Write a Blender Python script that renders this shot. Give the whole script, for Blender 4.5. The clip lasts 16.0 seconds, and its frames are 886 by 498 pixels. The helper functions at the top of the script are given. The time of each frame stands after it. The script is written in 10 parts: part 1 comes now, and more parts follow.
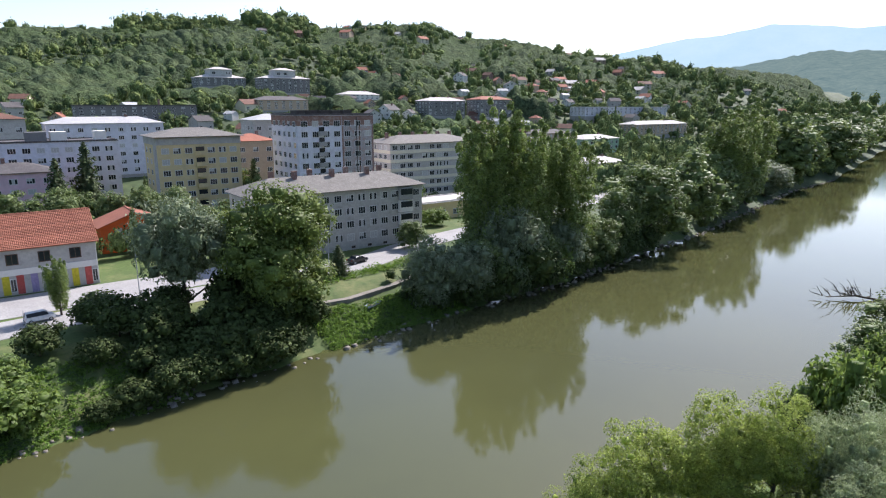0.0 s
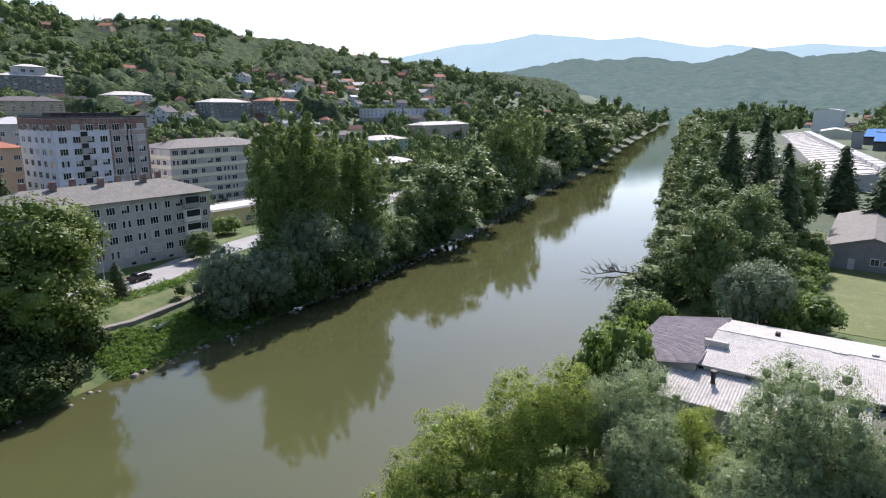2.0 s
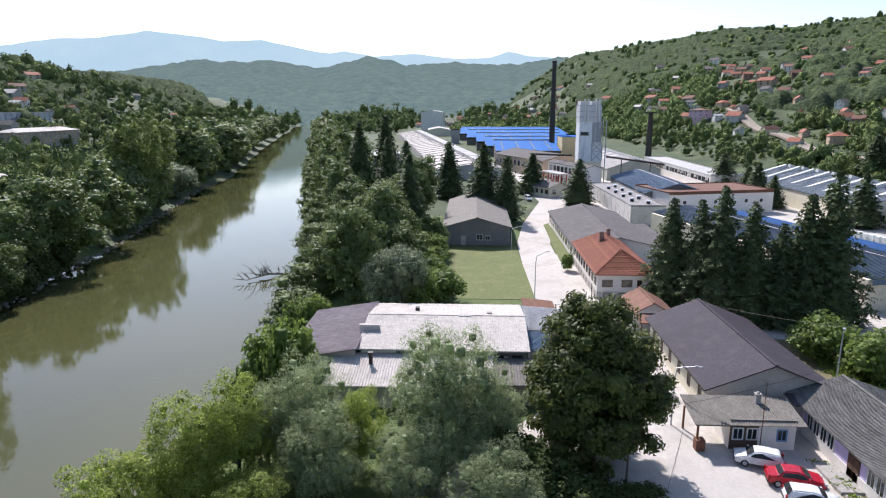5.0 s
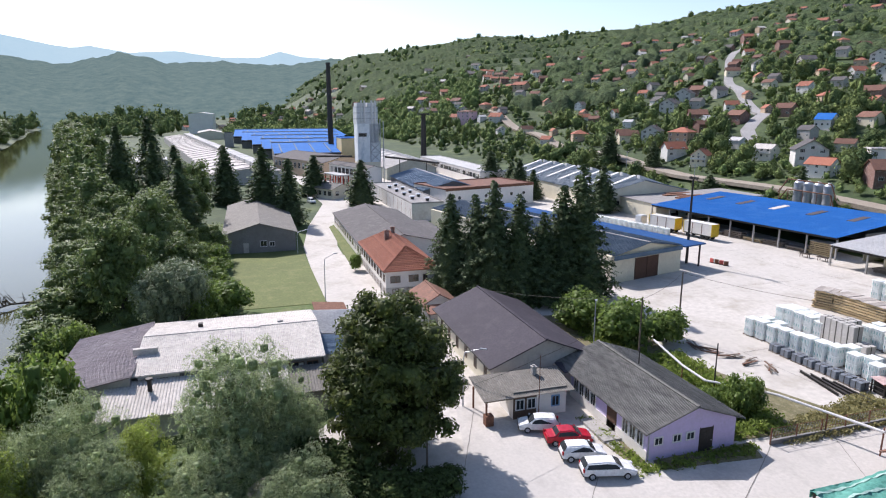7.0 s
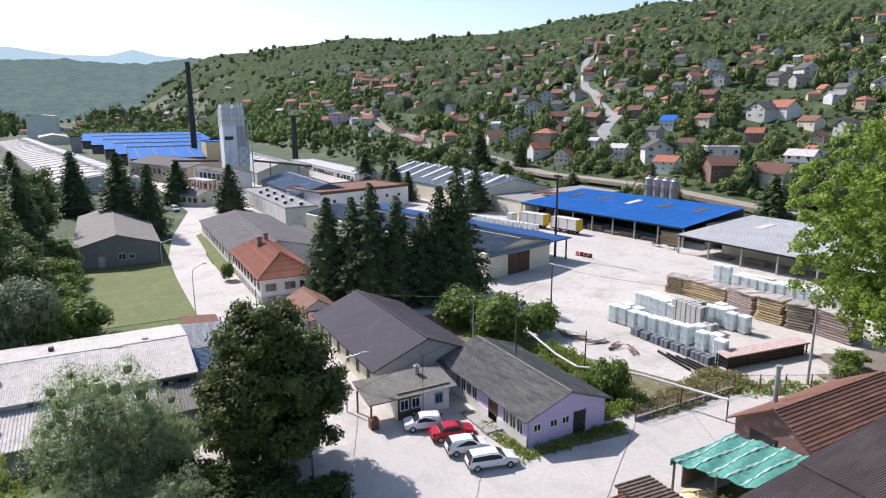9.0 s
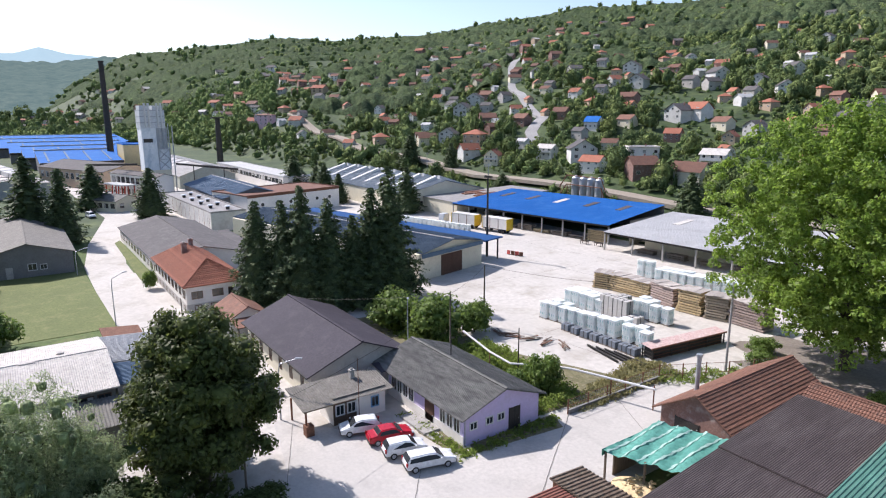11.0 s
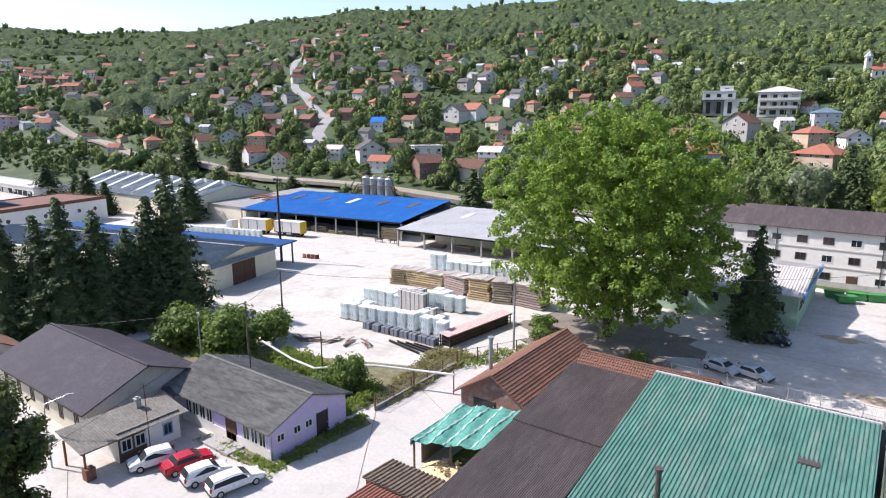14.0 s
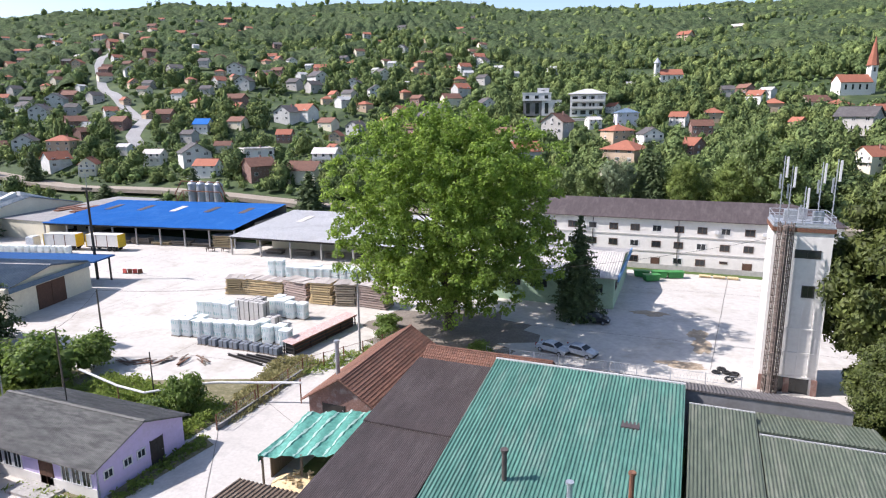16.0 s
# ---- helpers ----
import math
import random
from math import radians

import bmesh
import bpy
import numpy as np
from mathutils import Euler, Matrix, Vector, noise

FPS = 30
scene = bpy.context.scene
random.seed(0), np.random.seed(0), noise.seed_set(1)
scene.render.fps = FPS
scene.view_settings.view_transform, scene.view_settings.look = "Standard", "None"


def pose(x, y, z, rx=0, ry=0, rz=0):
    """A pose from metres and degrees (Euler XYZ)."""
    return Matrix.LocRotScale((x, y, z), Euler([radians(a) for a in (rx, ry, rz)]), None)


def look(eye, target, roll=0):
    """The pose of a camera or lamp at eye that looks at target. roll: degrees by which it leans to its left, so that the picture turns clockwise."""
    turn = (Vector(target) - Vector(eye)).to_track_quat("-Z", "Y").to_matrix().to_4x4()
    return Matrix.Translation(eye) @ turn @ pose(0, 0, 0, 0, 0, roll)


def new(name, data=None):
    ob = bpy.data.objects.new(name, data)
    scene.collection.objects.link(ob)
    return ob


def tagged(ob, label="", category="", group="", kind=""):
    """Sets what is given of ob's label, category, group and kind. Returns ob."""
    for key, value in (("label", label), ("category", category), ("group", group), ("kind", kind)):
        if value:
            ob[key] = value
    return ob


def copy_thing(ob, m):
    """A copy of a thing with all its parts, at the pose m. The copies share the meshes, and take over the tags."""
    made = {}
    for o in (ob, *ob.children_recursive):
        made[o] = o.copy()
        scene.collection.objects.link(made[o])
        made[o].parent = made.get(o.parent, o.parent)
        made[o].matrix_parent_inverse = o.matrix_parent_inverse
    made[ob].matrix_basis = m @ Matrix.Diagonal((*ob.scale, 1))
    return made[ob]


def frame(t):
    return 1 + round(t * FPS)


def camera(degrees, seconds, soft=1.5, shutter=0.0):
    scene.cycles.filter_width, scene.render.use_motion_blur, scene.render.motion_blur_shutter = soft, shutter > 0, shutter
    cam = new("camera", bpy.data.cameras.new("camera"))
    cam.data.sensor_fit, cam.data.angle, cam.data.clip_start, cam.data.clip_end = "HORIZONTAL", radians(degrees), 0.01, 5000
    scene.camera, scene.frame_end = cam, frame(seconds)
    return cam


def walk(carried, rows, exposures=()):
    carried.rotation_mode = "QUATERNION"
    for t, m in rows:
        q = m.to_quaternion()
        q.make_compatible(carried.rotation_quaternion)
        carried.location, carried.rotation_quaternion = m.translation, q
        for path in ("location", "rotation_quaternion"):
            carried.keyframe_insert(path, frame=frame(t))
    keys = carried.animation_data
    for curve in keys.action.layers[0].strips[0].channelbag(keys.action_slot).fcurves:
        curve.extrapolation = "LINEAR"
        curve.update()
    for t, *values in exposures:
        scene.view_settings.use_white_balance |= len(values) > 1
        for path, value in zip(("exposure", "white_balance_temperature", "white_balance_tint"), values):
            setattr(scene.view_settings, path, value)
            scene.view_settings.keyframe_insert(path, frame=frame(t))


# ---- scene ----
cam = camera(70.66, 16.0, soft=1.15)
EYE = 30.0
ROWS = [
    (0.0, -36.5, -13.04, 0.12), (0.5, -40.82, -13.01, 0.14), (1.0, -45.8, -12.94, 0.16), (1.5, -50.76, -12.91, 0.15),
    (2.0, -55.17, -12.86, 0.13), (2.5, -59.72, -12.8, 0.11), (3.0, -64.94, -12.76, 0.07), (3.5, -70.53, -12.72, 0.05),
    (4.0, -76.13, -12.69, -0.01), (4.5, -81.74, -12.65, -0.05), (5.0, -87.2, -12.61, -0.07), (7.0, -106.97, -12.5, -0.1),
    (7.5, -111.56, -12.45, -0.1), (8.0, -115.3, -12.41, -0.12), (8.2, -116.25, -12.4, -0.12), (10.3, -121.46, -12.25, -0.1),
    (10.5, -122.37, -12.25, -0.1), (11.0, -124.69, -12.23, -0.11), (11.5, -127.01, -12.23, -0.11), (12.0, -129.27, -12.2, -0.13),
    (12.5, -132.35, -12.19, -0.16), (13.0, -136.05, -12.2, -0.18), (13.5, -139.87, -12.2, -0.21), (14.0, -143.66, -12.22, -0.26),
    (14.5, -147.45, -12.22, -0.33), (15.0, -151.3, -12.24, -0.37), (15.5, -155.09, -12.24, -0.45), (16.0, -158.53, -12.24, -0.48),
]
walk(cam, [(t, pose(0, 0, EYE, 90 + pitch, 0, yaw) @ pose(0, 0, 0, 0, 0, roll)) for t, yaw, pitch, roll in ROWS],
     [(0.0, 0.66, 6380, 17), (2.0, 0.52, 6380, 17), (4.5, 0.42, 6380, 17), (8.0, 0.36, 6380, 17), (11.5, 0.45, 6380, 17), (14.0, 0.61, 6380, 17), (16.0, 0.64, 6380, 17)])

# ---- world, sun, exposure ----
SUN_AZ, SUN_EL = 21.0, 45.0  # degrees from +x towards +y, and above the horizon
world = bpy.data.worlds.new("sky")
scene.world = world
world.use_nodes = True
_n, _l = world.node_tree.nodes, world.node_tree.links
_sky = _n.new("ShaderNodeTexSky")
_sky.sky_type, _sky.sun_disc = "NISHITA", False
_sky.sun_elevation, _sky.sun_rotation = radians(SUN_EL), radians(90 - SUN_AZ)
_sky.air_density, _sky.dust_density, _sky.ozone_density = 1.0, 1.0, 1.5
_n["Background"].inputs["Strength"].default_value = 0.14
_l.new(_sky.outputs["Color"], _n["Background"].inputs["Color"])
sun = new("sun", bpy.data.lights.new("sun", "SUN"))
sun.data.energy, sun.data.angle, sun.data.color = 5.0, radians(0.53), (1.0, 0.965, 0.93)
_d = Vector((math.cos(radians(SUN_EL)) * math.cos(radians(SUN_AZ)), math.cos(radians(SUN_EL)) * math.sin(radians(SUN_AZ)), math.sin(radians(SUN_EL))))
sun.matrix_world = look(_d * 200, (0, 0, 0))

# ---- materials ----
def _mix(nt, fac, a, b):
    m = nt.nodes.new("ShaderNodeMix")
    m.data_type = "RGBA"
    for sock, v in ((m.inputs[0], fac), (m.inputs[6], a), (m.inputs[7], b)):
        if isinstance(v, bpy.types.NodeSocket):
            nt.links.new(v, sock)
        elif isinstance(v, (tuple, list)):
            sock.default_value = (*v[:3], 1)
        else:
            sock.default_value = v
    return m.outputs[2]


def _noise(nt, vec, scale, detail=4.0, rough=0.6):
    n = nt.nodes.new("ShaderNodeTexNoise")
    n.inputs["Scale"].default_value, n.inputs["Detail"].default_value, n.inputs["Roughness"].default_value = scale, detail, rough
    nt.links.new(vec, n.inputs["Vector"])
    return n.outputs["Fac"]


def _ramp(nt, fac, lo, hi):
    r = nt.nodes.new("ShaderNodeMapRange")
    r.inputs["From Min"].default_value, r.inputs["From Max"].default_value = lo, hi
    nt.links.new(fac, r.inputs["Value"])
    return r.outputs["Result"]


def mat(name, c1, c2=None, big=0.3, small=4.0, rough=0.85, metal=0.0, bump=0.0, stain=None, amount=0.5, vary=0.0, leaf=0.0, spec=0.3, squash=(1, 1, 1), island=0.0, grain=0.7):
    """A surface in two tones with stains at large scale and grain at small scale; sizes as noise scales per metre."""
    m = bpy.data.materials.new(name)
    m.use_nodes = True
    nt = m.node_tree
    b = nt.nodes["Principled BSDF"]
    tc = nt.nodes.new("ShaderNodeTexCoord")
    mp = nt.nodes.new("ShaderNodeMapping")
    mp.inputs["Scale"].default_value = squash
    nt.links.new(tc.outputs["Object"], mp.inputs["Vector"])
    vec = mp.outputs["Vector"]
    c2 = c2 or tuple(v * 0.75 for v in c1)
    nb, ns = _noise(nt, vec, big), _noise(nt, vec, small)
    col = _mix(nt, _ramp(nt, nb, 0.35, 0.65), c1, c2)
    col = _mix(nt, _ramp(nt, ns, 0.3, 0.75), col, tuple(v * grain for v in c2))
    if stain:
        ns2 = _noise(nt, vec, big * 2.7, 6.0, 0.7)
        k = nt.nodes.new("ShaderNodeMath")
        k.operation = "MULTIPLY"
        k.inputs[1].default_value = amount
        nt.links.new(_ramp(nt, ns2, 0.5, 0.68), k.inputs[0])
        col = _mix(nt, k.outputs[0], col, stain)
    if vary or island:
        if vary:
            o = nt.nodes.new("ShaderNodeObjectInfo").outputs["Random"]
        else:
            o = nt.nodes.new("ShaderNodeNewGeometry").outputs["Random Per Island"]
        v = vary or island
        h = nt.nodes.new("ShaderNodeHueSaturation")
        mr = nt.nodes.new("ShaderNodeMapRange")
        mr.inputs["To Min"].default_value, mr.inputs["To Max"].default_value = 1 - v, 1 + v
        nt.links.new(o, mr.inputs["Value"])
        nt.links.new(mr.outputs["Result"], h.inputs["Value"])
        nt.links.new(col, h.inputs["Color"])
        col = h.outputs["Color"]
    nt.links.new(col, b.inputs["Base Color"])
    b.inputs["Roughness"].default_value, b.inputs["Metallic"].default_value = rough, metal
    b.inputs["Specular IOR Level"].default_value = spec
    if bump:
        bp = nt.nodes.new("ShaderNodeBump")
        bp.inputs["Strength"].default_value, bp.inputs["Distance"].default_value = 0.6, bump
        nt.links.new(ns, bp.inputs["Height"])
        nt.links.new(bp.outputs["Normal"], b.inputs["Normal"])
    if leaf:
        t = nt.nodes.new("ShaderNodeBsdfTranslucent")
        mx = nt.nodes.new("ShaderNodeMixShader")
        mx.inputs[0].default_value = leaf
        warm = nt.nodes.new("ShaderNodeHueSaturation")
        warm.inputs["Value"].default_value, warm.inputs["Hue"].default_value = 1.6, 0.495
        nt.links.new(col, warm.inputs["Color"])
        nt.links.new(warm.outputs["Color"], t.inputs["Color"])
        nt.links.new(b.outputs[0], mx.inputs[1])
        nt.links.new(t.outputs[0], mx.inputs[2])
        nt.links.new(mx.outputs[0], nt.nodes["Material Output"].inputs["Surface"])
    return m


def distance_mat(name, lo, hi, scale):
    """Far hills: haze painted in as dull paint and a faint glow, mottled."""
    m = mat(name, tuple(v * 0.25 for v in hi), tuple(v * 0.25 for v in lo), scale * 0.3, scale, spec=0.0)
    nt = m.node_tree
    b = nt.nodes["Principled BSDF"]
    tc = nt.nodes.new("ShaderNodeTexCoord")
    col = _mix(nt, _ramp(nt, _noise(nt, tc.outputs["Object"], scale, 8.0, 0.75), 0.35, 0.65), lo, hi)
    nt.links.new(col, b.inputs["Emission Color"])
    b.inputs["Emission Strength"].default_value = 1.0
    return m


GRASS = mat("grass", (0.10, 0.15, 0.035), (0.07, 0.11, 0.03), 0.05, 1.5, bump=0.1, stain=(0.20, 0.19, 0.08), amount=0.6)
# hill ground darkened so that gaps between the trees read as shade
HILL = mat("hill_ground", (0.068, 0.105, 0.036), (0.042, 0.068, 0.025), 0.02, 0.35, stain=(0.14, 0.17, 0.062), amount=0.6, grain=0.55)
CONCRETE_YARD = mat("yard_concrete", (0.565, 0.53, 0.48), (0.485, 0.455, 0.41), 0.06, 1.2, stain=(0.33, 0.295, 0.245), amount=0.75, bump=0.004, grain=0.84)
ASPHALT_GREY = mat("grey_cracked_asphalt", (0.51, 0.48, 0.44), (0.44, 0.415, 0.38), 0.12, 3.0, grain=0.9, stain=(0.31, 0.29, 0.265), amount=0.5, bump=0.01)
ASPHALT_PALE = mat("worn_asphalt", (0.42, 0.41, 0.39), (0.34, 0.33, 0.32), 0.08, 3.0, stain=(0.22, 0.21, 0.2), amount=0.5, bump=0.01)
VERGE = mat("dry_earth_and_grass", (0.21, 0.185, 0.10), (0.14, 0.13, 0.065), 0.5, 4.0, stain=(0.30, 0.26, 0.18), amount=0.7, bump=0.04)
GRAVEL = mat("gravel", (0.30, 0.27, 0.23), (0.2, 0.18, 0.15), 0.4, 6.0, bump=0.03)
LAWN = mat("lawn", (0.155, 0.18, 0.055), (0.12, 0.145, 0.045), 0.15, 3.0, bump=0.03, stain=(0.24, 0.23, 0.09), amount=0.4)
WALL_WHITE = mat("white_render", (0.80, 0.765, 0.71), (0.73, 0.69, 0.635), 0.15, 1.5, stain=(0.60, 0.55, 0.49), amount=0.3, vary=0.06, grain=0.92)
# white render dulled for weakly lit hill house fronts; the stains are weathering
WALL_HILL = mat("weathered_shaded_white_render", (0.66, 0.65, 0.62), (0.56, 0.55, 0.52), 0.2, 2.0, stain=(0.34, 0.32, 0.29), amount=0.5, vary=0.2, grain=0.92)
WALL_CREAM = mat("cream_render", (0.72, 0.67, 0.52), (0.66, 0.60, 0.46), 0.3, 3.0, stain=(0.5, 0.46, 0.36), amount=0.35, vary=0.06, grain=0.92)
WALL_GREY = mat("grey_render", (0.52, 0.49, 0.45), (0.43, 0.405, 0.375), 0.25, 2.0, stain=(0.25, 0.235, 0.21), amount=0.5, grain=0.92)
PATCHED = mat("patched_plaster_and_brick", (0.46, 0.42, 0.41), (0.38, 0.35, 0.345), 0.25, 2.0, stain=(0.37, 0.19, 0.15), amount=0.85)
WALL_DARKGREY = mat("dark_grey_render", (0.24, 0.235, 0.23), (0.19, 0.185, 0.18), 0.25, 3.0, stain=(0.13, 0.12, 0.11), amount=0.5, grain=0.92)
WALL_LILAC = mat("lilac_render", (0.60, 0.50, 0.72), (0.55, 0.46, 0.66), 0.4, 4.0, stain=(0.45, 0.40, 0.48), amount=0.35, grain=0.92)
WALL_YELLOW = mat("ochre_render", (0.70, 0.55, 0.29), (0.62, 0.49, 0.27), 0.2, 1.2, stain=(0.46, 0.37, 0.24), amount=0.45, grain=0.92)
WALL_PALEBLUE = mat("pale_blue_render", (0.69, 0.68, 0.73), (0.60, 0.59, 0.64), 0.2, 1.2, stain=(0.40, 0.38, 0.40), amount=0.5, grain=0.92)
WALL_PINK = mat("dusty_pink_render", (0.74, 0.50, 0.56), (0.66, 0.44, 0.50), 0.2, 1.2, stain=(0.46, 0.36, 0.38), amount=0.4, grain=0.92)
WALL_ORANGE = mat("orange_render", (0.80, 0.15, 0.03), (0.7, 0.12, 0.03), 0.3, 3.0, grain=0.92)
WALL_GREEN = mat("pale_green_render", (0.38, 0.50, 0.36), (0.32, 0.44, 0.31), 0.3, 3.0, stain=(0.25, 0.3, 0.22), grain=0.92)
WALL_TAN = mat("tan_render", (0.55, 0.42, 0.30), (0.48, 0.36, 0.26), 0.3, 3.0, stain=(0.35, 0.28, 0.2), vary=0.08, grain=0.92)
BRICK = mat("bare_brick", (0.31, 0.18, 0.14), (0.24, 0.14, 0.115), 0.4, 6.0, stain=(0.40, 0.36, 0.33), amount=0.6, vary=0.1)
TILE_RED = mat("red_roof_tile", (0.40, 0.155, 0.095), (0.32, 0.12, 0.075), 0.5, 5.0, stain=(0.25, 0.11, 0.07), amount=0.5, bump=0.03, vary=0.18)
TILE_BROWN = mat("brown_roof_tile", (0.25, 0.125, 0.085), (0.17, 0.085, 0.06), 0.6, 3.0, stain=(0.11, 0.075, 0.06), amount=0.75, bump=0.02, vary=0.2)
ROOF_DARK = mat("dark_roof", (0.13, 0.118, 0.115), (0.095, 0.087, 0.086), 0.3, 4.0, stain=(0.2, 0.19, 0.18), amount=0.4, bump=0.02, vary=0.12)
ROOF_PURPLE = mat("grey_purple_sheet_roof", (0.068, 0.06, 0.075), (0.055, 0.049, 0.06), 0.15, 4.0, spec=0.15, rough=0.75, stain=(0.1, 0.088, 0.095), amount=0.4)
ROOF_SLATE = mat("weathered_fibre_cement", (0.225, 0.215, 0.195), (0.145, 0.14, 0.128), 0.4, 2.2, stain=(0.075, 0.078, 0.066), amount=0.8, bump=0.02, squash=(0.4, 1.6, 1))
ROOF_MOSSY = mat("lichened_fibre_cement", (0.26, 0.24, 0.215), (0.18, 0.17, 0.15), 0.8, 4.0, stain=(0.12, 0.11, 0.09), amount=0.6, bump=0.02)
ROOF_WHITE = mat("pale_fibre_cement", (0.66, 0.62, 0.57), (0.57, 0.535, 0.49), 0.3, 3.0, stain=(0.33, 0.30, 0.28), amount=0.6, rough=0.85, spec=0.1)
ROOF_BROWNSHEET = mat("purple_brown_fibre_cement", (0.44, 0.38, 0.375), (0.35, 0.30, 0.295), 0.4, 3.0, stain=(0.17, 0.15, 0.15), amount=0.5, squash=(1, 0.3, 1))
ROOF_BLUE = mat("bright_blue_sheet", (0.02, 0.15, 0.46), (0.018, 0.125, 0.39), 0.1, 2.0, rough=0.8, spec=0.12, grain=0.9, stain=(0.06, 0.19, 0.46), amount=0.5)
ROOF_STEEL = mat("blue_grey_sheet", (0.15, 0.22, 0.30), (0.12, 0.175, 0.24), 0.12, 3.0, rough=0.7, spec=0.15, stain=(0.22, 0.26, 0.3), amount=0.4)
PAINT_RED = mat("faded_red_paint", (0.42, 0.06, 0.03), (0.34, 0.05, 0.03), 0.8, 5.0, rough=0.6)
ROOF_BLUESLATE = mat("slate_blue_sheet", (0.088, 0.125, 0.165), (0.07, 0.102, 0.138), 0.12, 3.0, rough=0.7, spec=0.15, stain=(0.135, 0.165, 0.195), amount=0.45)
ROOF_NAVY = mat("navy_sheet", (0.025, 0.095, 0.26), (0.02, 0.075, 0.21), 0.12, 3.0, rough=0.75, spec=0.12)
BRUSH = mat("brush_and_rust", (0.20, 0.15, 0.11), (0.12, 0.085, 0.06), 0.8, 5.0, stain=(0.26, 0.22, 0.16), amount=0.6, bump=0.08)
ROOF_LIGHTGREY = mat("light_grey_sheet", (0.57, 0.565, 0.55), (0.49, 0.485, 0.475), 0.12, 3.0, rough=0.7, spec=0.15, stain=(0.3, 0.28, 0.27), amount=0.4)
ROOF_MIDGREY = mat("mid_grey_sheet", (0.37, 0.36, 0.345), (0.29, 0.28, 0.27), 0.2, 2.5, rough=0.75, spec=0.12, stain=(0.19, 0.175, 0.165), amount=0.6, squash=(0.4, 1.4, 1))
ROOF_BLUEGREY = mat("pale_blue_grey_sheet", (0.30, 0.335, 0.355), (0.245, 0.275, 0.295), 0.15, 2.5, rough=0.65, spec=0.15, stain=(0.2, 0.215, 0.22), amount=0.5)
WALL_SAGE = mat("grey_green_render", (0.40, 0.42, 0.37), (0.33, 0.35, 0.305), 0.25, 2.0, stain=(0.25, 0.25, 0.22), amount=0.5, grain=0.92)
ROOF_GREEN = mat("green_sheet", (0.10, 0.235, 0.185), (0.072, 0.17, 0.138), 0.22, 2.0, rough=0.6, spec=0.15, stain=(0.155, 0.215, 0.18), amount=0.6, squash=(1.6, 0.25, 1))
ROOF_OLIVE = mat("dull_green_sheet", (0.115, 0.135, 0.098), (0.09, 0.108, 0.08), 0.3, 3.0, rough=0.55, stain=(0.16, 0.165, 0.13), amount=0.6, squash=(1.2, 0.3, 1))
ROOF_PLUM = mat("dark_brown_sheet", (0.105, 0.082, 0.077), (0.08, 0.062, 0.059), 0.2, 1.5, rough=0.55, stain=(0.15, 0.125, 0.115), amount=0.5, squash=(1.5, 0.3, 1))
METAL_DARK = mat("dark_painted_steel", (0.07, 0.065, 0.06), (0.05, 0.045, 0.04), 1.0, 8.0, rough=0.6, metal=0.3)
METAL_GALV = mat("galvanised_steel", (0.55, 0.57, 0.60), (0.44, 0.46, 0.49), 0.8, 6.0, rough=0.45, metal=0.5, stain=(0.35, 0.34, 0.33), amount=0.4)
METAL_RUST = mat("rusty_steel", (0.22, 0.10, 0.06), (0.15, 0.07, 0.045), 1.5, 8.0, rough=0.85, stain=(0.3, 0.16, 0.1))
STEEL_WHITE = mat("white_painted_steel", (0.74, 0.76, 0.78), (0.64, 0.66, 0.68), 0.5, 4.0, rough=0.5, stain=(0.45, 0.42, 0.40), amount=0.45)
CONCRETE = mat("concrete", (0.45, 0.43, 0.40), (0.37, 0.355, 0.33), 0.5, 5.0, stain=(0.26, 0.25, 0.23), amount=0.5, bump=0.01)
WOOD_POLE = mat("weathered_pole_wood", (0.20, 0.16, 0.12), (0.15, 0.12, 0.09), 1.0, 8.0, squash=(1, 1, 0.1))
WOOD_NEW = mat("sawn_timber", (0.68, 0.53, 0.30), (0.56, 0.43, 0.25), 1.0, 6.0, stain=(0.35, 0.25, 0.15), vary=0.2)
WOOD_TAN = mat("dry_tan_boards", (0.55, 0.46, 0.35), (0.43, 0.36, 0.27), 1.0, 6.0, stain=(0.25, 0.2, 0.15), vary=0.2)
WOOD_COVER = mat("greyed_cover_boards", (0.50, 0.45, 0.40), (0.40, 0.36, 0.32), 1.0, 6.0, stain=(0.26, 0.22, 0.19), vary=0.25)
WOOD_PINK = mat("pinkish_weathered_boards", (0.50, 0.40, 0.35), (0.41, 0.32, 0.28), 1.0, 6.0, stain=(0.3, 0.23, 0.19), vary=0.15)
WOOD_GREY = mat("weathered_boards", (0.30, 0.25, 0.20), (0.22, 0.18, 0.145), 1.0, 6.0, vary=0.2)
DOOR_BROWN = mat("brown_door_paint", (0.14, 0.075, 0.05), (0.11, 0.06, 0.04), 1.0, 6.0)
GLASS_DARK = mat("window_glass", (0.035, 0.04, 0.045), (0.025, 0.028, 0.03), 0.8, 2.0, rough=0.08, spec=0.6, vary=0.3)
FRAME_WHITE = mat("white_frame_paint", (0.75, 0.74, 0.72), (0.68, 0.67, 0.65), 1.0, 8.0)
FRAME_BROWN = mat("brown_frame_paint", (0.16, 0.10, 0.07), (0.12, 0.075, 0.05), 1.0, 8.0)
BARK = mat("bark", (0.12, 0.095, 0.07), (0.08, 0.065, 0.05), 1.0, 8.0, bump=0.05)
LEAF_BROAD = mat("broad_leaf", (0.34, 0.41, 0.095), (0.22, 0.28, 0.065), 0.35, 2.5, leaf=0.48, rough=0.6, island=0.35)
LEAF_MAPLE = mat("maple_leaf", (0.21, 0.265, 0.055), (0.115, 0.165, 0.036), 0.3, 2.5, leaf=0.2, rough=0.6, island=0.3)
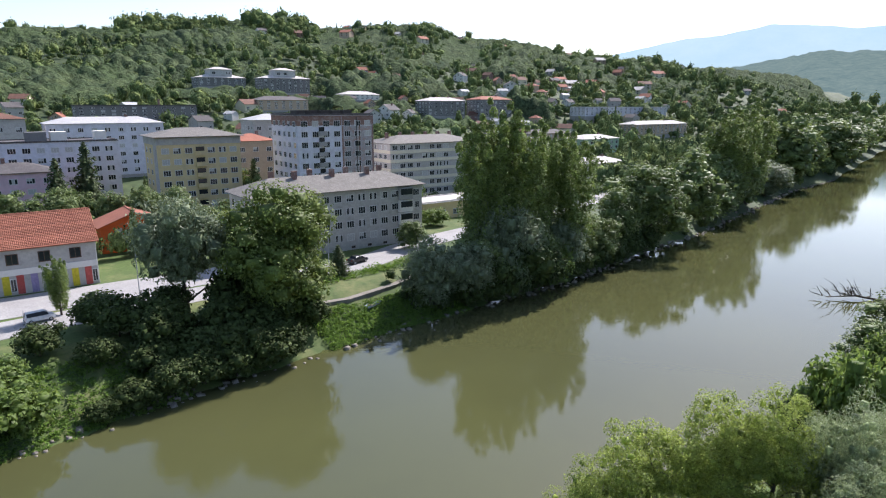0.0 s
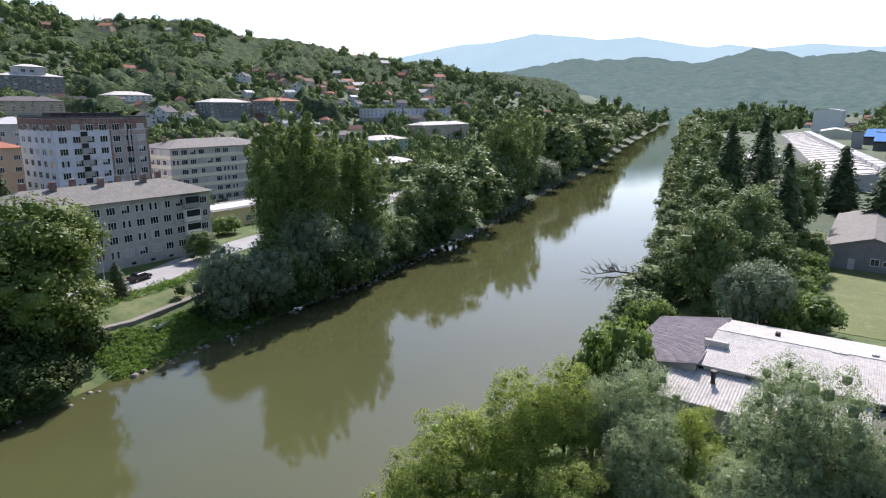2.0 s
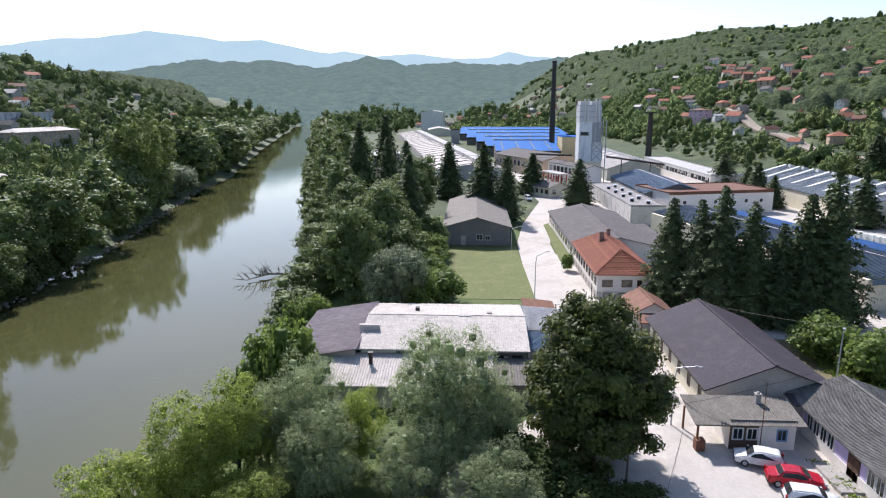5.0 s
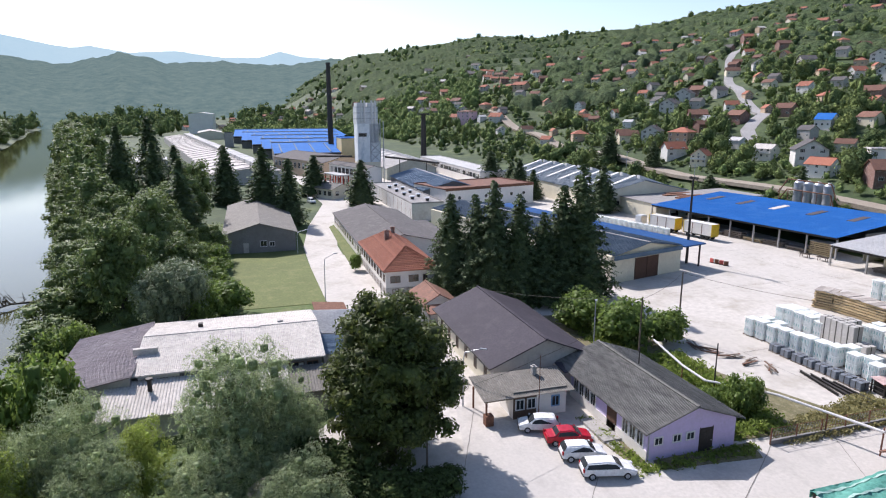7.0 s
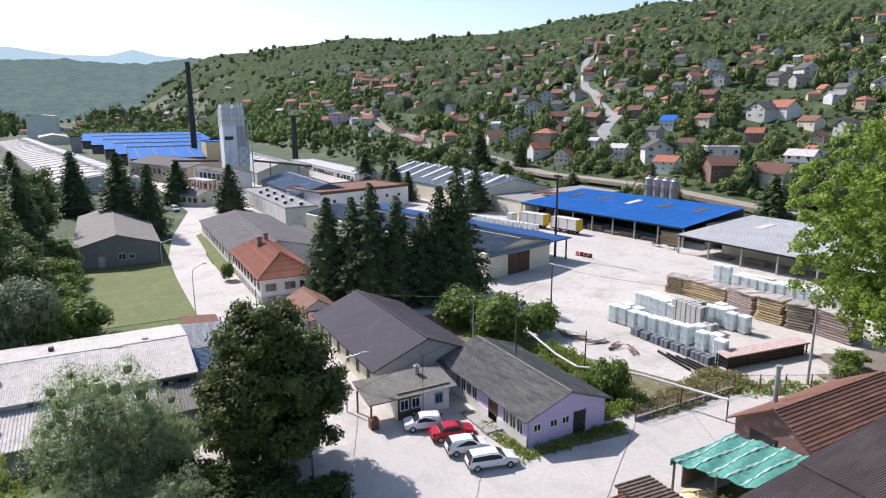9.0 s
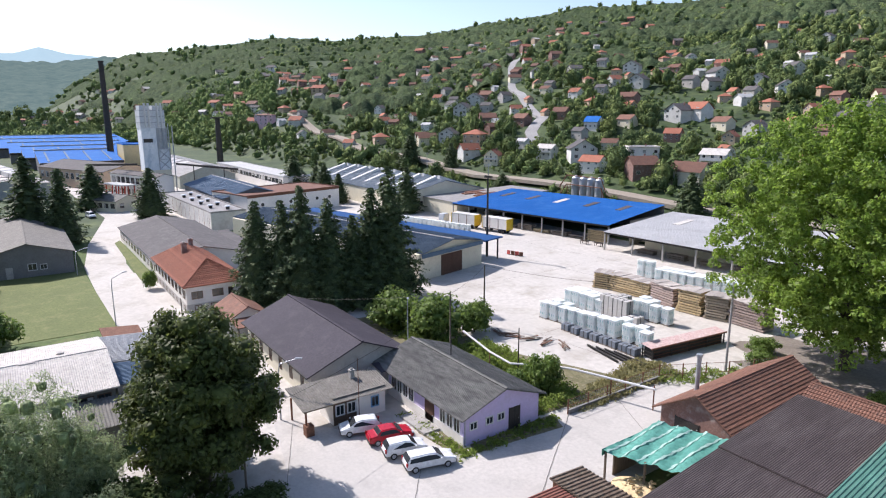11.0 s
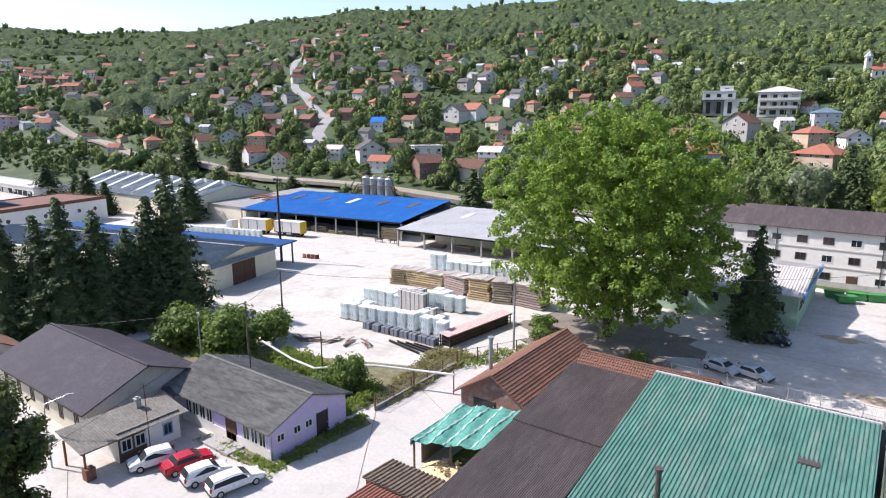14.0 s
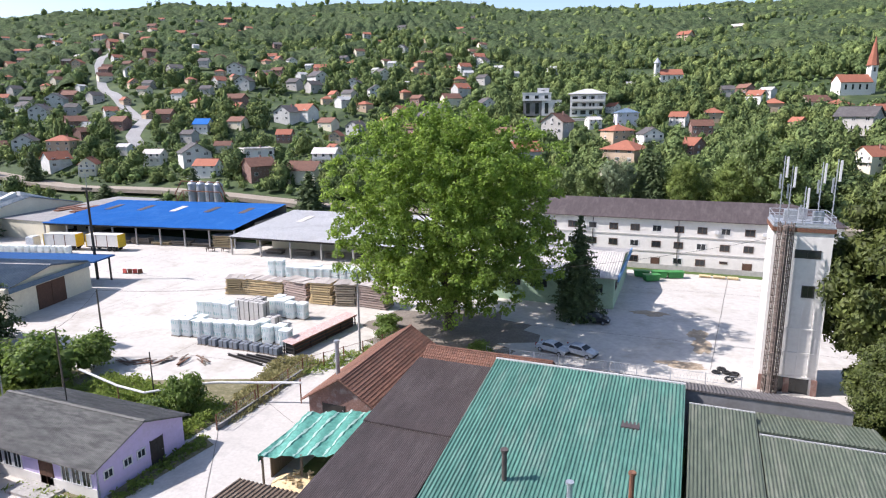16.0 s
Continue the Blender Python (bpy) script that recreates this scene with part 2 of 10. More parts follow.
LEAF_RIVER = mat("river_tree_leaf", (0.195, 0.25, 0.075), (0.11, 0.16, 0.05), 0.25, 2.0, leaf=0.22, rough=0.6, island=0.35)
LEAF_DARK = mat("chestnut_leaf", (0.15, 0.175, 0.042), (0.075, 0.10, 0.027), 0.4, 2.5, leaf=0.3, rough=0.6, island=0.4)
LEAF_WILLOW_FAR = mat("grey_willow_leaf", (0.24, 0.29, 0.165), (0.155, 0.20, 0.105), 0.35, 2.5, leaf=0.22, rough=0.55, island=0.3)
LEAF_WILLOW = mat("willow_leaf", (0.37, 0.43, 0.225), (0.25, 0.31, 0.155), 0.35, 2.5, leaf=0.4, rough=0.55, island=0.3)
LEAF_POPLAR = mat("poplar_leaf", (0.23, 0.30, 0.08), (0.14, 0.20, 0.052), 0.3, 2.5, leaf=0.35, rough=0.55, island=0.35)
LEAF_PLANE = mat("lime_green_leaf", (0.27, 0.375, 0.064), (0.15, 0.235, 0.042), 0.25, 2.5, leaf=0.5, rough=0.55, island=0.35)
NEEDLE = mat("spruce_needles", (0.12, 0.16, 0.058), (0.066, 0.098, 0.04), 0.5, 3.0, leaf=0.2, rough=0.7, island=0.35)
LEAF_SHRUB = mat("shrub_leaf", (0.18, 0.255, 0.055), (0.115, 0.175, 0.04), 0.4, 2.5, leaf=0.4, rough=0.6, island=0.35)
# bush leaves darkened to stand for tree shade on banks and below the chestnut
LEAF_THICKET_SHADED = mat("shaded_thicket_leaf", (0.085, 0.115, 0.03), (0.042, 0.065, 0.02), 0.4, 2.5, leaf=0.1, rough=0.7, spec=0.15, island=0.4)


def woods_mat(name, tones, leaf=0.1, bump=0.8, patch=0.018, crown=0.13, fine=1.0):
    """Foliage of trees in groups: three greens that change from stand to stand and from crown to crown, with rough leafy relief."""
    m = bpy.data.materials.new(name)
    m.use_nodes = True
    nt = m.node_tree
    b = nt.nodes["Principled BSDF"]
    vec = nt.nodes.new("ShaderNodeTexCoord").outputs["Object"]
    isl = nt.nodes.new("ShaderNodeNewGeometry").outputs["Random Per Island"]
    col = _mix(nt, _ramp(nt, _noise(nt, vec, crown, 2.0, 0.5), 0.36, 0.64), tones[0], tones[1])
    col = _mix(nt, _ramp(nt, _noise(nt, vec, patch, 3.0, 0.6), 0.42, 0.68), col, tones[2])
    f = _noise(nt, vec, fine, 3.0, 0.7)
    h = nt.nodes.new("ShaderNodeHueSaturation")
    k = nt.nodes.new("ShaderNodeMath")
    k.operation = "MULTIPLY_ADD"
    k.inputs[1].default_value, k.inputs[2].default_value = 0.6, 0.7
    nt.links.new(isl, k.inputs[0])
    g = nt.nodes.new("ShaderNodeMath")
    g.operation = "MULTIPLY"
    nt.links.new(k.outputs[0], g.inputs[0])
    # relief shaded in the colour too: noise darkens the gaps and lightens the tops
    mr = nt.nodes.new("ShaderNodeMapRange")
    for key, v in (("From Min", 0.3), ("From Max", 0.7), ("To Min", 0.38), ("To Max", 1.5)):
        mr.inputs[key].default_value = v
    nt.links.new(f, mr.inputs["Value"])
    nt.links.new(mr.outputs["Result"], g.inputs[1])
    nt.links.new(g.outputs[0], h.inputs["Value"])
    nt.links.new(col, h.inputs["Color"])
    nt.links.new(h.outputs["Color"], b.inputs["Base Color"])
    b.inputs["Roughness"].default_value, b.inputs["Specular IOR Level"].default_value = 0.9, 0.05
    bp = nt.nodes.new("ShaderNodeBump")
    bp.inputs["Strength"].default_value, bp.inputs["Distance"].default_value = 1.0, bump
    nt.links.new(f, bp.inputs["Height"])
    nt.links.new(bp.outputs["Normal"], b.inputs["Normal"])
    t = nt.nodes.new("ShaderNodeBsdfTranslucent")
    mx = nt.nodes.new("ShaderNodeMixShader")
    mx.inputs[0].default_value = leaf
    nt.links.new(h.outputs["Color"], t.inputs["Color"])
    nt.links.new(bp.outputs["Normal"], t.inputs["Normal"])
    nt.links.new(b.outputs[0], mx.inputs[1])
    nt.links.new(t.outputs[0], mx.inputs[2])
    nt.links.new(mx.outputs[0], nt.nodes["Material Output"].inputs["Surface"])
    return m


FAR_LEAF = woods_mat("far_woods_leaf", ((0.215, 0.255, 0.085), (0.068, 0.108, 0.05), (0.155, 0.205, 0.075)))
# canopy sheet's greens darkened to stand for shade in gaps between trees
FAR_CANOPY = woods_mat("far_canopy_leaf", ((0.132, 0.17, 0.08), (0.064, 0.098, 0.053), (0.108, 0.155, 0.068)), bump=2.2, crown=0.1, fine=0.42)
FAR_SCRUB = woods_mat("garden_scrub_leaf", ((0.21, 0.26, 0.09), (0.10, 0.15, 0.06), (0.15, 0.21, 0.075)), bump=0.25, crown=0.3, fine=2.0)
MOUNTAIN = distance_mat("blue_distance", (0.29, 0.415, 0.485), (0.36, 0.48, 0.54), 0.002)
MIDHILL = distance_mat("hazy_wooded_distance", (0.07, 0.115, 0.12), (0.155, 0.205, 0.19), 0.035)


def water_mat():
    m = bpy.data.materials.new("river_water")
    m.use_nodes = True
    nt = m.node_tree
    b = nt.nodes["Principled BSDF"]
    tc = nt.nodes.new("ShaderNodeTexCoord")
    col = _mix(nt, _ramp(nt, _noise(nt, tc.outputs["Object"], 0.03), 0.35, 0.65), (0.076, 0.080, 0.031), (0.066, 0.070, 0.029))
    nt.links.new(col, b.inputs["Base Color"])
    b.inputs["Roughness"].default_value, b.inputs["IOR"].default_value = 0.035, 1.48
    bp = nt.nodes.new("ShaderNodeBump")
    bp.inputs["Strength"].default_value, bp.inputs["Distance"].default_value = 0.22, 0.03
    nt.links.new(_noise(nt, tc.outputs["Object"], 1.2, 3.0), bp.inputs["Height"])
    nt.links.new(bp.outputs["Normal"], b.inputs["Normal"])
    return m


WATER = water_mat()


# ---- helpers of the builder ----
def thing(name, label, category, x=0.0, y=0.0, z=0.0, rz=0.0, group="", kind=""):
    ob = new(name)
    ob.matrix_basis = pose(x, y, z, 0, 0, rz)
    return tagged(ob, label, category, group, kind)


def link_mesh(name, me, material, parent=None, label=""):
    ob = new(name, me)
    if not me.materials:
        me.materials.append(material)
    ob.parent = parent
    return tagged(ob, label)


def part(name, bm, material, parent=None, label="", smooth=False):
    me = bpy.data.meshes.new(name)
    bmesh.ops.recalc_face_normals(bm, faces=bm.faces)
    bm.to_mesh(me)
    bm.free()
    if smooth:
        me.shade_smooth()
    return link_mesh(name, me, material, parent, label)


def box(bm, x0, y0, z0, x1, y1, z1, m=None):
    r = bmesh.ops.create_cube(bm, size=1.0)["verts"]
    for v in r:
        v.co = Vector(((x0 + x1) / 2 + v.co.x * (x1 - x0), (y0 + y1) / 2 + v.co.y * (y1 - y0), (z0 + z1) / 2 + v.co.z * (z1 - z0)))
    if m is not None:
        bmesh.ops.transform(bm, matrix=m, verts=r)
    return r


def boxes(*items):
    bm = bmesh.new()
    for it in items:
        box(bm, *it)
    return bm


def tube(bm, a, b, r0, r1=None, n=8):
    a, b = Vector(a), Vector(b)
    r1 = r0 if r1 is None else r1
    q = (b - a).to_track_quat("Z", "Y")
    rings = []
    for p, r in ((a, r0), (b, r1)):
        rings.append([bm.verts.new(p + q @ Vector((r * math.cos(2 * math.pi * k / n), r * math.sin(2 * math.pi * k / n), 0))) for k in range(n)])
    for k in range(n):
        bm.faces.new((rings[0][k], rings[0][(k + 1) % n], rings[1][(k + 1) % n], rings[1][k]))
    bm.faces.new(rings[0][::-1])
    bm.faces.new(rings[1])


def pipe_line(bm, pts, r, n=6):
    for a, b in zip(pts, pts[1:]):
        tube(bm, a, b, r, r, n)


def slab(bm, pts, thick):
    """A sheet through four points (counter-clockwise from above) with thickness below it."""
    top = [bm.verts.new(p) for p in pts]
    low = [bm.verts.new(Vector(p) - Vector((0, 0, thick))) for p in pts]
    bm.faces.new(top)
    bm.faces.new(low[::-1])
    for k in range(len(pts)):
        j = (k + 1) % len(pts)
        bm.faces.new((top[k], low[k], low[j], top[j]))


def ribbed(bm, a, b, c, d, pitch, depth, thick=0.04):
    """A corrugated sheet over the quad a b c d; the ribs run from the edge a-b to the edge d-c."""
    a, b, c, d = (Vector(p) for p in (a, b, c, d))
    n = max(2, int((b - a).length / pitch))
    up = (b - a).cross(d - a).normalized()
    if up.z < 0:
        up.negate()
    prof = []
    for k in range(n):
        for f, h in ((0.0, 0.0), (0.3, 0.0), (0.5, 1.0), (0.8, 1.0)):
            prof.append(((k + f) / n, h * depth))
    prof.append((1.0, 0.0))
    rows = []
    for s, h in prof:
        p, q = a.lerp(b, s) + up * h, d.lerp(c, s) + up * h
        rows.append((bm.verts.new(p), bm.verts.new(q), bm.verts.new(p - up * thick), bm.verts.new(q - up * thick)))
    for (p, q, pl, ql), (p2, q2, pl2, ql2) in zip(rows, rows[1:]):
        bm.faces.new((p, p2, q2, q))
        bm.faces.new((pl, ql, ql2, pl2))
        bm.faces.new((p, pl, pl2, p2))
        bm.faces.new((q, q2, ql2, ql))


def tile_courses(parent, a, b, c, d, material, course=0.36, pitch=0.26):
    """Courses of pan tiles over the quad a b c d, rising from the edge a-b to d-c; each course lies on the one below."""
    a, b, c, d = (Vector(p) for p in (a, b, c, d))
    rows, cols = max(2, int((d - a).length / course)), max(2, int((b - a).length / pitch))
    up = (b - a).cross(d - a).normalized()
    if up.z < 0:
        up.negate()
    for r in range(rows):
        bm = bmesh.new()
        lo, hi, eave = [], [], []
        for k in range(cols * 3 + 1):
            s, h = k / (cols * 3), (0.0, 0.05, 0.05)[k % 3]
            p = a.lerp(b, s).lerp(d.lerp(c, s), r / rows)
            eave.append(bm.verts.new(p + up * 0.004))
            lo.append(bm.verts.new(p + up * (h + 0.07)))
            hi.append(bm.verts.new(a.lerp(b, s).lerp(d.lerp(c, s), (r + 1.0) / rows) + up * (h + 0.005)))
        for k in range(cols * 3):
            bm.faces.new((lo[k], lo[k + 1], hi[k + 1], hi[k]))
            bm.faces.new((eave[k], eave[k + 1], lo[k + 1], lo[k]))
        part("tile_course", bm, material, parent)


def mesh_np(name, verts, faces):
    """A mesh from arrays; faces all with the same number of corners."""
    verts, faces = np.asarray(verts, np.float32), np.asarray(faces, np.int32)
    me = bpy.data.meshes.new(name)
    me.vertices.add(len(verts))
    me.vertices.foreach_set("co", verts.ravel())
    k = faces.shape[1]
    me.loops.add(faces.size)
    me.loops.foreach_set("vertex_index", faces.ravel())
    me.polygons.add(len(faces))
    me.polygons.foreach_set("loop_start", np.arange(0, faces.size, k, dtype=np.int32))
    me.update(calc_edges=True)
    return me


WINDOWS = {}
WIN_RND = random.Random(12)
BLIND = mat("window_blind", (0.55, 0.54, 0.51), (0.47, 0.46, 0.43), 1.0, 5.0)


def frame_bm(w, h, bars, t=0.08):
    """A window frame in one connected piece, standing on z = 0, its outer face at y = -0.06."""
    xs = [-w / 2, -w / 2 + t]
    for k in range(bars):
        c = -w / 2 + w * (k + 1) / (bars + 1)
        xs += [c - 0.03, c + 0.03]
    xs += [w / 2 - t, w / 2]
    zs = [0, t, h - t, h]
    bm = bmesh.new()
    g = [[bm.verts.new((x, -0.06, z)) for z in zs] for x in xs]
    for i in range(len(xs) - 1):
        for j in range(3):
            if j == 1 and i % 2 == 1:
                continue
            bm.faces.new((g[i][j], g[i + 1][j], g[i + 1][j + 1], g[i][j + 1]))
    r = bmesh.ops.extrude_face_region(bm, geom=bm.faces[:])
    for v in r["geom"]:
        if isinstance(v, bmesh.types.BMVert):
            v.co.y = 0.04
    bmesh.ops.recalc_face_normals(bm, faces=bm.faces)
    return bm


def window(parent, side, hx, hy, u, z, w, h, frame_mat=FRAME_WHITE, name="window", bars=1, far=False):
    """A framed window on a side ('+x' and so on) of a building with half sizes hx, hy, at u along that side."""
    look_of = WIN_RND.choice((0, 0, 0, 0, 1, 2, 3, 4)) if far else 0
    key = (round(w, 2), round(h, 2), frame_mat.name, bars, far, look_of)
    if key not in WINDOWS:
        t = 0.12
        fm = bpy.data.meshes.new("window")
        if far:
            bm = boxes((-w / 2, -0.06, 0, w / 2, 0.04, h))
            n = 3 if w > 1.55 else 2
            pw = (w - 0.2 - 0.09 * (n - 1)) / n
            shut = {2: (1,), 3: (0,), 4: (0, 1, 2)}.get(look_of, ())
            low = {1: 0.45 * h}.get(look_of, 0.1)
            panes = []
            for q in range(n):
                xa = -w / 2 + 0.1 + q * (pw + 0.09)
                panes.append((xa, xa + pw, 0.1, h - 0.1, 2 if q in shut else 1))
                if look_of == 1:
                    panes[-1] = (xa, xa + pw, 0.1, low, 1)
                    panes.append((xa, xa + pw, low, h - 0.1, 2 if q < 2 else 1))
            for xa, xb, za, zb, mi in panes:
                bm.faces.new([bm.verts.new(p) for p in ((xa, -0.065, za), (xb, -0.065, za), (xb, -0.065, zb), (xa, -0.065, zb))]).material_index = mi
        else:
            bm = frame_bm(w, h, bars, t)
        bm.to_mesh(fm)
        bm.free()
        fm.materials.append(frame_mat)
        fm.materials.append(GLASS_DARK)
        fm.materials.append(BLIND)
        pm = None
        if not far:
            bm = boxes((-w / 2 + t, -0.025, t, w / 2 - t, 0.03, h - t))
            pm = bpy.data.meshes.new("pane")
            bm.to_mesh(pm)
            bm.free()
            pm.materials.append(GLASS_DARK)
        WINDOWS[key] = (fm, pm)
    fm, pm = WINDOWS[key]
    ob = new(name, fm)
    m = {"-y": pose(u, -hy, z), "+y": pose(-u, hy, z, 0, 0, 180), "-x": pose(-hx, -u, z, 0, 0, -90), "+x": pose(hx, u, z, 0, 0, 90)}[side]
    ob.parent = parent
    ob.matrix_basis = m
    if pm:
        new("pane", pm).parent = ob
    return ob


def window_row(parent, side, hx, hy, u0, u1, n, z, w, h, frame_mat=FRAME_WHITE, bars=1, far=False, skip=()):
    for k in range(n):
        if k not in skip:
            window(parent, side, hx, hy, u0 + (u1 - u0) * (k / max(1, n - 1)), z, w, h, frame_mat, bars=bars, far=far)


def door(parent, side, hx, hy, u, w, h, material=DOOR_BROWN, name="door", z=0.0):
    ob = part(name, boxes((-w / 2, -0.06, 0.02, w / 2, 0.04, h), (-w / 2 - 0.08, -0.04, 0.02, -w / 2 - 0.002, 0.04, h + 0.08), (w / 2 + 0.002, -0.04, 0.02, w / 2 + 0.08, 0.04, h + 0.08), (-0.02, -0.075, 0.1, 0.02, -0.06, h - 0.1)), material, parent)
    ob.matrix_basis = {"-y": pose(u, -hy, z), "+y": pose(-u, hy, z, 0, 0, 180), "-x": pose(-hx, -u, z, 0, 0, -90), "+x": pose(hx, u, z, 0, 0, 90)}[side]
    part("handle", boxes((w / 2 - 0.18, -0.11, 1.0, w / 2 - 0.08, -0.06, 1.08)), METAL_GALV, ob)
    return ob


def building(name, label, x0, y0, x1, y1, h, hr, wall, roof, axis="x", over=0.5, z=0.0, style="gable", ribs=0.0, category="building", deep=0.14, group="", base=None, rz=0.0, cap=True, below=0.0, one_roof=False):
    """A building over a rectangle of the plan: walls to h, ridge at hr. axis: the ridge's. style: gable, hip, mono (rises to +axis' side), flat."""
    hx, hy = (x1 - x0) / 2, (y1 - y0) / 2
    b = thing(name, label, category, (x0 + x1) / 2, (y0 + y1) / 2, z, rz, group)
    bm = bmesh.new()
    if axis == "x":
        f = lambda u, v, w: Vector((u, v, w))
        lu, lv = hx, hy
    else:
        f = lambda u, v, w: Vector((-v, u, w))
        lu, lv = hy, hx
    if style == "gable":
        ends = []
        for s in (-1, 1):
            ends.append([bm.verts.new(f(s * lu, v, w)) for v, w in ((-lv, -below), (lv, -below), (lv, h), (0, hr), (-lv, h))])
        for k in range(5):
            j = (k + 1) % 5
            bm.faces.new((ends[0][k], ends[0][j], ends[1][j], ends[1][k]))
        bm.faces.new(ends[0])
        bm.faces.new(ends[1][::-1])
    elif style == "mono":
        ends = []
        for s in (-1, 1):
            ends.append([bm.verts.new(f(s * lu, v, w)) for v, w in ((-lv, 0), (lv, 0), (lv, hr), (-lv, h))])
        for k in range(4):
            j = (k + 1) % 4
            bm.faces.new((ends[0][k], ends[0][j], ends[1][j], ends[1][k]))
        bm.faces.new(ends[0])
        bm.faces.new(ends[1][::-1])
    else:
        box(bm, -hx, -hy, -below, hx, hy, h)
    part("wall", bm, wall, b)
    if base:
        part("plinth", boxes((-hx - 0.06, -hy - 0.06, 0, hx + 0.06, hy + 0.06, 0.5)), base, b)
    e, lift = over, 0.02
    if style == "gable":
        k = (hr - h) / lv
        he = h - k * e
        if one_roof:
            bm = bmesh.new()
            rows = [[bm.verts.new(f(u, v, w)) for v, w in ((-lv - e, he + deep + lift), (0, hr + deep + lift), (lv + e, he + deep + lift), (lv + e, he + lift), (0, hr + lift), (-lv - e, he + lift))] for u in (-lu - e, lu + e)]
            for q in range(6):
                bm.faces.new((rows[0][q], rows[0][(q + 1) % 6], rows[1][(q + 1) % 6], rows[1][q]))
            for row in rows:
                bm.faces.new((row[0], row[1], row[4], row[5]))
                bm.faces.new((row[1], row[2], row[3], row[4]))
            part("roof", bm, roof, b)
        for s in () if one_roof else (-1, 1):
            bm = bmesh.new()
            q = [f(-lu - e, s * (lv + e), he + deep + lift), f(lu + e, s * (lv + e), he + deep + lift), f(lu + e, s * 0.004, hr + deep + lift), f(-lu - e, s * 0.004, hr + deep + lift)]
            if ribs < 0:
                tile_courses(b, q[0], q[1], q[2], q[3], roof)
                slab(bm, [p - Vector((0, 0, 0.02)) for p in q], deep - 0.06)
            elif ribs:
                ribbed(bm, q[0], q[1], q[2], q[3], ribs, ribs * 0.22)
                slab(bm, [p - Vector((0, 0, 0.05)) for p in q], deep - 0.06)
            else:
                slab(bm, q, deep)
            part("roof_slope", bm, roof, b)
        if cap:
            part("ridge_cap", boxes((-lu - e, -0.16, hr + deep + 0.0, lu + e, 0.16, hr + deep + 0.09)) if axis == "x" else boxes((-0.16, -lu - e, hr + deep + 0.0, 0.16, lu + e, hr + deep + 0.09)), roof, b)
    elif style == "mono":
        k = (hr - h) / (2 * lv)
        q = [f(-lu - e, -lv - e, h - k * e + deep + lift), f(lu + e, -lv - e, h - k * e + deep + lift), f(lu + e, lv + e, hr + k * e + deep + lift), f(-lu - e, lv + e, hr + k * e + deep + lift)]
        bm = bmesh.new()
        if ribs:
            ribbed(bm, q[0], q[1], q[2], q[3], ribs, ribs * 0.22)
            slab(bm, [p - Vector((0, 0, 0.05)) for p in q], deep - 0.06)
        else:
            slab(bm, q, deep)
        part("roof", bm, roof, b)
    elif style == "hip":
        bm = bmesh.new()
        r = max(lu - lv, 0.05)
        cs = [bm.verts.new(f(*p, h + lift)) for p in ((-lu - e, -lv - e), (lu + e, -lv - e), (lu + e, lv + e), (-lu - e, lv + e))]
        ct = [bm.verts.new(v.co + Vector((0, 0, deep))) for v in cs]
        rs = [bm.verts.new(f(-r, 0, hr + deep)), bm.verts.new(f(r, 0, hr + deep))]
        bm.faces.new(cs[::-1])
        for k in range(4):
            bm.faces.new((cs[k], cs[(k + 1) % 4], ct[(k + 1) % 4], ct[k]))
        bm.faces.new((ct[0], ct[1], rs[1], rs[0]))
        bm.faces.new((ct[1], ct[2], rs[1]))
        bm.faces.new((ct[2], ct[3], rs[0], rs[1]))
        bm.faces.new((ct[3], ct[0], rs[0]))
        part("roof", bm, roof, b)
        if ribs < 0:
            p = [f(-lu - e, -lv - e, h + lift + deep), f(lu + e, -lv - e, h + lift + deep), f(lu + e, lv + e, h + lift + deep), f(-lu - e, lv + e, h + lift + deep)]
            q0, q1 = f(-r, 0, hr + deep), f(r, 0, hr + deep)
            for quad in ((p[0], p[1], q1, q0), (p[1], p[2], q1, q1), (p[2], p[3], q0, q1), (p[3], p[0], q0, q0)):
                tile_courses(b, *quad, roof, 0.5, 0.34)
    else:
        bm = boxes((-hx - e, -hy - e, h + lift, hx + e, hy + e, h + deep + lift))
        box(bm, -hx, -hy, h + deep + lift, hx, -hy + 0.25, h + 0.45)
        box(bm, -hx, hy - 0.25, h + deep + lift, hx, hy, h + 0.45)
        box(bm, -hx, -hy + 0.25, h + deep + lift, -hx + 0.25, hy - 0.25, h + 0.45)
        box(bm, hx - 0.25, -hy + 0.25, h + deep + lift, hx, hy - 0.25, h + 0.45)
        part("roof", bm, roof, b)
    return b, hx, hy


def chimney(parent, x, y, z0, z1, s=0.5, material=BRICK):
    c = part("chimney", boxes((x - s / 2, y - s / 2, z0, x + s / 2, y + s / 2, z1), (x - s / 2 - 0.06, y - s / 2 - 0.06, z1, x + s / 2 + 0.06, y + s / 2 + 0.06, z1 + 0.1)), material, parent)
    part("flue", boxes((x - s / 4, y - s / 4, z1 + 0.1, x + s / 4, y + s / 4, z1 + 0.25)), CONCRETE, c)

# ---- ground ----
LX, LY = (-400, -2, 20, 49, 93, 118, 154, 193, 268, 327, 592, 1200, 1600), (20, 70, 75, 79, 82, 87, 93, 102, 121, 128, 198, 345, 440)
RX, RY = (-400, -60, 0, 25, 50, 90, 120, 181, 277, 437, 1172, 1600), (-60, 5, 20, 27, 28.5, 28.5, 32, 48, 73, 117, 295, 395)
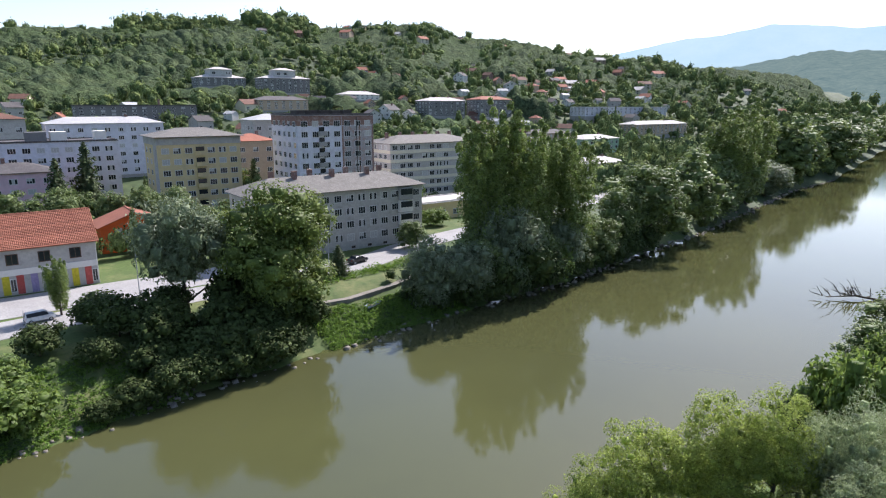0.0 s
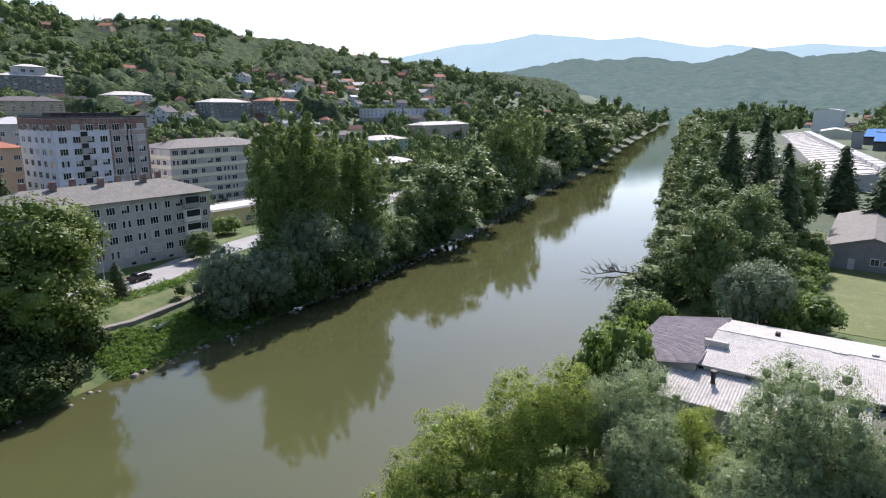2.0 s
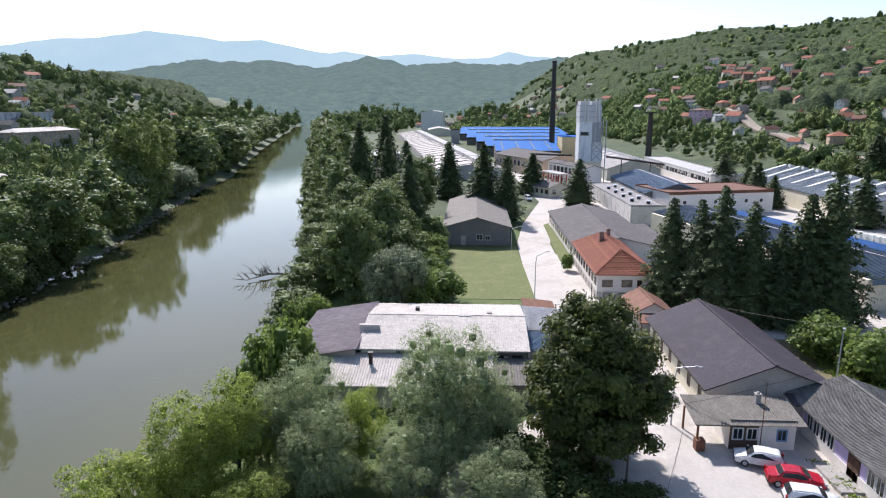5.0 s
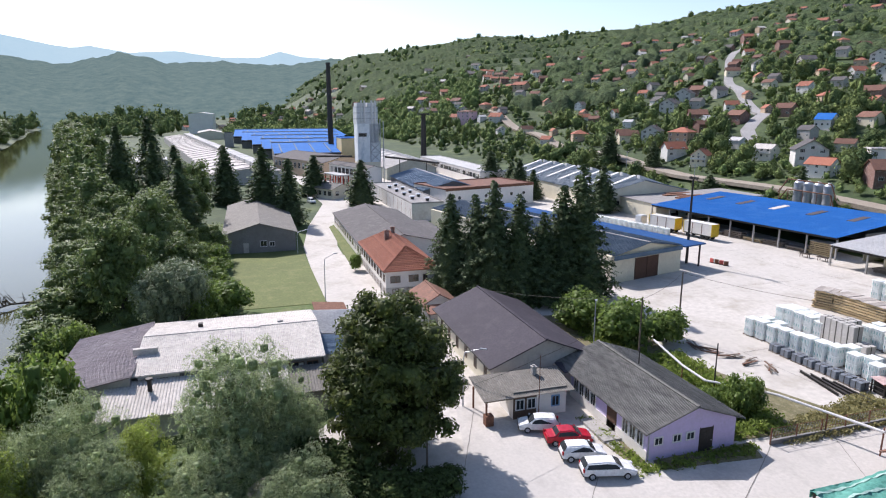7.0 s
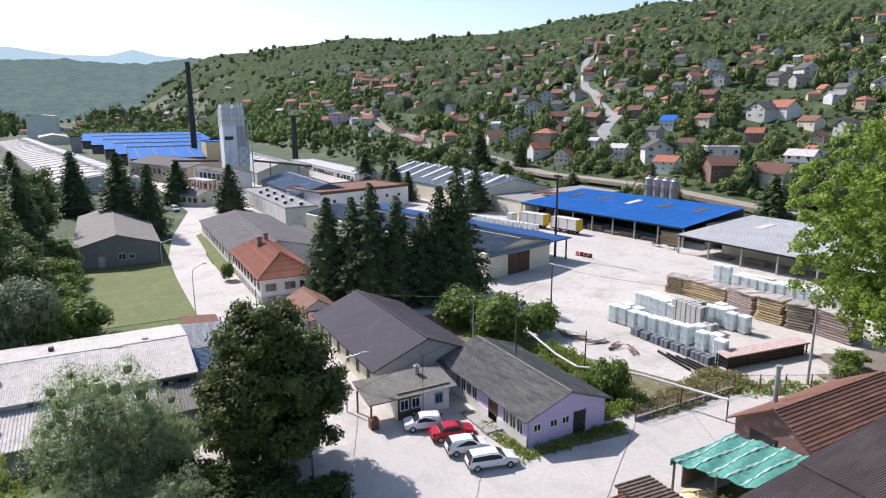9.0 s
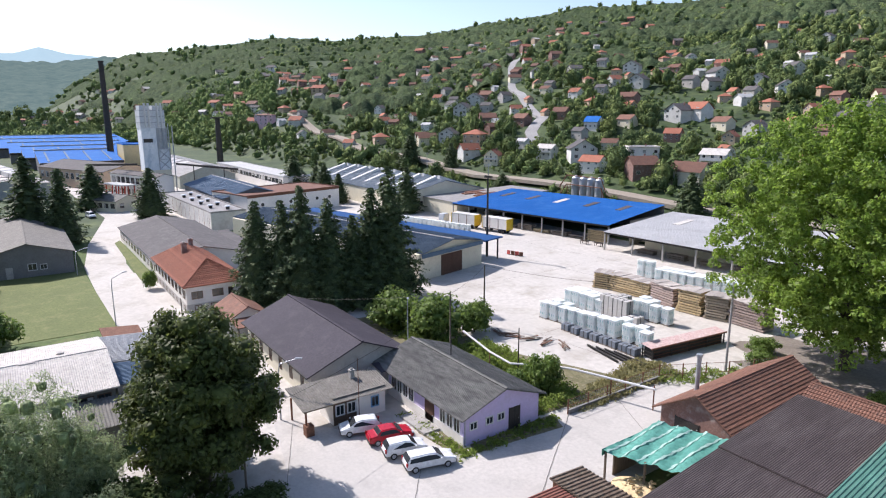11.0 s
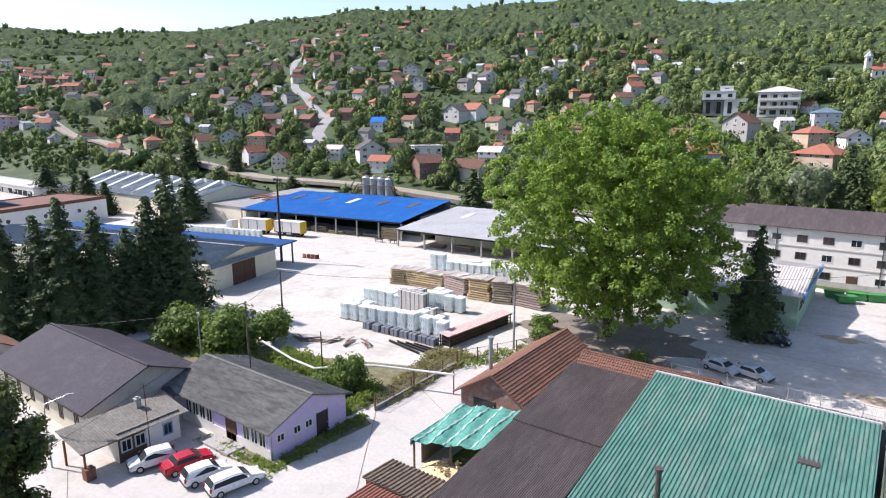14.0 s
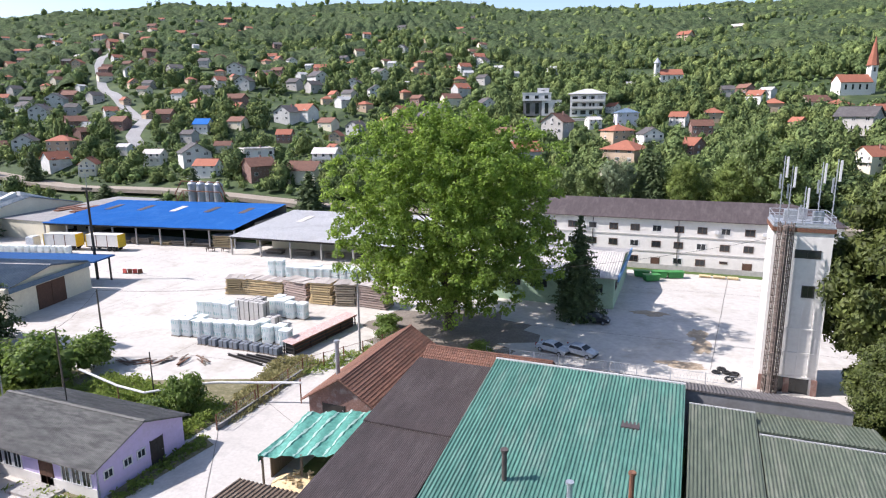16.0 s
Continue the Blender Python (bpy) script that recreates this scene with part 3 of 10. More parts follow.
EL_R = ((-180, 4.5), (-130, 5.5), (-105, 7.6), (-92, 8.0), (-78, 8.2), (-65, 9.2), (-55, 8.6), (-46, 8.4), (-41, 7.7), (-36, 6.7), (-26, 6.0), (-20, 5.9), (-14, 5.1), (-9, 4.3), (-6.5, 3.2), (-4.5, 1.8), (-2.5, 0.5), (-1, 0.0), (20, 0.0))
EL_L = ((18, 0.0), (25, 1.6), (29, 2.2), (36, 3.3), (43, 4.0), (48, 4.8), (53, 5.6), (57, 6.2), (64, 5.8), (67, 6.4), (74, 6.2), (79, 5.6), (84, 5.0), (100, 5.0), (140, 4.5), (180, 4.5))
WATER_Z = -5.0


def smooth(x, a, b):
    s = np.clip((x - a) / (b - a), 0, 1)
    return s * s * (3 - 2 * s)


def height(x, y):
    """The ground's height (arrays)."""
    x, y = np.asarray(x, float), np.asarray(y, float)
    r, th = np.hypot(x, y), np.degrees(np.arctan2(y, x))
    sn = np.maximum(np.abs(np.sin(np.radians(th))), 0.05)
    er = np.interp(th, *np.array(EL_R).T)
    ridge = np.interp(th, (-60, -40, -20, -5, 5), (1250, 1250, 1500, 1900, 2200))
    foot = np.minimum(142 / sn, 0.6 * ridge)
    s = np.clip((r - foot) / (ridge - foot), 0, 1)
    zr = np.where(th < 20, s * (30 + ridge * np.tan(np.radians(er))), 0)
    el = np.interp(th, *np.array(EL_L).T)
    ridge2 = np.interp(th, (20, 40, 90), (1050, 850, 800))
    foot2 = np.minimum(235 / sn, 0.6 * ridge2)
    s2 = np.clip((r - foot2) / (ridge2 - foot2), 0, 1)
    zl = np.where(th > 18, s2 * (30 + ridge2 * np.tan(np.radians(el))), 0)
    yl, yr = np.interp(x, LX, LY), np.interp(x, RX, RY)
    off = np.maximum(y - yl, yr - y)
    z = np.maximum(zr, zl) * smooth(off, 25, 140)
    bump = 1.2 * np.sin(x * 0.021 + y * 0.017) + 0.8 * np.sin(x * 0.05 - y * 0.043)
    z = z + bump * np.clip(z / 15, 0, 1) * 2.0
    left = -5.3 + 5.3 * smooth(y - yl, -1.0, 15.0)
    right = -5.3 + 5.3 * smooth(yr - y, -1.0, 9.0)
    bank = np.where(y > (yl + yr) / 2, left, right)
    bank = np.where(off < -1, np.maximum(-7.0, -5.3 + 0.4 * (off + 1)), bank)
    return z + bank + np.where((off > -1) & (off < 14) & (x < 600), 0.25 * np.sin(x * 0.9) * np.sin(x * 0.37 + y * 0.2) * smooth(off, -1, 2) * (1 - smooth(off, 6, 14)), 0)


def ground_z(x, y):
    return float(height(np.array([x]), np.array([y]))[0])


def build_ground():
    ths = np.radians(np.concatenate([np.arange(-108, 94, 1.0), np.arange(94, 252, 3.0)]))
    rs = np.concatenate([[0.0], 6 * 1.031 ** np.arange(0, 220)])
    rr, tt = np.meshgrid(rs, ths, indexing="ij")
    x, y = rr * np.cos(tt), rr * np.sin(tt)
    v = np.stack([x, y, height(x, y)], -1).reshape(-1, 3)
    n, m = rr.shape
    i, j = np.meshgrid(np.arange(n - 1), np.arange(m), indexing="ij")
    k = (j + 1) % m
    faces = np.stack([i * m + j, (i + 1) * m + j, (i + 1) * m + k, i * m + k], -1).reshape(-1, 4)
    me = mesh_np("ground", v, faces)
    me.materials.append(GRASS)
    me.materials.append(HILL)
    far = np.hypot(*v[faces[:, 0], :2].T) > 175
    me.polygons.foreach_set("material_index", far.astype(np.int32))
    me.shade_smooth()
    tagged(new("ground", me), "grassy valley floor rising into wooded hills on both sides", "ground", kind="structure")


build_ground()


def sheet(name, label, pts, z, material, category="ground", thick=0.3, follow=False):
    bm = bmesh.new()
    slab(bm, [Vector((px, py, (ground_z(px, py) if follow else 0) + z)) for px, py in pts], thick)
    return tagged(part(name, bm, material), label, category, kind="structure")


def strip(name, label, line, width, z, material, category="road", step=6.0):
    """A road that follows the ground along a polyline."""
    pts = []
    for (ax, ay), (bx, by) in zip(line, line[1:]):
        n = max(1, int(math.hypot(bx - ax, by - ay) / step))
        pts += [(ax + (bx - ax) * k / n, ay + (by - ay) * k / n) for k in range(n)]
    pts.append(line[-1])
    bm = bmesh.new()
    rows = []
    for k, (px, py) in enumerate(pts):
        qx, qy = pts[min(k + 1, len(pts) - 1)]
        ox, oy = pts[max(k - 1, 0)]
        d = Vector((qx - ox, qy - oy, 0)).normalized()
        nrm = Vector((-d.y, d.x, 0)) * width / 2
        zz = max(ground_z(px, py), ground_z(px + nrm.x, py + nrm.y), ground_z(px - nrm.x, py - nrm.y)) + z
        c = Vector((px, py, zz))
        rows.append([bm.verts.new(c + nrm), bm.verts.new(c - nrm), bm.verts.new(c - nrm - Vector((0, 0, 1.2))), bm.verts.new(c + nrm - Vector((0, 0, 1.2)))])
    for a, b in zip(rows, rows[1:]):
        for k in range(4):
            bm.faces.new((a[k], a[(k + 1) % 4], b[(k + 1) % 4], b[k]))
    bm.faces.new(rows[0])
    bm.faces.new(rows[-1][::-1])
    return tagged(part(name, bm, material), label, category, kind="structure")


def build_water():
    xs = np.concatenate([np.arange(-400, 200, 10.0), np.arange(200, 1600, 40.0)])
    v, f = [], []
    for k, px in enumerate(xs):
        v += [(px, np.interp(px, RX, RY) - 3, WATER_Z), (px, np.interp(px, LX, LY) + 3, WATER_Z)]
        if k:
            f.append((2 * k - 2, 2 * k, 2 * k + 1, 2 * k - 1))
    me = mesh_np("water", v, f)
    me.materials.append(WATER)
    tagged(new("water", me), "calm murky olive-green river reflecting trees and sky", "river", kind="structure")


build_water()


def ridge_backdrop(name, label, table, r, material, rough, depth):
    ths = np.arange(table[0][0], table[-1][0], 0.25)
    el = np.interp(ths, *np.array(table).T)
    v, f = [], []
    for k, (th, e) in enumerate(zip(ths, el)):
        e = e + rough * (noise.noise((th * 0.9, 3.1, r)) + 0.5 * noise.noise((th * 2.7, 1.1, r)))
        c, s = math.cos(radians(th)), math.sin(radians(th))
        for rr, fr in ((r - depth, 0.0), (r - depth * 0.55, 0.55), (r, 1.0)):
            v.append((rr * c, rr * s, -10 + fr * (40 + r * math.tan(radians(e)))))
        if k:
            for q in (0, 1):
                f.append((3 * k - 3 + q, 3 * k + q, 3 * k + q + 1, 3 * k - 2 + q))
    me = mesh_np(name, v, f)
    me.materials.append(material)
    me.shade_smooth()
    tagged(new(name, me), label, "mountain", kind="structure")


FAR_RIDGE = ((-16, 4.4), (-9, 4.2), (-4.7, 4.5), (-3, 4.9), (-1.3, 4.4), (1.5, 4.3), (3.4, 4.5), (5.1, 4.75), (8.8, 4.5), (11.3, 4.9), (12.7, 4.7), (14.1, 4.9), (18.3, 5.7), (21.3, 5.5), (23.2, 5.8), (26.9, 6.1), (30.7, 5.4), (33.6, 5.2), (36.5, 4.6), (42, 3.5))
MID_RIDGE = ((-17, 3.0), (-12, 4.5), (-8, 4.4), (-4, 3.9), (-2, 3.8), (2, 4.0), (6.1, 3.8), (7.5, 4.2), (9.4, 4.5), (11.2, 4.0), (13.1, 3.5), (15.2, 3.7), (17.7, 4.1), (20.3, 3.9), (23.5, 4.0), (27.7, 3.3), (33, 2.0))
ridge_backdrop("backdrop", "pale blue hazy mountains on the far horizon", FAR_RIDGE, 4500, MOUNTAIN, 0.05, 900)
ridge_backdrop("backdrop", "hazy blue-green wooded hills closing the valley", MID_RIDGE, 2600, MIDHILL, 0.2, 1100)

# ---- trees ----
RNG = np.random.default_rng(5)


def leaf_tris(p, nrm, length, width, spread=0.7, droop=0.0):
    """Pointed leaves at the points p facing about nrm."""
    n = len(p)
    d = nrm + RNG.normal(0, spread, (n, 3))
    d /= np.linalg.norm(d, axis=1, keepdims=True) + 1e-9
    a = RNG.normal(0, 1, (n, 3)) + np.array([0, 0, -droop])
    a -= (a * d).sum(1, keepdims=True) * d
    a /= np.linalg.norm(a, axis=1, keepdims=True) + 1e-9
    b = np.cross(d, a)
    s = RNG.uniform(0.6, 1.3, (n, 1))
    a, b = a * s * length / 2, b * s * width / 2
    v = np.stack([p + a, p - a * 0.7 + b, p - a * 0.7 - b], 1).reshape(-1, 3)
    return v, np.arange(3 * n).reshape(-1, 3)


def blob(c, r):
    """A small uneven heart of a leaf mass, in triangles."""
    base = np.array([(x, y, z) for x in (-1, 1) for y in (-1, 1) for z in (-1, 1)], float) / 1.732
    f = np.array([(0, 1, 3, 2), (4, 6, 7, 5), (0, 4, 5, 1), (2, 3, 7, 6), (0, 2, 6, 4), (1, 5, 7, 3)])
    f = np.concatenate([f[:, [0, 1, 2]], f[:, [0, 2, 3]]])
    a = RNG.uniform(0, 6.28)
    rot = np.array([[math.cos(a), -math.sin(a), 0], [math.sin(a), math.cos(a), 0], [0, 0, 1]])
    return (base @ rot.T) * r * RNG.uniform(0.8, 1.2, (8, 1)) + c, f


def crown(name, lobes, per_lobe, length, width, material, spread=0.6, droop=0.0, core=0.6, low=-0.35, up=0.55):
    """Lobes: rows of x, y, z, rx, ry, rz. Each is a cap of leaves over a small heart."""
    vs, fs, off = [], [], 0
    for x, y, z, rx, ry, rz in lobes:
        n = per_lobe
        u = RNG.normal(0, 1, (n * 2, 3))
        u /= np.linalg.norm(u, axis=1, keepdims=True)
        u = u[u[:, 2] > low - RNG.uniform(0, 0.4, len(u))][:n]
        rad = RNG.uniform(0.7, 1.0, (len(u), 1)) + (RNG.uniform(0, 1, (len(u), 1)) > 0.93) * RNG.uniform(0, 0.3, (len(u), 1))
        p = np.array([x, y, z]) + u * rad * np.array([rx, ry, rz])
        v, f = leaf_tris(p, u + np.array([0, 0, up]), length, width, spread, droop)
        vs.append(v)
        fs.append(f + off)
        off += len(v)
        v, f = blob(np.array([x, y, z]), np.array([rx, ry, rz]) * core)
        vs.append(v)
        fs.append(f + off)
        off += len(v)
    me = mesh_np(name, np.concatenate(vs), np.concatenate(fs))
    me.materials.append(material)
    return me


def trunk_mesh(h, r, limbs, reach, bare=0.25, lean=0.0, twigs=0):
    bm = bmesh.new()
    rnd = random.Random(int(h * 100 + limbs))
    last = Vector((0, 0, -1.2))
    steps = 5
    line = [last]
    for k in range(1, steps + 1):
        line.append(Vector((rnd.uniform(-1, 1) * lean * k / steps, rnd.uniform(-1, 1) * lean * k / steps, h * 0.85 * k / steps)))
    for k in range(steps):
        tube(bm, line[k], line[k + 1], r * (1 - k / (steps + 0.6)), r * (1 - (k + 1) / (steps + 0.6)), 8)
    for k in range(limbs):
        f = bare + (0.8 - bare) * (k + 0.5) / limbs
        i = min(steps - 1, int(f * steps))
        a = line[i].lerp(line[i + 1], f * steps - i)
        ang = k * 2.4 + rnd.uniform(-0.4, 0.4)
        d = Vector((math.cos(ang), math.sin(ang), rnd.uniform(0.5, 1.1)))
        mid = a + d * reach * 0.5
        end = mid + Vector((d.x, d.y, d.z * 0.4)) * reach * 0.45
        tube(bm, a, mid, r * 0.42 * (1.1 - f), r * 0.25 * (1.1 - f), 6)
        tube(bm, mid, end, r * 0.25 * (1.1 - f), r * 0.06, 5)
    me = bpy.data.meshes.new("trunk")
    bm.to_mesh(me)
    bm.free()
    me.materials.append(BARK)
    return me


def round_lobes(h, w, n, seed, bottom=0.2, lobe=0.24, top_heavy=0.0, flat=0.85, rag=0.0):
    g = np.random.default_rng(seed)
    out = []
    ph = g.uniform(0, 6.28, 6)
    zc, rz = h * (bottom + 1) / 2, h * (1 - bottom) / 2
    for k in range(n):
        t = (k + 0.5) / n
        cz = 1 - 2 * t
        a = k * 2.39996
        s = math.sqrt(max(0, 1 - cz * cz))
        rr = g.uniform(0.55, 0.95) if k % 4 else g.uniform(0.15, 0.5)
        lr = w * lobe * g.uniform(0.65, 1.15)
        x, y, z = rr * s * math.cos(a) * (w / 2 - lr * 0.6), rr * s * math.sin(a) * (w / 2 - lr * 0.6), zc + cz * rr * (rz - lr * 0.6)
        x, y = x * (1 + top_heavy * cz), y * (1 + top_heavy * cz)
        if rag:
            q = 1 + rag * (math.sin(2 * a + ph[0] + cz * 2) + math.sin(3 * a + ph[1] - cz * 3) + math.sin(5 * a + ph[2] + cz * 5)) / 2
            x, y, z = x * q, y * q, zc + (z - zc) * (1 + rag * 0.6 * math.sin(4 * a + ph[3]))
        out.append((x, y, max(z, lr * 0.5), lr, lr, lr * flat))
    return out


def cluster_lobes(h, w, mains, subs, seed, bottom=0.05):
    """A spreading crown of separate leafy boughs, each a cluster of small lobes, with gaps between them."""
    g = np.random.default_rng(seed)
    out = []
    zc, rz = h * (bottom + 1) / 2, h * (1 - bottom) / 2
    for k in range(mains):
        cz = 1 - 2 * (k + 0.5) / mains
        a = k * 2.39996 + g.uniform(-0.2, 0.2)
        r = math.sqrt(max(0, 1 - abs(cz) ** 2.4)) * g.uniform(0.72, 1.0) * (w / 2 - 2.6)
        if k % 5 == 4:
            r *= 0.45
        cx, cy, c0 = r * math.cos(a), r * math.sin(a), zc + cz * (rz - 2.4) * g.uniform(0.9, 1.02)
        size = g.uniform(2.2, 4.4)
        for q in range(subs):
            u = g.normal(0, 1, 3)
            u /= np.linalg.norm(u)
            u[2] = u[2] * 0.75 + 0.1
            lr = g.uniform(0.6, 1.15)
            out.append((cx + u[0] * size * 1.1, cy + u[1] * size * 1.1, max(0.8, c0 + u[2] * size), lr, lr, lr * 0.85))
    return out


def spruce_near_mesh(h, w, seed):
    """A dense spruce close by: whorls of drooping boughs set with many short needle sprays."""
    g = np.random.default_rng(seed)
    ps, ds = [], []
    levels = int(h * 2.6)
    for k in range(levels):
        t = (k + 0.5) / levels
        z = h * (0.03 + 0.96 * t)
        r = w / 2 * (1 - t) ** 0.72 * min(1.0, 0.8 + 1.6 * t) * g.uniform(0.85, 1.12) + 0.08
        for q in range(max(7, int(8 + 11 * (1 - t)))):
            a = g.uniform(0, 6.283)
            rr = r * g.uniform(0.62, 1.1)
            m = max(5, int(rr / 0.12))
            sp = g.uniform(0.25, 1.0, m) ** 0.7
            ps.append(np.stack([np.cos(a) * rr * sp, np.sin(a) * rr * sp, z - 0.36 * rr * sp ** 1.4 + 0.16 * rr * sp ** 4], -1) + g.normal(0, 0.1, (m, 3)))
            ds.append(np.tile([math.cos(a) * 0.7, math.sin(a) * 0.7, 0.55], (m, 1)))
    v, f = leaf_tris(np.concatenate(ps), np.concatenate(ds), 0.58, 0.24, 0.4, 0.7)
    n = 10
    ring = [(math.cos(6.283 * q / n), math.sin(6.283 * q / n)) for q in range(n)]
    core = np.array([(c * w * 0.3, d * w * 0.3, h * 0.06) for c, d in ring] + [(c * 0.06, d * 0.06, h * 0.92) for c, d in ring])
    cf = np.array([(q, (q + 1) % n, n + q) for q in range(n)] + [((q + 1) % n, n + (q + 1) % n, n + q) for q in range(n)]) + len(v)
    me = mesh_np("crown", np.concatenate([v, core]), np.concatenate([f, cf]))
    me.materials.append(NEEDLE)
    return me


def spruce_mesh(h, w, seed):
    g = np.random.default_rng(seed)
    vs, fs, off = [], [], 0
    levels = int(h * 2.2)
    for k in range(levels):
        t = (k + 0.5) / levels
        z = h * (0.04 + 0.95 * t)
        r = w / 2 * (1 - t) ** 0.6 * min(1.0, 0.7 + 2.0 * t) * g.uniform(0.82, 1.12) + 0.1
        n = max(6, int(6 + 10 * (1 - t)))
        for q in range(n):
            a = q * 6.283 / n + k * 1.3 + g.uniform(-0.25, 0.25)
            rr = r * g.uniform(0.7, 1.15)
            m = max(4, int(rr / 0.3))
            s = (np.arange(m) + g.uniform(0.2, 1.0, m)) / m
            p = np.stack([np.cos(a) * rr * s, np.sin(a) * rr * s, z - 0.30 * rr * s ** 1.5 + 0.1 * rr * s ** 3], -1) + g.normal(0, 0.07, (m, 3))
            d = np.tile([math.cos(a) * 0.5, math.sin(a) * 0.5, 0.8], (m, 1))
            v, f = leaf_tris(p, d, 1.0, 0.62, 0.4, 0.4)
            vs.append(v)
            fs.append(f + off)
            off += len(v)
    n = 10
    ring = [(math.cos(6.283 * q / n), math.sin(6.283 * q / n)) for q in range(n)]
    core = np.array([(c * w * 0.34, s * w * 0.34, h * 0.08) for c, s in ring] + [(c * 0.08, s * 0.08, h * 0.9) for c, s in ring])
    vs.append(core)
    fs.append(np.array([(q, (q + 1) % n, n + q) for q in range(n)] + [((q + 1) % n, n + (q + 1) % n, n + q) for q in range(n)]) + off)
    me = mesh_np("crown", np.concatenate(vs), np.concatenate(fs))
    me.materials.append(NEEDLE)
    return me


def poplar_lobes(h, w, n, seed):
    """Several upright leaders side by side, each a plume that thins to its tip."""
    g = np.random.default_rng(seed)
    out = []
    stems = 9
    for q in range(stems):
        a, off = q * 2.4 + g.uniform(-0.3, 0.3), (0.0 if q == 0 else g.uniform(0.35, 0.78)) * w / 2
        top = h * (1 - 0.3 * (off / (w / 2)) ** 2) * g.uniform(0.86, 1.0)
        low = h * g.uniform(0.05, 0.3)
        m = n // stems
        for k in range(m):
            t = (k + 0.5) / m
            lr = w * 0.135 * min(1.0, 0.55 + 1.6 * t) * (1 - max(0, t - 0.6) / 0.4 * 0.72) * g.uniform(0.75, 1.2)
            s = 0.55 + 0.5 * t
            out.append((off * s * math.cos(a) + g.normal(0, 0.045 * w), off * s * math.sin(a) + g.normal(0, 0.045 * w), low + (top - low) * t, lr, lr, lr * 1.7))
    return out


# kind: nominal height and width, then trunk and crowns
KINDS = {
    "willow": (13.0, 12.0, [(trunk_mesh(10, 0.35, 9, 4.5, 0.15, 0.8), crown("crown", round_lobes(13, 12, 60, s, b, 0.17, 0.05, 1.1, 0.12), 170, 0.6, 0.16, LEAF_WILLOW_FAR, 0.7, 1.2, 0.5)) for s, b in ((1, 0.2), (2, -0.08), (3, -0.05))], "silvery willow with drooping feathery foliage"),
    "maple": (18.0, 17.0, [(trunk_mesh(13, 0.5, 9, 5.0, 0.15, 0.5), crown("crown", round_lobes(18, 17, 105, 4, -0.04, 0.15, 0, 0.8, 0.08), 250, 0.42, 0.3, LEAF_MAPLE))], "dense round-crowned maple with yellow-green leaves"),
    "broad": (14.0, 11.0, [(trunk_mesh(11, 0.3, 8, 3.6, 0.2, 0.6), crown("crown", round_lobes(14, 11, 56, s, -0.06, 0.17, -0.08, 0.9, 0.16), 140, 0.42, 0.3, LEAF_RIVER)) for s in (6, 7, 8)], "leafy deciduous tree with an uneven crown"),
    "chestnut": (17.0, 14.0, [(trunk_mesh(12, 0.5, 9, 4.5, 0.15, 0.4), crown("crown", round_lobes(17, 14, 250, 9, -0.06, 0.105, -0.24, 0.8, 0.05), 170, 0.42, 0.26, LEAF_DARK, 0.6, 0.6, 0.7))], "large dark-leaved chestnut with a dense crown"),
    "poplar": (32.0, 12.0, [(trunk_mesh(28, 0.45, 12, 4.5, 0.1, 0.8), crown("crown", poplar_lobes(32, 12, 130, s), 200, 0.38, 0.27, LEAF_POPLAR, 0.8, 0, 0.32)) for s in (11, 12)], "tall slender poplar with upright branches"),
    "shrub": (5.0, 7.0, [(trunk_mesh(3, 0.1, 6, 1.6, 0.1, 0.3), crown("crown", round_lobes(5, 7, 34, s, -0.05, 0.18, 0, 0.85, 0.15), 80, 0.44, 0.3, LEAF_SHRUB)) for s in (14, 15)], "dense green bush with arching leafy twigs"),
    "thicket": (5.0, 7.0, [(trunk_mesh(3, 0.1, 6, 1.6, 0.1, 0.3), crown("crown", round_lobes(5, 7, 34, 16, -0.05, 0.18, 0, 0.85, 0.15), 80, 0.44, 0.3, LEAF_THICKET_SHADED))], "dense thicket on the river bank, its leaves darkened for shade"),
    "spruce": (17.0, 8.0, [(trunk_mesh(17, 0.25, 0, 1), spruce_mesh(17, 8, s)) for s in (17, 18)], "dark green spruce with tiered branches"),
    "spruce_near": (17.0, 8.0, [(trunk_mesh(17, 0.25, 0, 1), spruce_near_mesh(17, 8, s)) for s in (17, 18, 19)], "dark green spruce with tiered branches"),
    "plane": (31.0, 32.0, [(trunk_mesh(25, 0.75, 24, 9.5, 0.1, 1.2), crown("crown", cluster_lobes(31, 33.5, 125, 17, 23, 0.06), 60, 0.46, 0.33, LEAF_PLANE, 0.8, 0, 0.25))], "huge spreading broadleaf tree with bright green leaves"),
    "broad_near": (14.0, 11.0, [(trunk_mesh(11, 0.3, 8, 3.6, 0.2, 0.6), crown("crown", round_lobes(14, 11, 90, 30 + s, -0.1, 0.12, -0.05, 0.95, 0.24), 330, 0.23, 0.14, LEAF_BROAD, 0.8, 0.3, 0.28)) for s in range(3)], "airy yellow-green deciduous tree on the bank"),
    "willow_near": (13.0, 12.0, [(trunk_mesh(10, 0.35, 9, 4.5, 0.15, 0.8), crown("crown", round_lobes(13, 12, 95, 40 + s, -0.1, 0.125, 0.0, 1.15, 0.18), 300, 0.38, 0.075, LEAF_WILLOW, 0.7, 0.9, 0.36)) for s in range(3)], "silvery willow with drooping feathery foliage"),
    "broad_far": (14.0, 11.0, [(trunk_mesh(11, 0.3, 8, 3.6, 0.2, 0.6), crown("crown", round_lobes(14, 11, 40, 50 + s, -0.06, 0.2, -0.08, 0.95, 0.16), 62, 0.72, 0.54, LEAF_RIVER, 0.7, 0, 0.6)) for s in range(3)], "leafy deciduous tree with an uneven crown"),
}
TREE_COUNT = {}


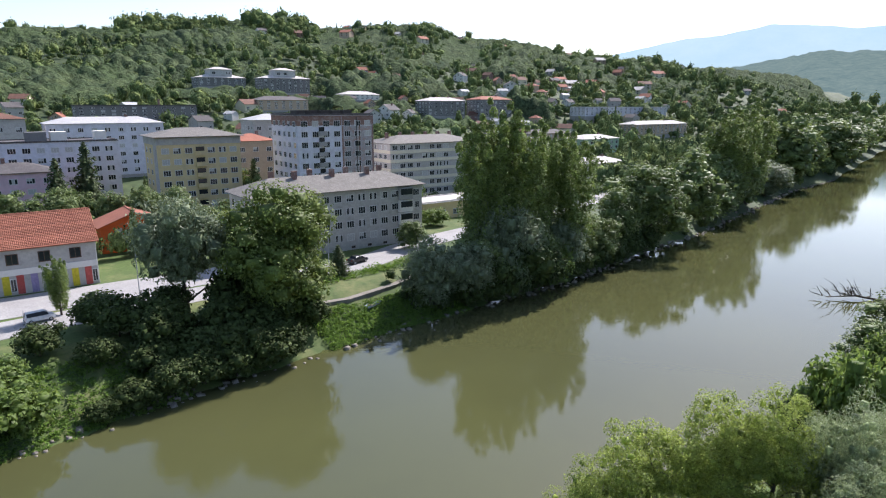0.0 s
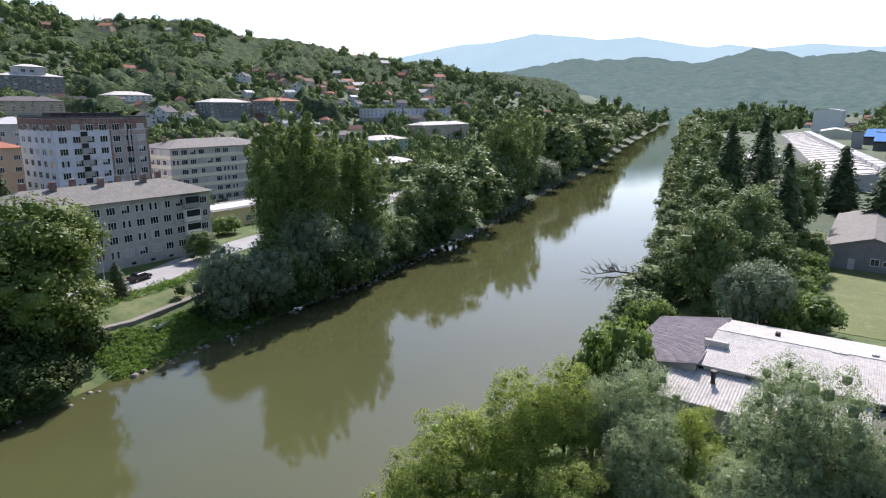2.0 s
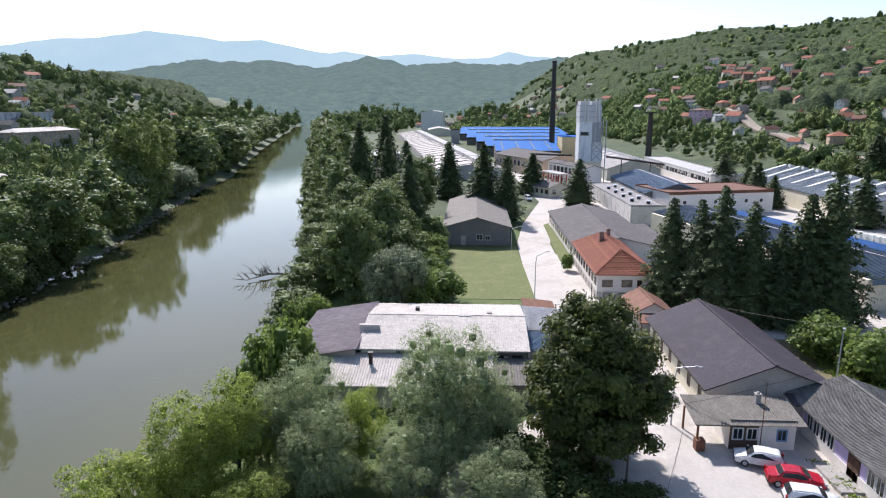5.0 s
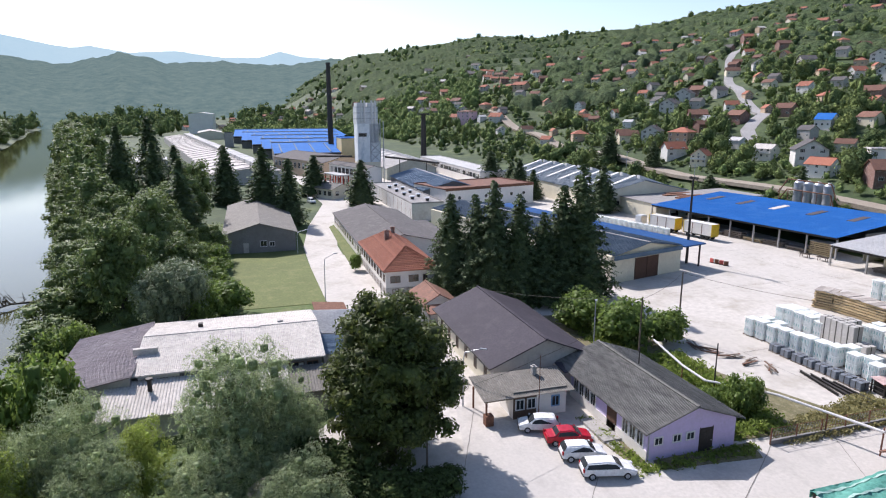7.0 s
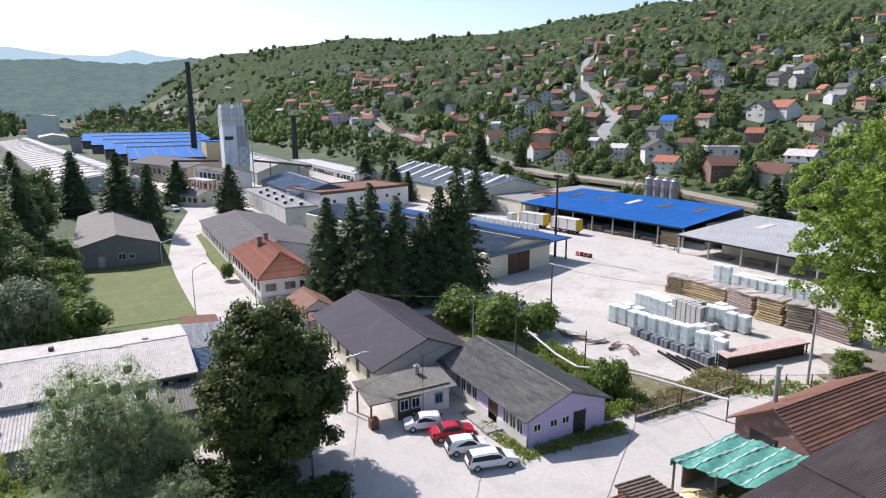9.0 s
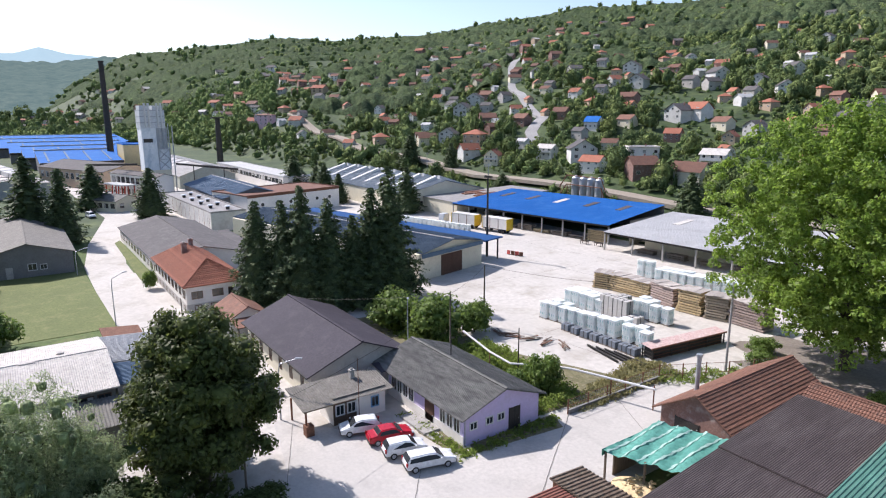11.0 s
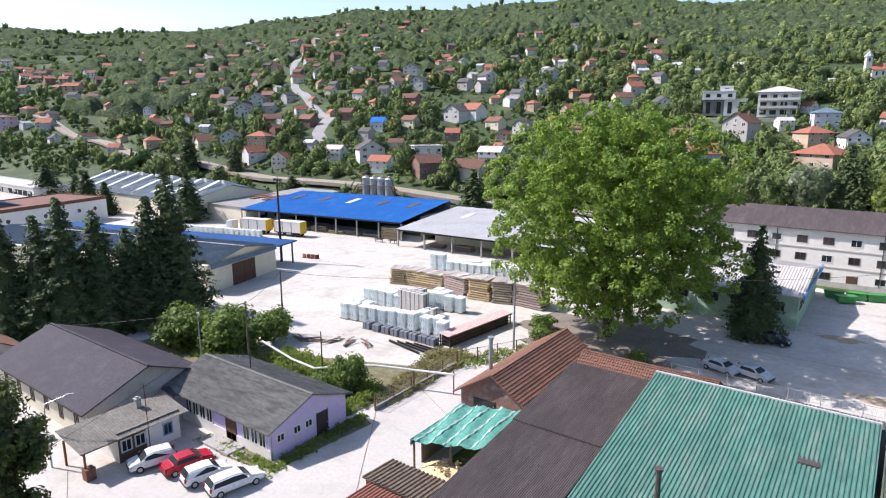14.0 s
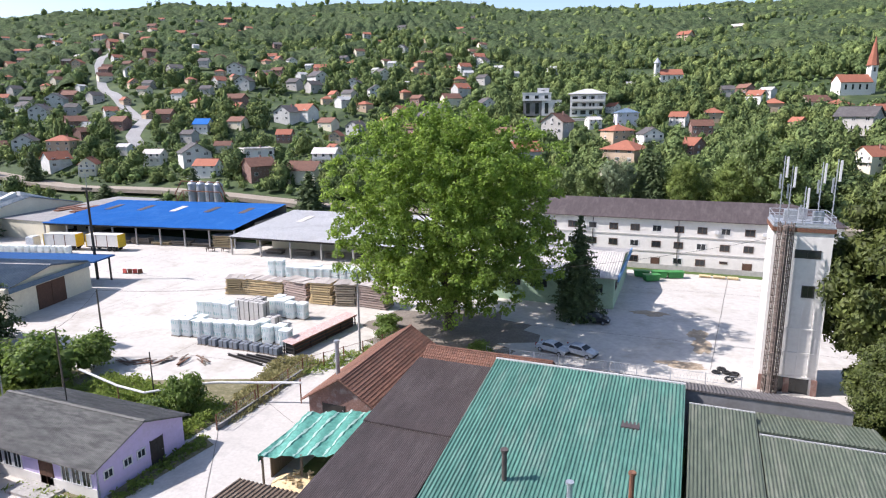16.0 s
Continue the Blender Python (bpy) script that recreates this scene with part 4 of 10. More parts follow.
def tree(kind, x, y, h, w, label="", z=None, group=""):
    far = math.hypot(x, y)
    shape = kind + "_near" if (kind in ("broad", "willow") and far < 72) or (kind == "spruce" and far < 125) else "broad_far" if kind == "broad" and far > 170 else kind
    h0, w0, shapes, lab = KINDS[shape]
    if WATER_Z and np.interp(x, RX, RY) - 1.5 < y < np.interp(x, LX, LY) + 2.0:
        mid = (np.interp(x, RX, RY) + np.interp(x, LX, LY)) / 2
        y = float(np.interp(x, LX, LY) + 2.0 if y > mid else np.interp(x, RX, RY) - 1.5)
    k = TREE_COUNT[kind] = TREE_COUNT.get(kind, -1) + 1
    tr, cr = shapes[k % len(shapes)]
    name = {"willow": "willow", "spruce": "spruce", "poplar": "poplar", "shrub": "bush", "thicket": "bush", "maple": "maple", "chestnut": "chestnut"}.get(kind, "tree")
    zz = ground_z(x, y) if z is None else z
    e = thing(name, label or lab, "bush" if kind in ("shrub", "thicket") else "tree", x, y, zz - 0.1, (k * 137) % 360, group)
    k2 = (1.42 if shape == "spruce_near" else 1.35) if kind == "spruce" else 1.0
    e.scale = (w / w0 * k2, w / w0 * k2, h / h0)
    new("trunk", tr).parent = e
    new("crown", cr).parent = e
    return e


LEFT_BANK = [
    ("willow", 21.7, 91.5, 18.4, 15), ("maple", 33.6, 87, 21.3, 19.6), ("poplar", 6.8, 102.3, 9.8, 4.2), ("thicket", 10.7, 93.4, 5.9, 9.5),
    ("thicket", 3.0, 86.4, 4.6, 7), ("thicket", 16.6, 84.2, 6.5, 9), ("thicket", 21.3, 80.2, 6.5, 11), ("shrub", -1, 75, 6.3, 9.7), ("thicket", 17, 86, 7, 9), ("thicket", 25, 84, 7.5, 10), ("thicket", 30, 82.5, 7, 9), ("thicket", 28, 88, 8, 10), ("thicket", 36.5, 84, 6, 7.5), ("thicket", 12, 88, 6, 8), ("thicket", 19, 91, 6, 8), ("thicket", 24, 79.5, 7, 9.5), ("thicket", 31, 80, 6, 8.5), ("thicket", 28, 78.2, 6.5, 8.5), ("thicket", 21, 79, 5, 8), ("thicket", 14.5, 80.5, 4.5, 7), ("thicket", 8.5, 82.5, 4, 6), ("shrub", -1, 80, 4.5, 7), ("thicket", -7, 80, 5, 9),
    ("spruce", 49.2, 97.8, 5.9, 3.6), ("poplar", 73.0, 87, 32, 13), ("poplar", 81.0, 87, 36.5, 15), ("poplar", 77.0, 89, 34, 13), ("broad", 70, 84, 14, 12), ("broad", 84, 84.5, 15, 14), ("willow", 92, 85, 14, 12), ("broad", 99, 87, 13, 11),
]
# bushes leaning over the water's edge, dark leaves standing for the bank's shade
for _x, _h in ((-8, 5), (7.5, 3.2), (11.5, 4.4), (15.5, 5.4), (19.5, 6.0), (23.5, 6.2), (27, 5.5), (30.5, 5), (66, 6), (71, 8), (75, 11.5), (80, 12), (85, 10), (88, 8), (95, 7), (102, 7.5), (110, 7), (119, 8), (128, 7)):
    LEFT_BANK.append(("thicket", _x, float(np.interp(_x, LX, LY)) + 1.2, _h, _h * 1.35))
LEFT_BANK_B = [
    ("poplar", 96, 86, 33.5, 13), ("poplar", 89, 88, 31, 11), ("willow", 59.1, 83.7, 13.3, 12.3), ("willow", 65.9, 81, 12.4, 13.4), ("willow", 76.2, 82, 19.5, 15.2),
    ("broad", 105.3, 87, 13.5, 11.2), ("shrub", 88.5, 83, 8.9, 12.1), ("broad", 72.3, 108.7, 6.7, 7.2), ("broad", 131.5, 93, 23.7, 23.6), ("broad", 155.8, 97, 23.6, 20.1),
    ("broad", 118, 91, 17.7, 13.6), ("broad", 174.7, 101, 11.8, 16.6), ("broad", 185, 106, 20, 18), ("broad", 205, 110, 20, 18), ("poplar", 194.8, 108, 35, 20.5), ("poplar", 215.1, 112, 37.4, 19.9), ("willow", 240.7, 118, 14.8, 19.7),
]
LEFT_BANK_C = [
    ("broad", 277, 128, 31, 29), ("broad", 345, 140, 30, 33), ("broad", 432.3, 165, 26.7, 33.8), ("broad", 310, 138, 24, 26), ("broad", 390, 152, 26, 30), ("broad", 480, 178, 25, 32),
    ("broad", 540, 196, 24, 32), ("broad", 610, 212, 24, 34), ("broad", 690, 232, 25, 36), ("broad", 780, 256, 26, 38), ("spruce", 30.2, 230.5, 14.6, 8.6), ("broad", 10.1, 199.7, 8.3, 18),
    ("broad", 44.7, 178, 8, 15), ("broad", 29.4, 172, 8, 13.1), ("shrub", 91.2, 126.6, 5, 8.6), ("broad", -6, 178, 9, 15), ("broad", 62, 165, 8, 12),
]
RIGHT_BANK = [
    ("broad", 95.6, 18.9, 18.3, 10.8), ("broad", 102.7, 23, 12.5, 10.7), ("broad", 117.7, 17.5, 18.8, 12.1), ("spruce", 139.8, 14.3, 20.5, 7.8), ("spruce", 215.8, 8.4, 19.3, 10),
    ("spruce", 243.5, 44.2, 25.2, 10.3), ("spruce", 264.9, 37, 28.3, 12.3), ("spruce", 177, -2.8, 20.5, 10.1), ("spruce", 169.1, -9, 18, 7.8), ("spruce", 227.5, -21.2, 14.9, 9.5),
    ("broad", 161.7, 14, 21.9, 12), ("broad", 178.6, 38, 16.4, 13.5), ("broad", 244.4, 57, 21.1, 13.9), ("broad", 312.7, 65.4, 23.9, 17.7), ("willow", 88.1, 10.5, 11.1, 9),
]
RIGHT_BANK_B = [
    ("shrub", 90, 8.5, 8, 7), ("shrub", 85.5, 24.7, 7, 7.4), ("shrub", 83.1, 22, 6, 5.6), ("broad", 128, 24, 14, 12), ("broad", 146, 29, 15, 12), ("broad", 150, 19, 17, 12), ("broad", 196, 44, 17, 13),
    ("broad", 214, 49, 18, 14), ("broad", 280, 64, 20, 17), ("broad", 350, 82, 22, 20), ("broad", 395, 92, 22, 22), ("broad", 450, 106, 22, 24), ("broad", 520, 122, 23, 26),
    ("broad", 610, 145, 24, 30), ("broad", 720, 172, 24, 34), ("spruce", 190, 26, 22, 9), ("spruce", 205, 22, 20, 9), ("broad", 330, 60, 18, 20),
]
RIGHT_EDGE = [("broad", _x, float(np.interp(_x, RX, RY)) - 1.6, 9 + (_x * 7) % 5, 9 + (_x * 3) % 4) for _x in range(90, 345, 11)]
NEAR_BANK = [
    ("broad", 33.4, 28.2, 9.8, 7.6), ("broad", 37.8, 24.6, 11.7, 9.4), ("broad", 41.6, 21.2, 11.2, 8.4), ("broad", 43.4, 18.2, 10.9, 7.7), ("willow", 45.5, 16.5, 9.6, 5.5), ("willow", 47.5, 13.6, 11.2, 8.6),
    ("willow", 43.5, 12.0, 9.0, 8.0), ("willow", 50.0, 2.4, 13.2, 11.5), ("willow", 49.5, -1.5, 9.5, 8.5), ("willow", 42.0, -1.7, 6.4, 8.2), ("broad", 47.1, 9.3, 8.75, 5.2), ("willow", 44.2, 4.6, 6.5, 8.0),
    ("chestnut", 49.8, -10.4, 16.6, 13.4), ("shrub", 57.4, 18.0, 11.0, 7), ("shrub", 59.5, 20.5, 9.0, 7.5), ("shrub", 38, 2.5, 3.5, 7), ("thicket", 44.5, -5.2, 4.2, 6.0), ("thicket", 46.5, -4.0, 5.0, 6.0), ("thicket", 43.2, -8.2, 3.2, 5.5), ("thicket", 42.2, -11.0, 2.6, 5.0), ("thicket", 43.0, -13.2, 2.4, 4.5), ("broad", 38.5, 15.5, 5.5, 7),
    ("shrub", 46, 25.6, 5, 6), ("shrub", 52, 24.6, 5, 6), ("shrub", 36, 8, 3.5, 7), ("willow", 89.2, 12.0, 11.2, 9.6), ("shrub", 94.9, 5.3, 6, 9.7), ("shrub", 101, 6.5, 4.5, 7), ("shrub", 108, 7.5, 5, 8),
    ("shrub", 116, 8, 5, 8), ("shrub", 124, 8.5, 6, 8), ("broad", 132, 9, 9, 8), ("broad", 110, 13, 12, 10), ("broad", 124, 15, 14, 11), ("broad", 138, 19, 16, 11), ("shrub", 73, 24.5, 7, 6.5),
]
YARD_TREES = [
    ("spruce", 95.5, -30.5, 17.1, 7.8), ("spruce", 91.3, -33.3, 17.4, 7.2), ("spruce", 89.1, -35.5, 19.7, 8.4), ("spruce", 88.4, -39.5, 17.6, 8.3), ("spruce", 87.5, -43.3, 14.7, 7.4),
    ("spruce", 87.9, -46.8, 18.8, 8.8), ("spruce", 87.8, -50, 22, 9.5), ("spruce", 200.7, -33.6, 14.7, 9), ("spruce", 196, -92.2, 10.3, 6.4), ("spruce", 164.2, -100.2, 14.1, 8),
    ("plane", 30.2, -79.0, 31.5, 31.5), ("spruce", 14.1, -90.4, 15.6, 6.3), ("shrub", 73.7, -42.8, 6.3, 9.2), ("shrub", 66.7, -44.9, 6.9, 9.4), ("shrub", 66, -51, 5.1, 6.8), ("shrub", 46.5, -45.5, 5, 4.6),
    ("shrub", 47.5, -42.5, 3.4, 3.3), ("chestnut", -21.8, -73.5, 27, 17.5), ("chestnut", -18.8, -63.0, 11.5, 9.5), ("shrub", 36.5, -72, 2.4, 4), ("shrub", 23, -71, 2.2, 4), ("shrub", 38.5, -76, 2.6, 4.5),
]
RAIL_TREES = [
    ("broad", 4, 166, 13, 12), ("broad", 13, 164, 13, 12), ("broad", -6, 168, 12, 11), ("broad", 24, 160, 12, 10), ("broad", 31, 158, 13, 10), ("broad", 38, 160, 12, 11), ("broad", 18, 172, 11, 9), ("spruce", 23.5, 196, 20, 7), ("broad", 60, 178, 13, 8), ("spruce", 63, 176, 15, 5), ("spruce", 120, 205, 15, 6), ("spruce", 128, 207, 16, 6), ("broad", 47, 150, 9, 9),
    ("broad", 0, 152, 8, 10), ("broad", -11, 156, 8.5, 11), ("broad", 35, 152, 9, 9), ("broad", 42, 150, 8, 8), ("broad", 14, 158, 8, 9), ("spruce", 15, 181, 17, 6), ("broad", 64, 160, 9, 7), ("broad", 60, 168, 12, 6), ("broad", 96, 160, 7, 8),
    ("maple", 0.6, -168, 15, 10.5), ("maple", -9.7, -167.7, 14.5, 11.5), ("broad", -14.5, -168.5, 24, 14), ("broad", -21, -166, 23, 15), ("broad", 24.2, -166, 13, 9), ("willow", 17, -167, 14.5, 11), ("spruce", 7.6, -167.8, 15, 6),
    ("spruce", 9.9, -169, 17.5, 6.5), ("broad", 31, -167, 12, 9), ("broad", 38, -166, 11, 9), ("spruce", 46, -150, 13, 7), ("spruce", 60, -149, 9, 5), ("broad", 70, -170, 9, 8), ("broad", 90, -172, 8, 8), ("shrub", 52, -148, 4, 7), ("shrub", 80, -147, 4, 7),
]
YARD_TREES_B = [
    ("spruce", 252.6, -156.1, 15.4, 11), ("spruce", 176.6, -148.8, 6.2, 7), ("spruce", 140.6, -150, 12, 5.8), ("spruce", 99.8, -150.6, 12.8, 8.5), ("spruce", 225, -160, 12, 7), ("shrub", 116.1, -18, 3.8, 3),
    ("spruce", 240, -93.8, 14, 10), ("spruce", 228, -97.8, 10.4, 7), ("spruce", 209, -92.8, 12.8, 8),
]
for rows in (LEFT_BANK, LEFT_BANK_B, LEFT_BANK_C, RIGHT_BANK, RIGHT_BANK_B, RIGHT_EDGE, NEAR_BANK, YARD_TREES, RAIL_TREES, YARD_TREES_B):
    for kind, tx, ty, th, tw in rows:
        tree(kind, tx, ty, th, tw)

# ---- ground sheets and roads ----
sheet("yard", "pale dusty concrete factory yard with stains", [(33, -120), (130, -120), (130, -17), (60, -8), (36, 12), (30, 12), (30, -60), (33, -60)], 0.03, CONCRETE_YARD)
sheet("car_park", "pale gravelly car park beside the offices", [(-70, -123), (33, -123), (33, -60), (-70, -60)], 0.03, CONCRETE_YARD)
sheet("yard", "pale concrete yard between the halls", [(130, -120), (165, -120), (165, -80), (130, -80)], 0.03, CONCRETE_YARD)
sheet("yard", "pale concrete between the factory halls", [(165, -118), (362, -118), (362, -16), (240, -20), (165, -24)], 0.02, CONCRETE_YARD)
strip("road", "pale concrete road between the factory buildings", [(30, 8), (44, -12), (60, -15.5), (98, -13.4), (140, -13.8), (165, -17), (228, -30), (300, -44)], 7.5, 0.05, CONCRETE_YARD)
strip("road", "pale asphalt street along the river", [(-150, 76), (-60, 90), (2, 100), (56, 103), (76, 112), (130, 124), (220, 150), (330, 190)], 8.0, 0.05, ASPHALT_PALE)
sheet("pavement", "pale paved forecourt beside the shop", [(-20, 104), (45, 107), (48, 117), (-20, 117)], 0.04, ASPHALT_PALE)
strip("path", "narrow trodden gravel path on the bank", [(36, 88), (46, 88.2), (56, 90), (66, 93)], 1.2, 0.05, GRAVEL)
sheet("car_park", "grey cracked asphalt in front of the offices", [(29.5, -58), (41.6, -58), (41.6, -30.5), (56, -20), (58.2, -16.5), (44, -9), (36, 10), (29.5, 10)], 0.045, ASPHALT_GREY)
sheet("verge", "scruffy grass and earth along the lilac office", [(40.9, -31.2), (50.5, -31.2), (50.0, -30.0), (46.5, -29.3), (42.5, -29.7)], 0.07, VERGE)
sheet("verge", "scruffy grass beside the office's end wall", [(39.4, -41.5), (41.9, -42.5), (41.9, -32.0), (40.4, -31.4), (40.0, -36)], 0.07, VERGE)
# brown sheet stands for the great tree's shade on the pale paving
TREE_SHADE = mat("brown_tree_shade", (0.27, 0.235, 0.20), (0.19, 0.16, 0.13), 0.3, 3.0, stain=(0.24, 0.21, 0.17), amount=0.6, bump=0.03)
sheet("earth", "ground below the great tree, its shade put in as brown colour", [(30 + (11.5 + 2.2 * math.sin(2.3 * k) + 1.4 * math.sin(5.1 * k + 1)) * math.cos(k * 0.2244), -78 + (10.5 + 1.8 * math.sin(3.1 * k) + 1.2 * math.sin(4.7 * k)) * math.sin(k * 0.2244)) for k in range(28)], 0.05, TREE_SHADE)
sheet("lawn", "mown green lawn with a worn edge", [(97, -10.2), (137, -9.6), (138, 4.6), (97, 4.6)], 0.06, LAWN)
sheet("verge", "narrow grass verge beside the road", [(121, -20.2), (167, -20.2), (164, -18.6), (124, -17.6)], 0.06, LAWN)
sheet("verge", "rough weedy grass beside the lilac building", [(42.5, -41.0), (42.0, -50), (44, -55.5), (49, -53.5), (55, -51), (62, -48.5), (70, -50.5), (80, -47), (81, -37), (58, -37), (58, -41.0)][::-1], 0.08, VERGE)
strip("road", "pale street climbing the hillside between houses", [(205, -192), (221, -203), (242, -231), (277, -252), (295, -264), (351, -303), (430, -370), (447, -388), (554, -512)], 5.5, 0.1, ASPHALT_PALE)
TRACK_BED = mat("beige_track_ballast", (0.40, 0.345, 0.275), (0.31, 0.265, 0.21), 0.5, 4.0, stain=(0.22, 0.18, 0.14), amount=0.5, bump=0.03)
strip("railway_track", "gravel railway bed along the foot of the hill", [(-120, -162), (0, -160), (102, -157.5), (200, -157), (300, -168), (375, -180), (520, -200)], 7.0, 0.25, TRACK_BED)

JOINT = mat("dark_joint_filler", (0.24, 0.225, 0.205), (0.18, 0.17, 0.155), 1.0, 6.0)
for ax, ay, bx, by, wd in ((42, -90, 128, -86, 0.06), (85, -58, 85.5, -108, 0.05), (-40, -86, 34, -84, 0.07), (31, -30, 41, -44, 0.06), (32, -46, 41, -51, 0.05), (37, -12, 55, -20, 0.05), (60, -58, 62, -112, 0.06), (110, -84, 108, -110, 0.06), (74, -56, 128, -54, 0.05), (44, -104, 120, -98, 0.06), (-30, -112, 8, -110, 0.07), (-8, -122, -4, -76, 0.06), (12, -123, 10, -92, 0.06), (-30, -98, 20, -96, 0.05), (36, -60, 60, -58, 0.05), (31, -18, 41, -26, 0.05), (34, 2, 44, -8, 0.05)):
    d = Vector((bx - ax, by - ay, 0)).normalized()
    nrm = Vector((-d.y, d.x, 0)) * wd / 2
    bm = bmesh.new()
    rnd = random.Random(int(ax * 3 + by))
    n = 24
    rows = []
    for k in range(n + 1):
        p = Vector((ax + (bx - ax) * k / n, ay + (by - ay) * k / n, 0.075)) + nrm * rnd.uniform(-1.2, 1.2)
        rows.append((bm.verts.new(p + nrm), bm.verts.new(p - nrm)))
    for a, b in zip(rows, rows[1:]):
        bm.faces.new((a[0], a[1], b[1], b[0]))
    tagged(part("slab_joint", bm, JOINT), "dark filled joint or crack between the yard's slabs", "joint", kind="structure")


def corner_building(name, label, cx, cy, ang, length, width, h, hr, wall, roof, **kw):
    """A rotated building: from the corner, length along ang, width to the right of it."""
    a = radians(ang)
    mx = cx + math.cos(a) * length / 2 + math.sin(a) * width / 2
    my = cy + math.sin(a) * length / 2 - math.cos(a) * width / 2
    return building(name, label, mx - length / 2, my - width / 2, mx + length / 2, my + width / 2, h, hr, wall, roof, rz=ang, **kw)



# ---- town side ----
def storeys(b, hx, hy, side, n, z0, step, half, count, w=1.4, h=1.4, skip=(), far=True, frame_mat=FRAME_WHITE):
    for k in range(n):
        window_row(b, side, hx, hy, -half, half, count, z0 + k * step, w, h, frame_mat, far=far, skip=skip)


def loggias(b, hx, hy, side, u, n, z0, step, w=3.0, rail=WALL_WHITE):
    """Recessed-looking balconies: a dark opening with a parapet before it."""
    for k in range(n):
        m = {"-y": pose(u, -hy, z0 + k * step), "-x": pose(-hx, -u, z0 + k * step, 0, 0, -90), "+x": pose(hx, u, z0 + k * step, 0, 0, 90)}[side]
        bal = part("balcony", boxes((-w / 2, -0.9, -0.15, w / 2, 0.05, 0.0), (-w / 2, -0.9, 0.0, w / 2, -0.82, 1.0), (-w / 2, -0.82, 0.0, -w / 2 + 0.08, 0.05, 1.0), (w / 2 - 0.08, -0.82, 0.0, w / 2, 0.05, 1.0)), rail, b)
        bal.matrix_basis = m
        part("balcony_door", boxes((-w / 2 + 0.3, -0.05, 0.02, w / 2 - 0.3, 0.03, 2.1)), GLASS_DARK, bal)


b, hx, hy = building("apartment_block", "grey four-storey apartment block with a hipped roof", 40, 114.8, 79, 127, 12.6, 15.4, WALL_GREY, ROOF_MOSSY, style="hip", over=0.8)
storeys(b, hx, hy, "-y", 4, 2.0, 2.75, hx - 1.6, 14, 1.7, 1.5, (12,))
for k in range(4):
    part("glazed_balcony", boxes((13.2, -hy - 0.9, 1.5 + 2.75 * k, 16.6, -hy - 0.003, 4.0 + 2.75 * k)), WALL_WHITE if k in (1, 2) else CONCRETE, b)
    part("balcony_glazing", boxes((13.4, -hy - 0.94, 2.5 + 2.75 * k, 16.4, -hy - 0.905, 3.8 + 2.75 * k)), GLASS_DARK, b)
storeys(b, hx, hy, "-x", 4, 2.0, 2.75, 3.6, 3)
window_row(b, "-y", hx, hy, -hx + 2, hx - 2, 10, 0.35, 0.9, 0.5, FRAME_BROWN, far=True)
for k in range(7):
    chimney(b, -hx + 7 + k * 4.2, -0.8 if k % 2 else 1.0, 14.2, 16.6, 0.9)
b, hx, hy = building("shop", "grey and white shop with a red tiled roof", -14, 118, 14, 131, 7.7, 12.0, WALL_GREY, TILE_RED, over=0.6, ribs=-1)
part("gable_wall", boxes((hx + 0.003, -hy, 0, hx + 0.12, hy, 7.6)), WALL_WHITE, b)
part("fascia", boxes((-hx, -hy - 0.12, 3.2, hx, -hy - 0.003, 4.2)), WALL_WHITE, b)
STRIPES = [mat("lime_stripe", (0.45, 0.62, 0.08)), mat("sky_stripe", (0.2, 0.4, 0.65)), mat("yellow_stripe", (0.75, 0.62, 0.05)), mat("red_stripe", (0.6, 0.12, 0.1)), mat("violet_stripe", (0.36, 0.3, 0.5))]
for k in range(14):
    x = -hx + 1 + k * 1.93
    part("stripe_panel", boxes((x, -hy - 0.08, 0.1, x + 1.0, -hy - 0.003, 3.2)), STRIPES[k % 5], b)
    if k % 3 == 1:
        window(b, "-y", hx, hy + 0.06, x + 1.45, 0.5, 0.9, 2.2)
window_row(b, "-y", hx, hy, -hx + 3, hx - 3, 6, 4.9, 1.7, 1.8, FRAME_BROWN)
storeys(b, hx + 0.1, hy, "+x", 2, 1.2, 3.6, 3.5, 3)
chimney(b, 7.5, 2.0, 9, 11.4, 1.0)
b, hx, hy = building("house", "bright orange house with a red roof", 18, 141, 31, 150, 5.5, 8.0, WALL_ORANGE, TILE_RED, axis="y", over=0.6)
storeys(b, hx, hy, "-y", 2, 1.0, 2.6, 3.2, 3)
b, hx, hy = building("apartment_block", "ochre seven-storey apartment block with a grey end", 37, 173, 58.5, 187, 21.5, 23.6, WALL_YELLOW, ROOF_MOSSY, style="hip", over=1.0)
storeys(b, hx, hy, "-y", 6, 3.0, 2.85, hx - 2.0, 7, 1.9, 1.5, (3,))
loggias(b, hx, hy, "-y", 0.0, 6, 2.6, 2.85, 2.8, WALL_YELLOW)
storeys(b, hx, hy, "-x", 6, 3.0, 2.85, 4.4, 3)
part("attic_band", boxes((-hx - 0.15, -hy - 0.15, 19.6, hx + 0.15, hy + 0.15, 21.4)), WALL_GREY, b)
part("end_wall", boxes((-hx - 0.1, -hy, 0, -hx - 0.003, -hy + 3.5, 19.5)), WALL_GREY, b)
b, hx, hy = building("apartment_block", "pale blue-grey apartment block with a flat roof", 5, 205, 33.5, 220, 19.5, 20, WALL_PALEBLUE, ROOF_DARK, style="flat", over=0.2)
storeys(b, hx, hy, "-y", 6, 2.6, 2.8, hx - 2.5, 8, 2.0, 1.5)
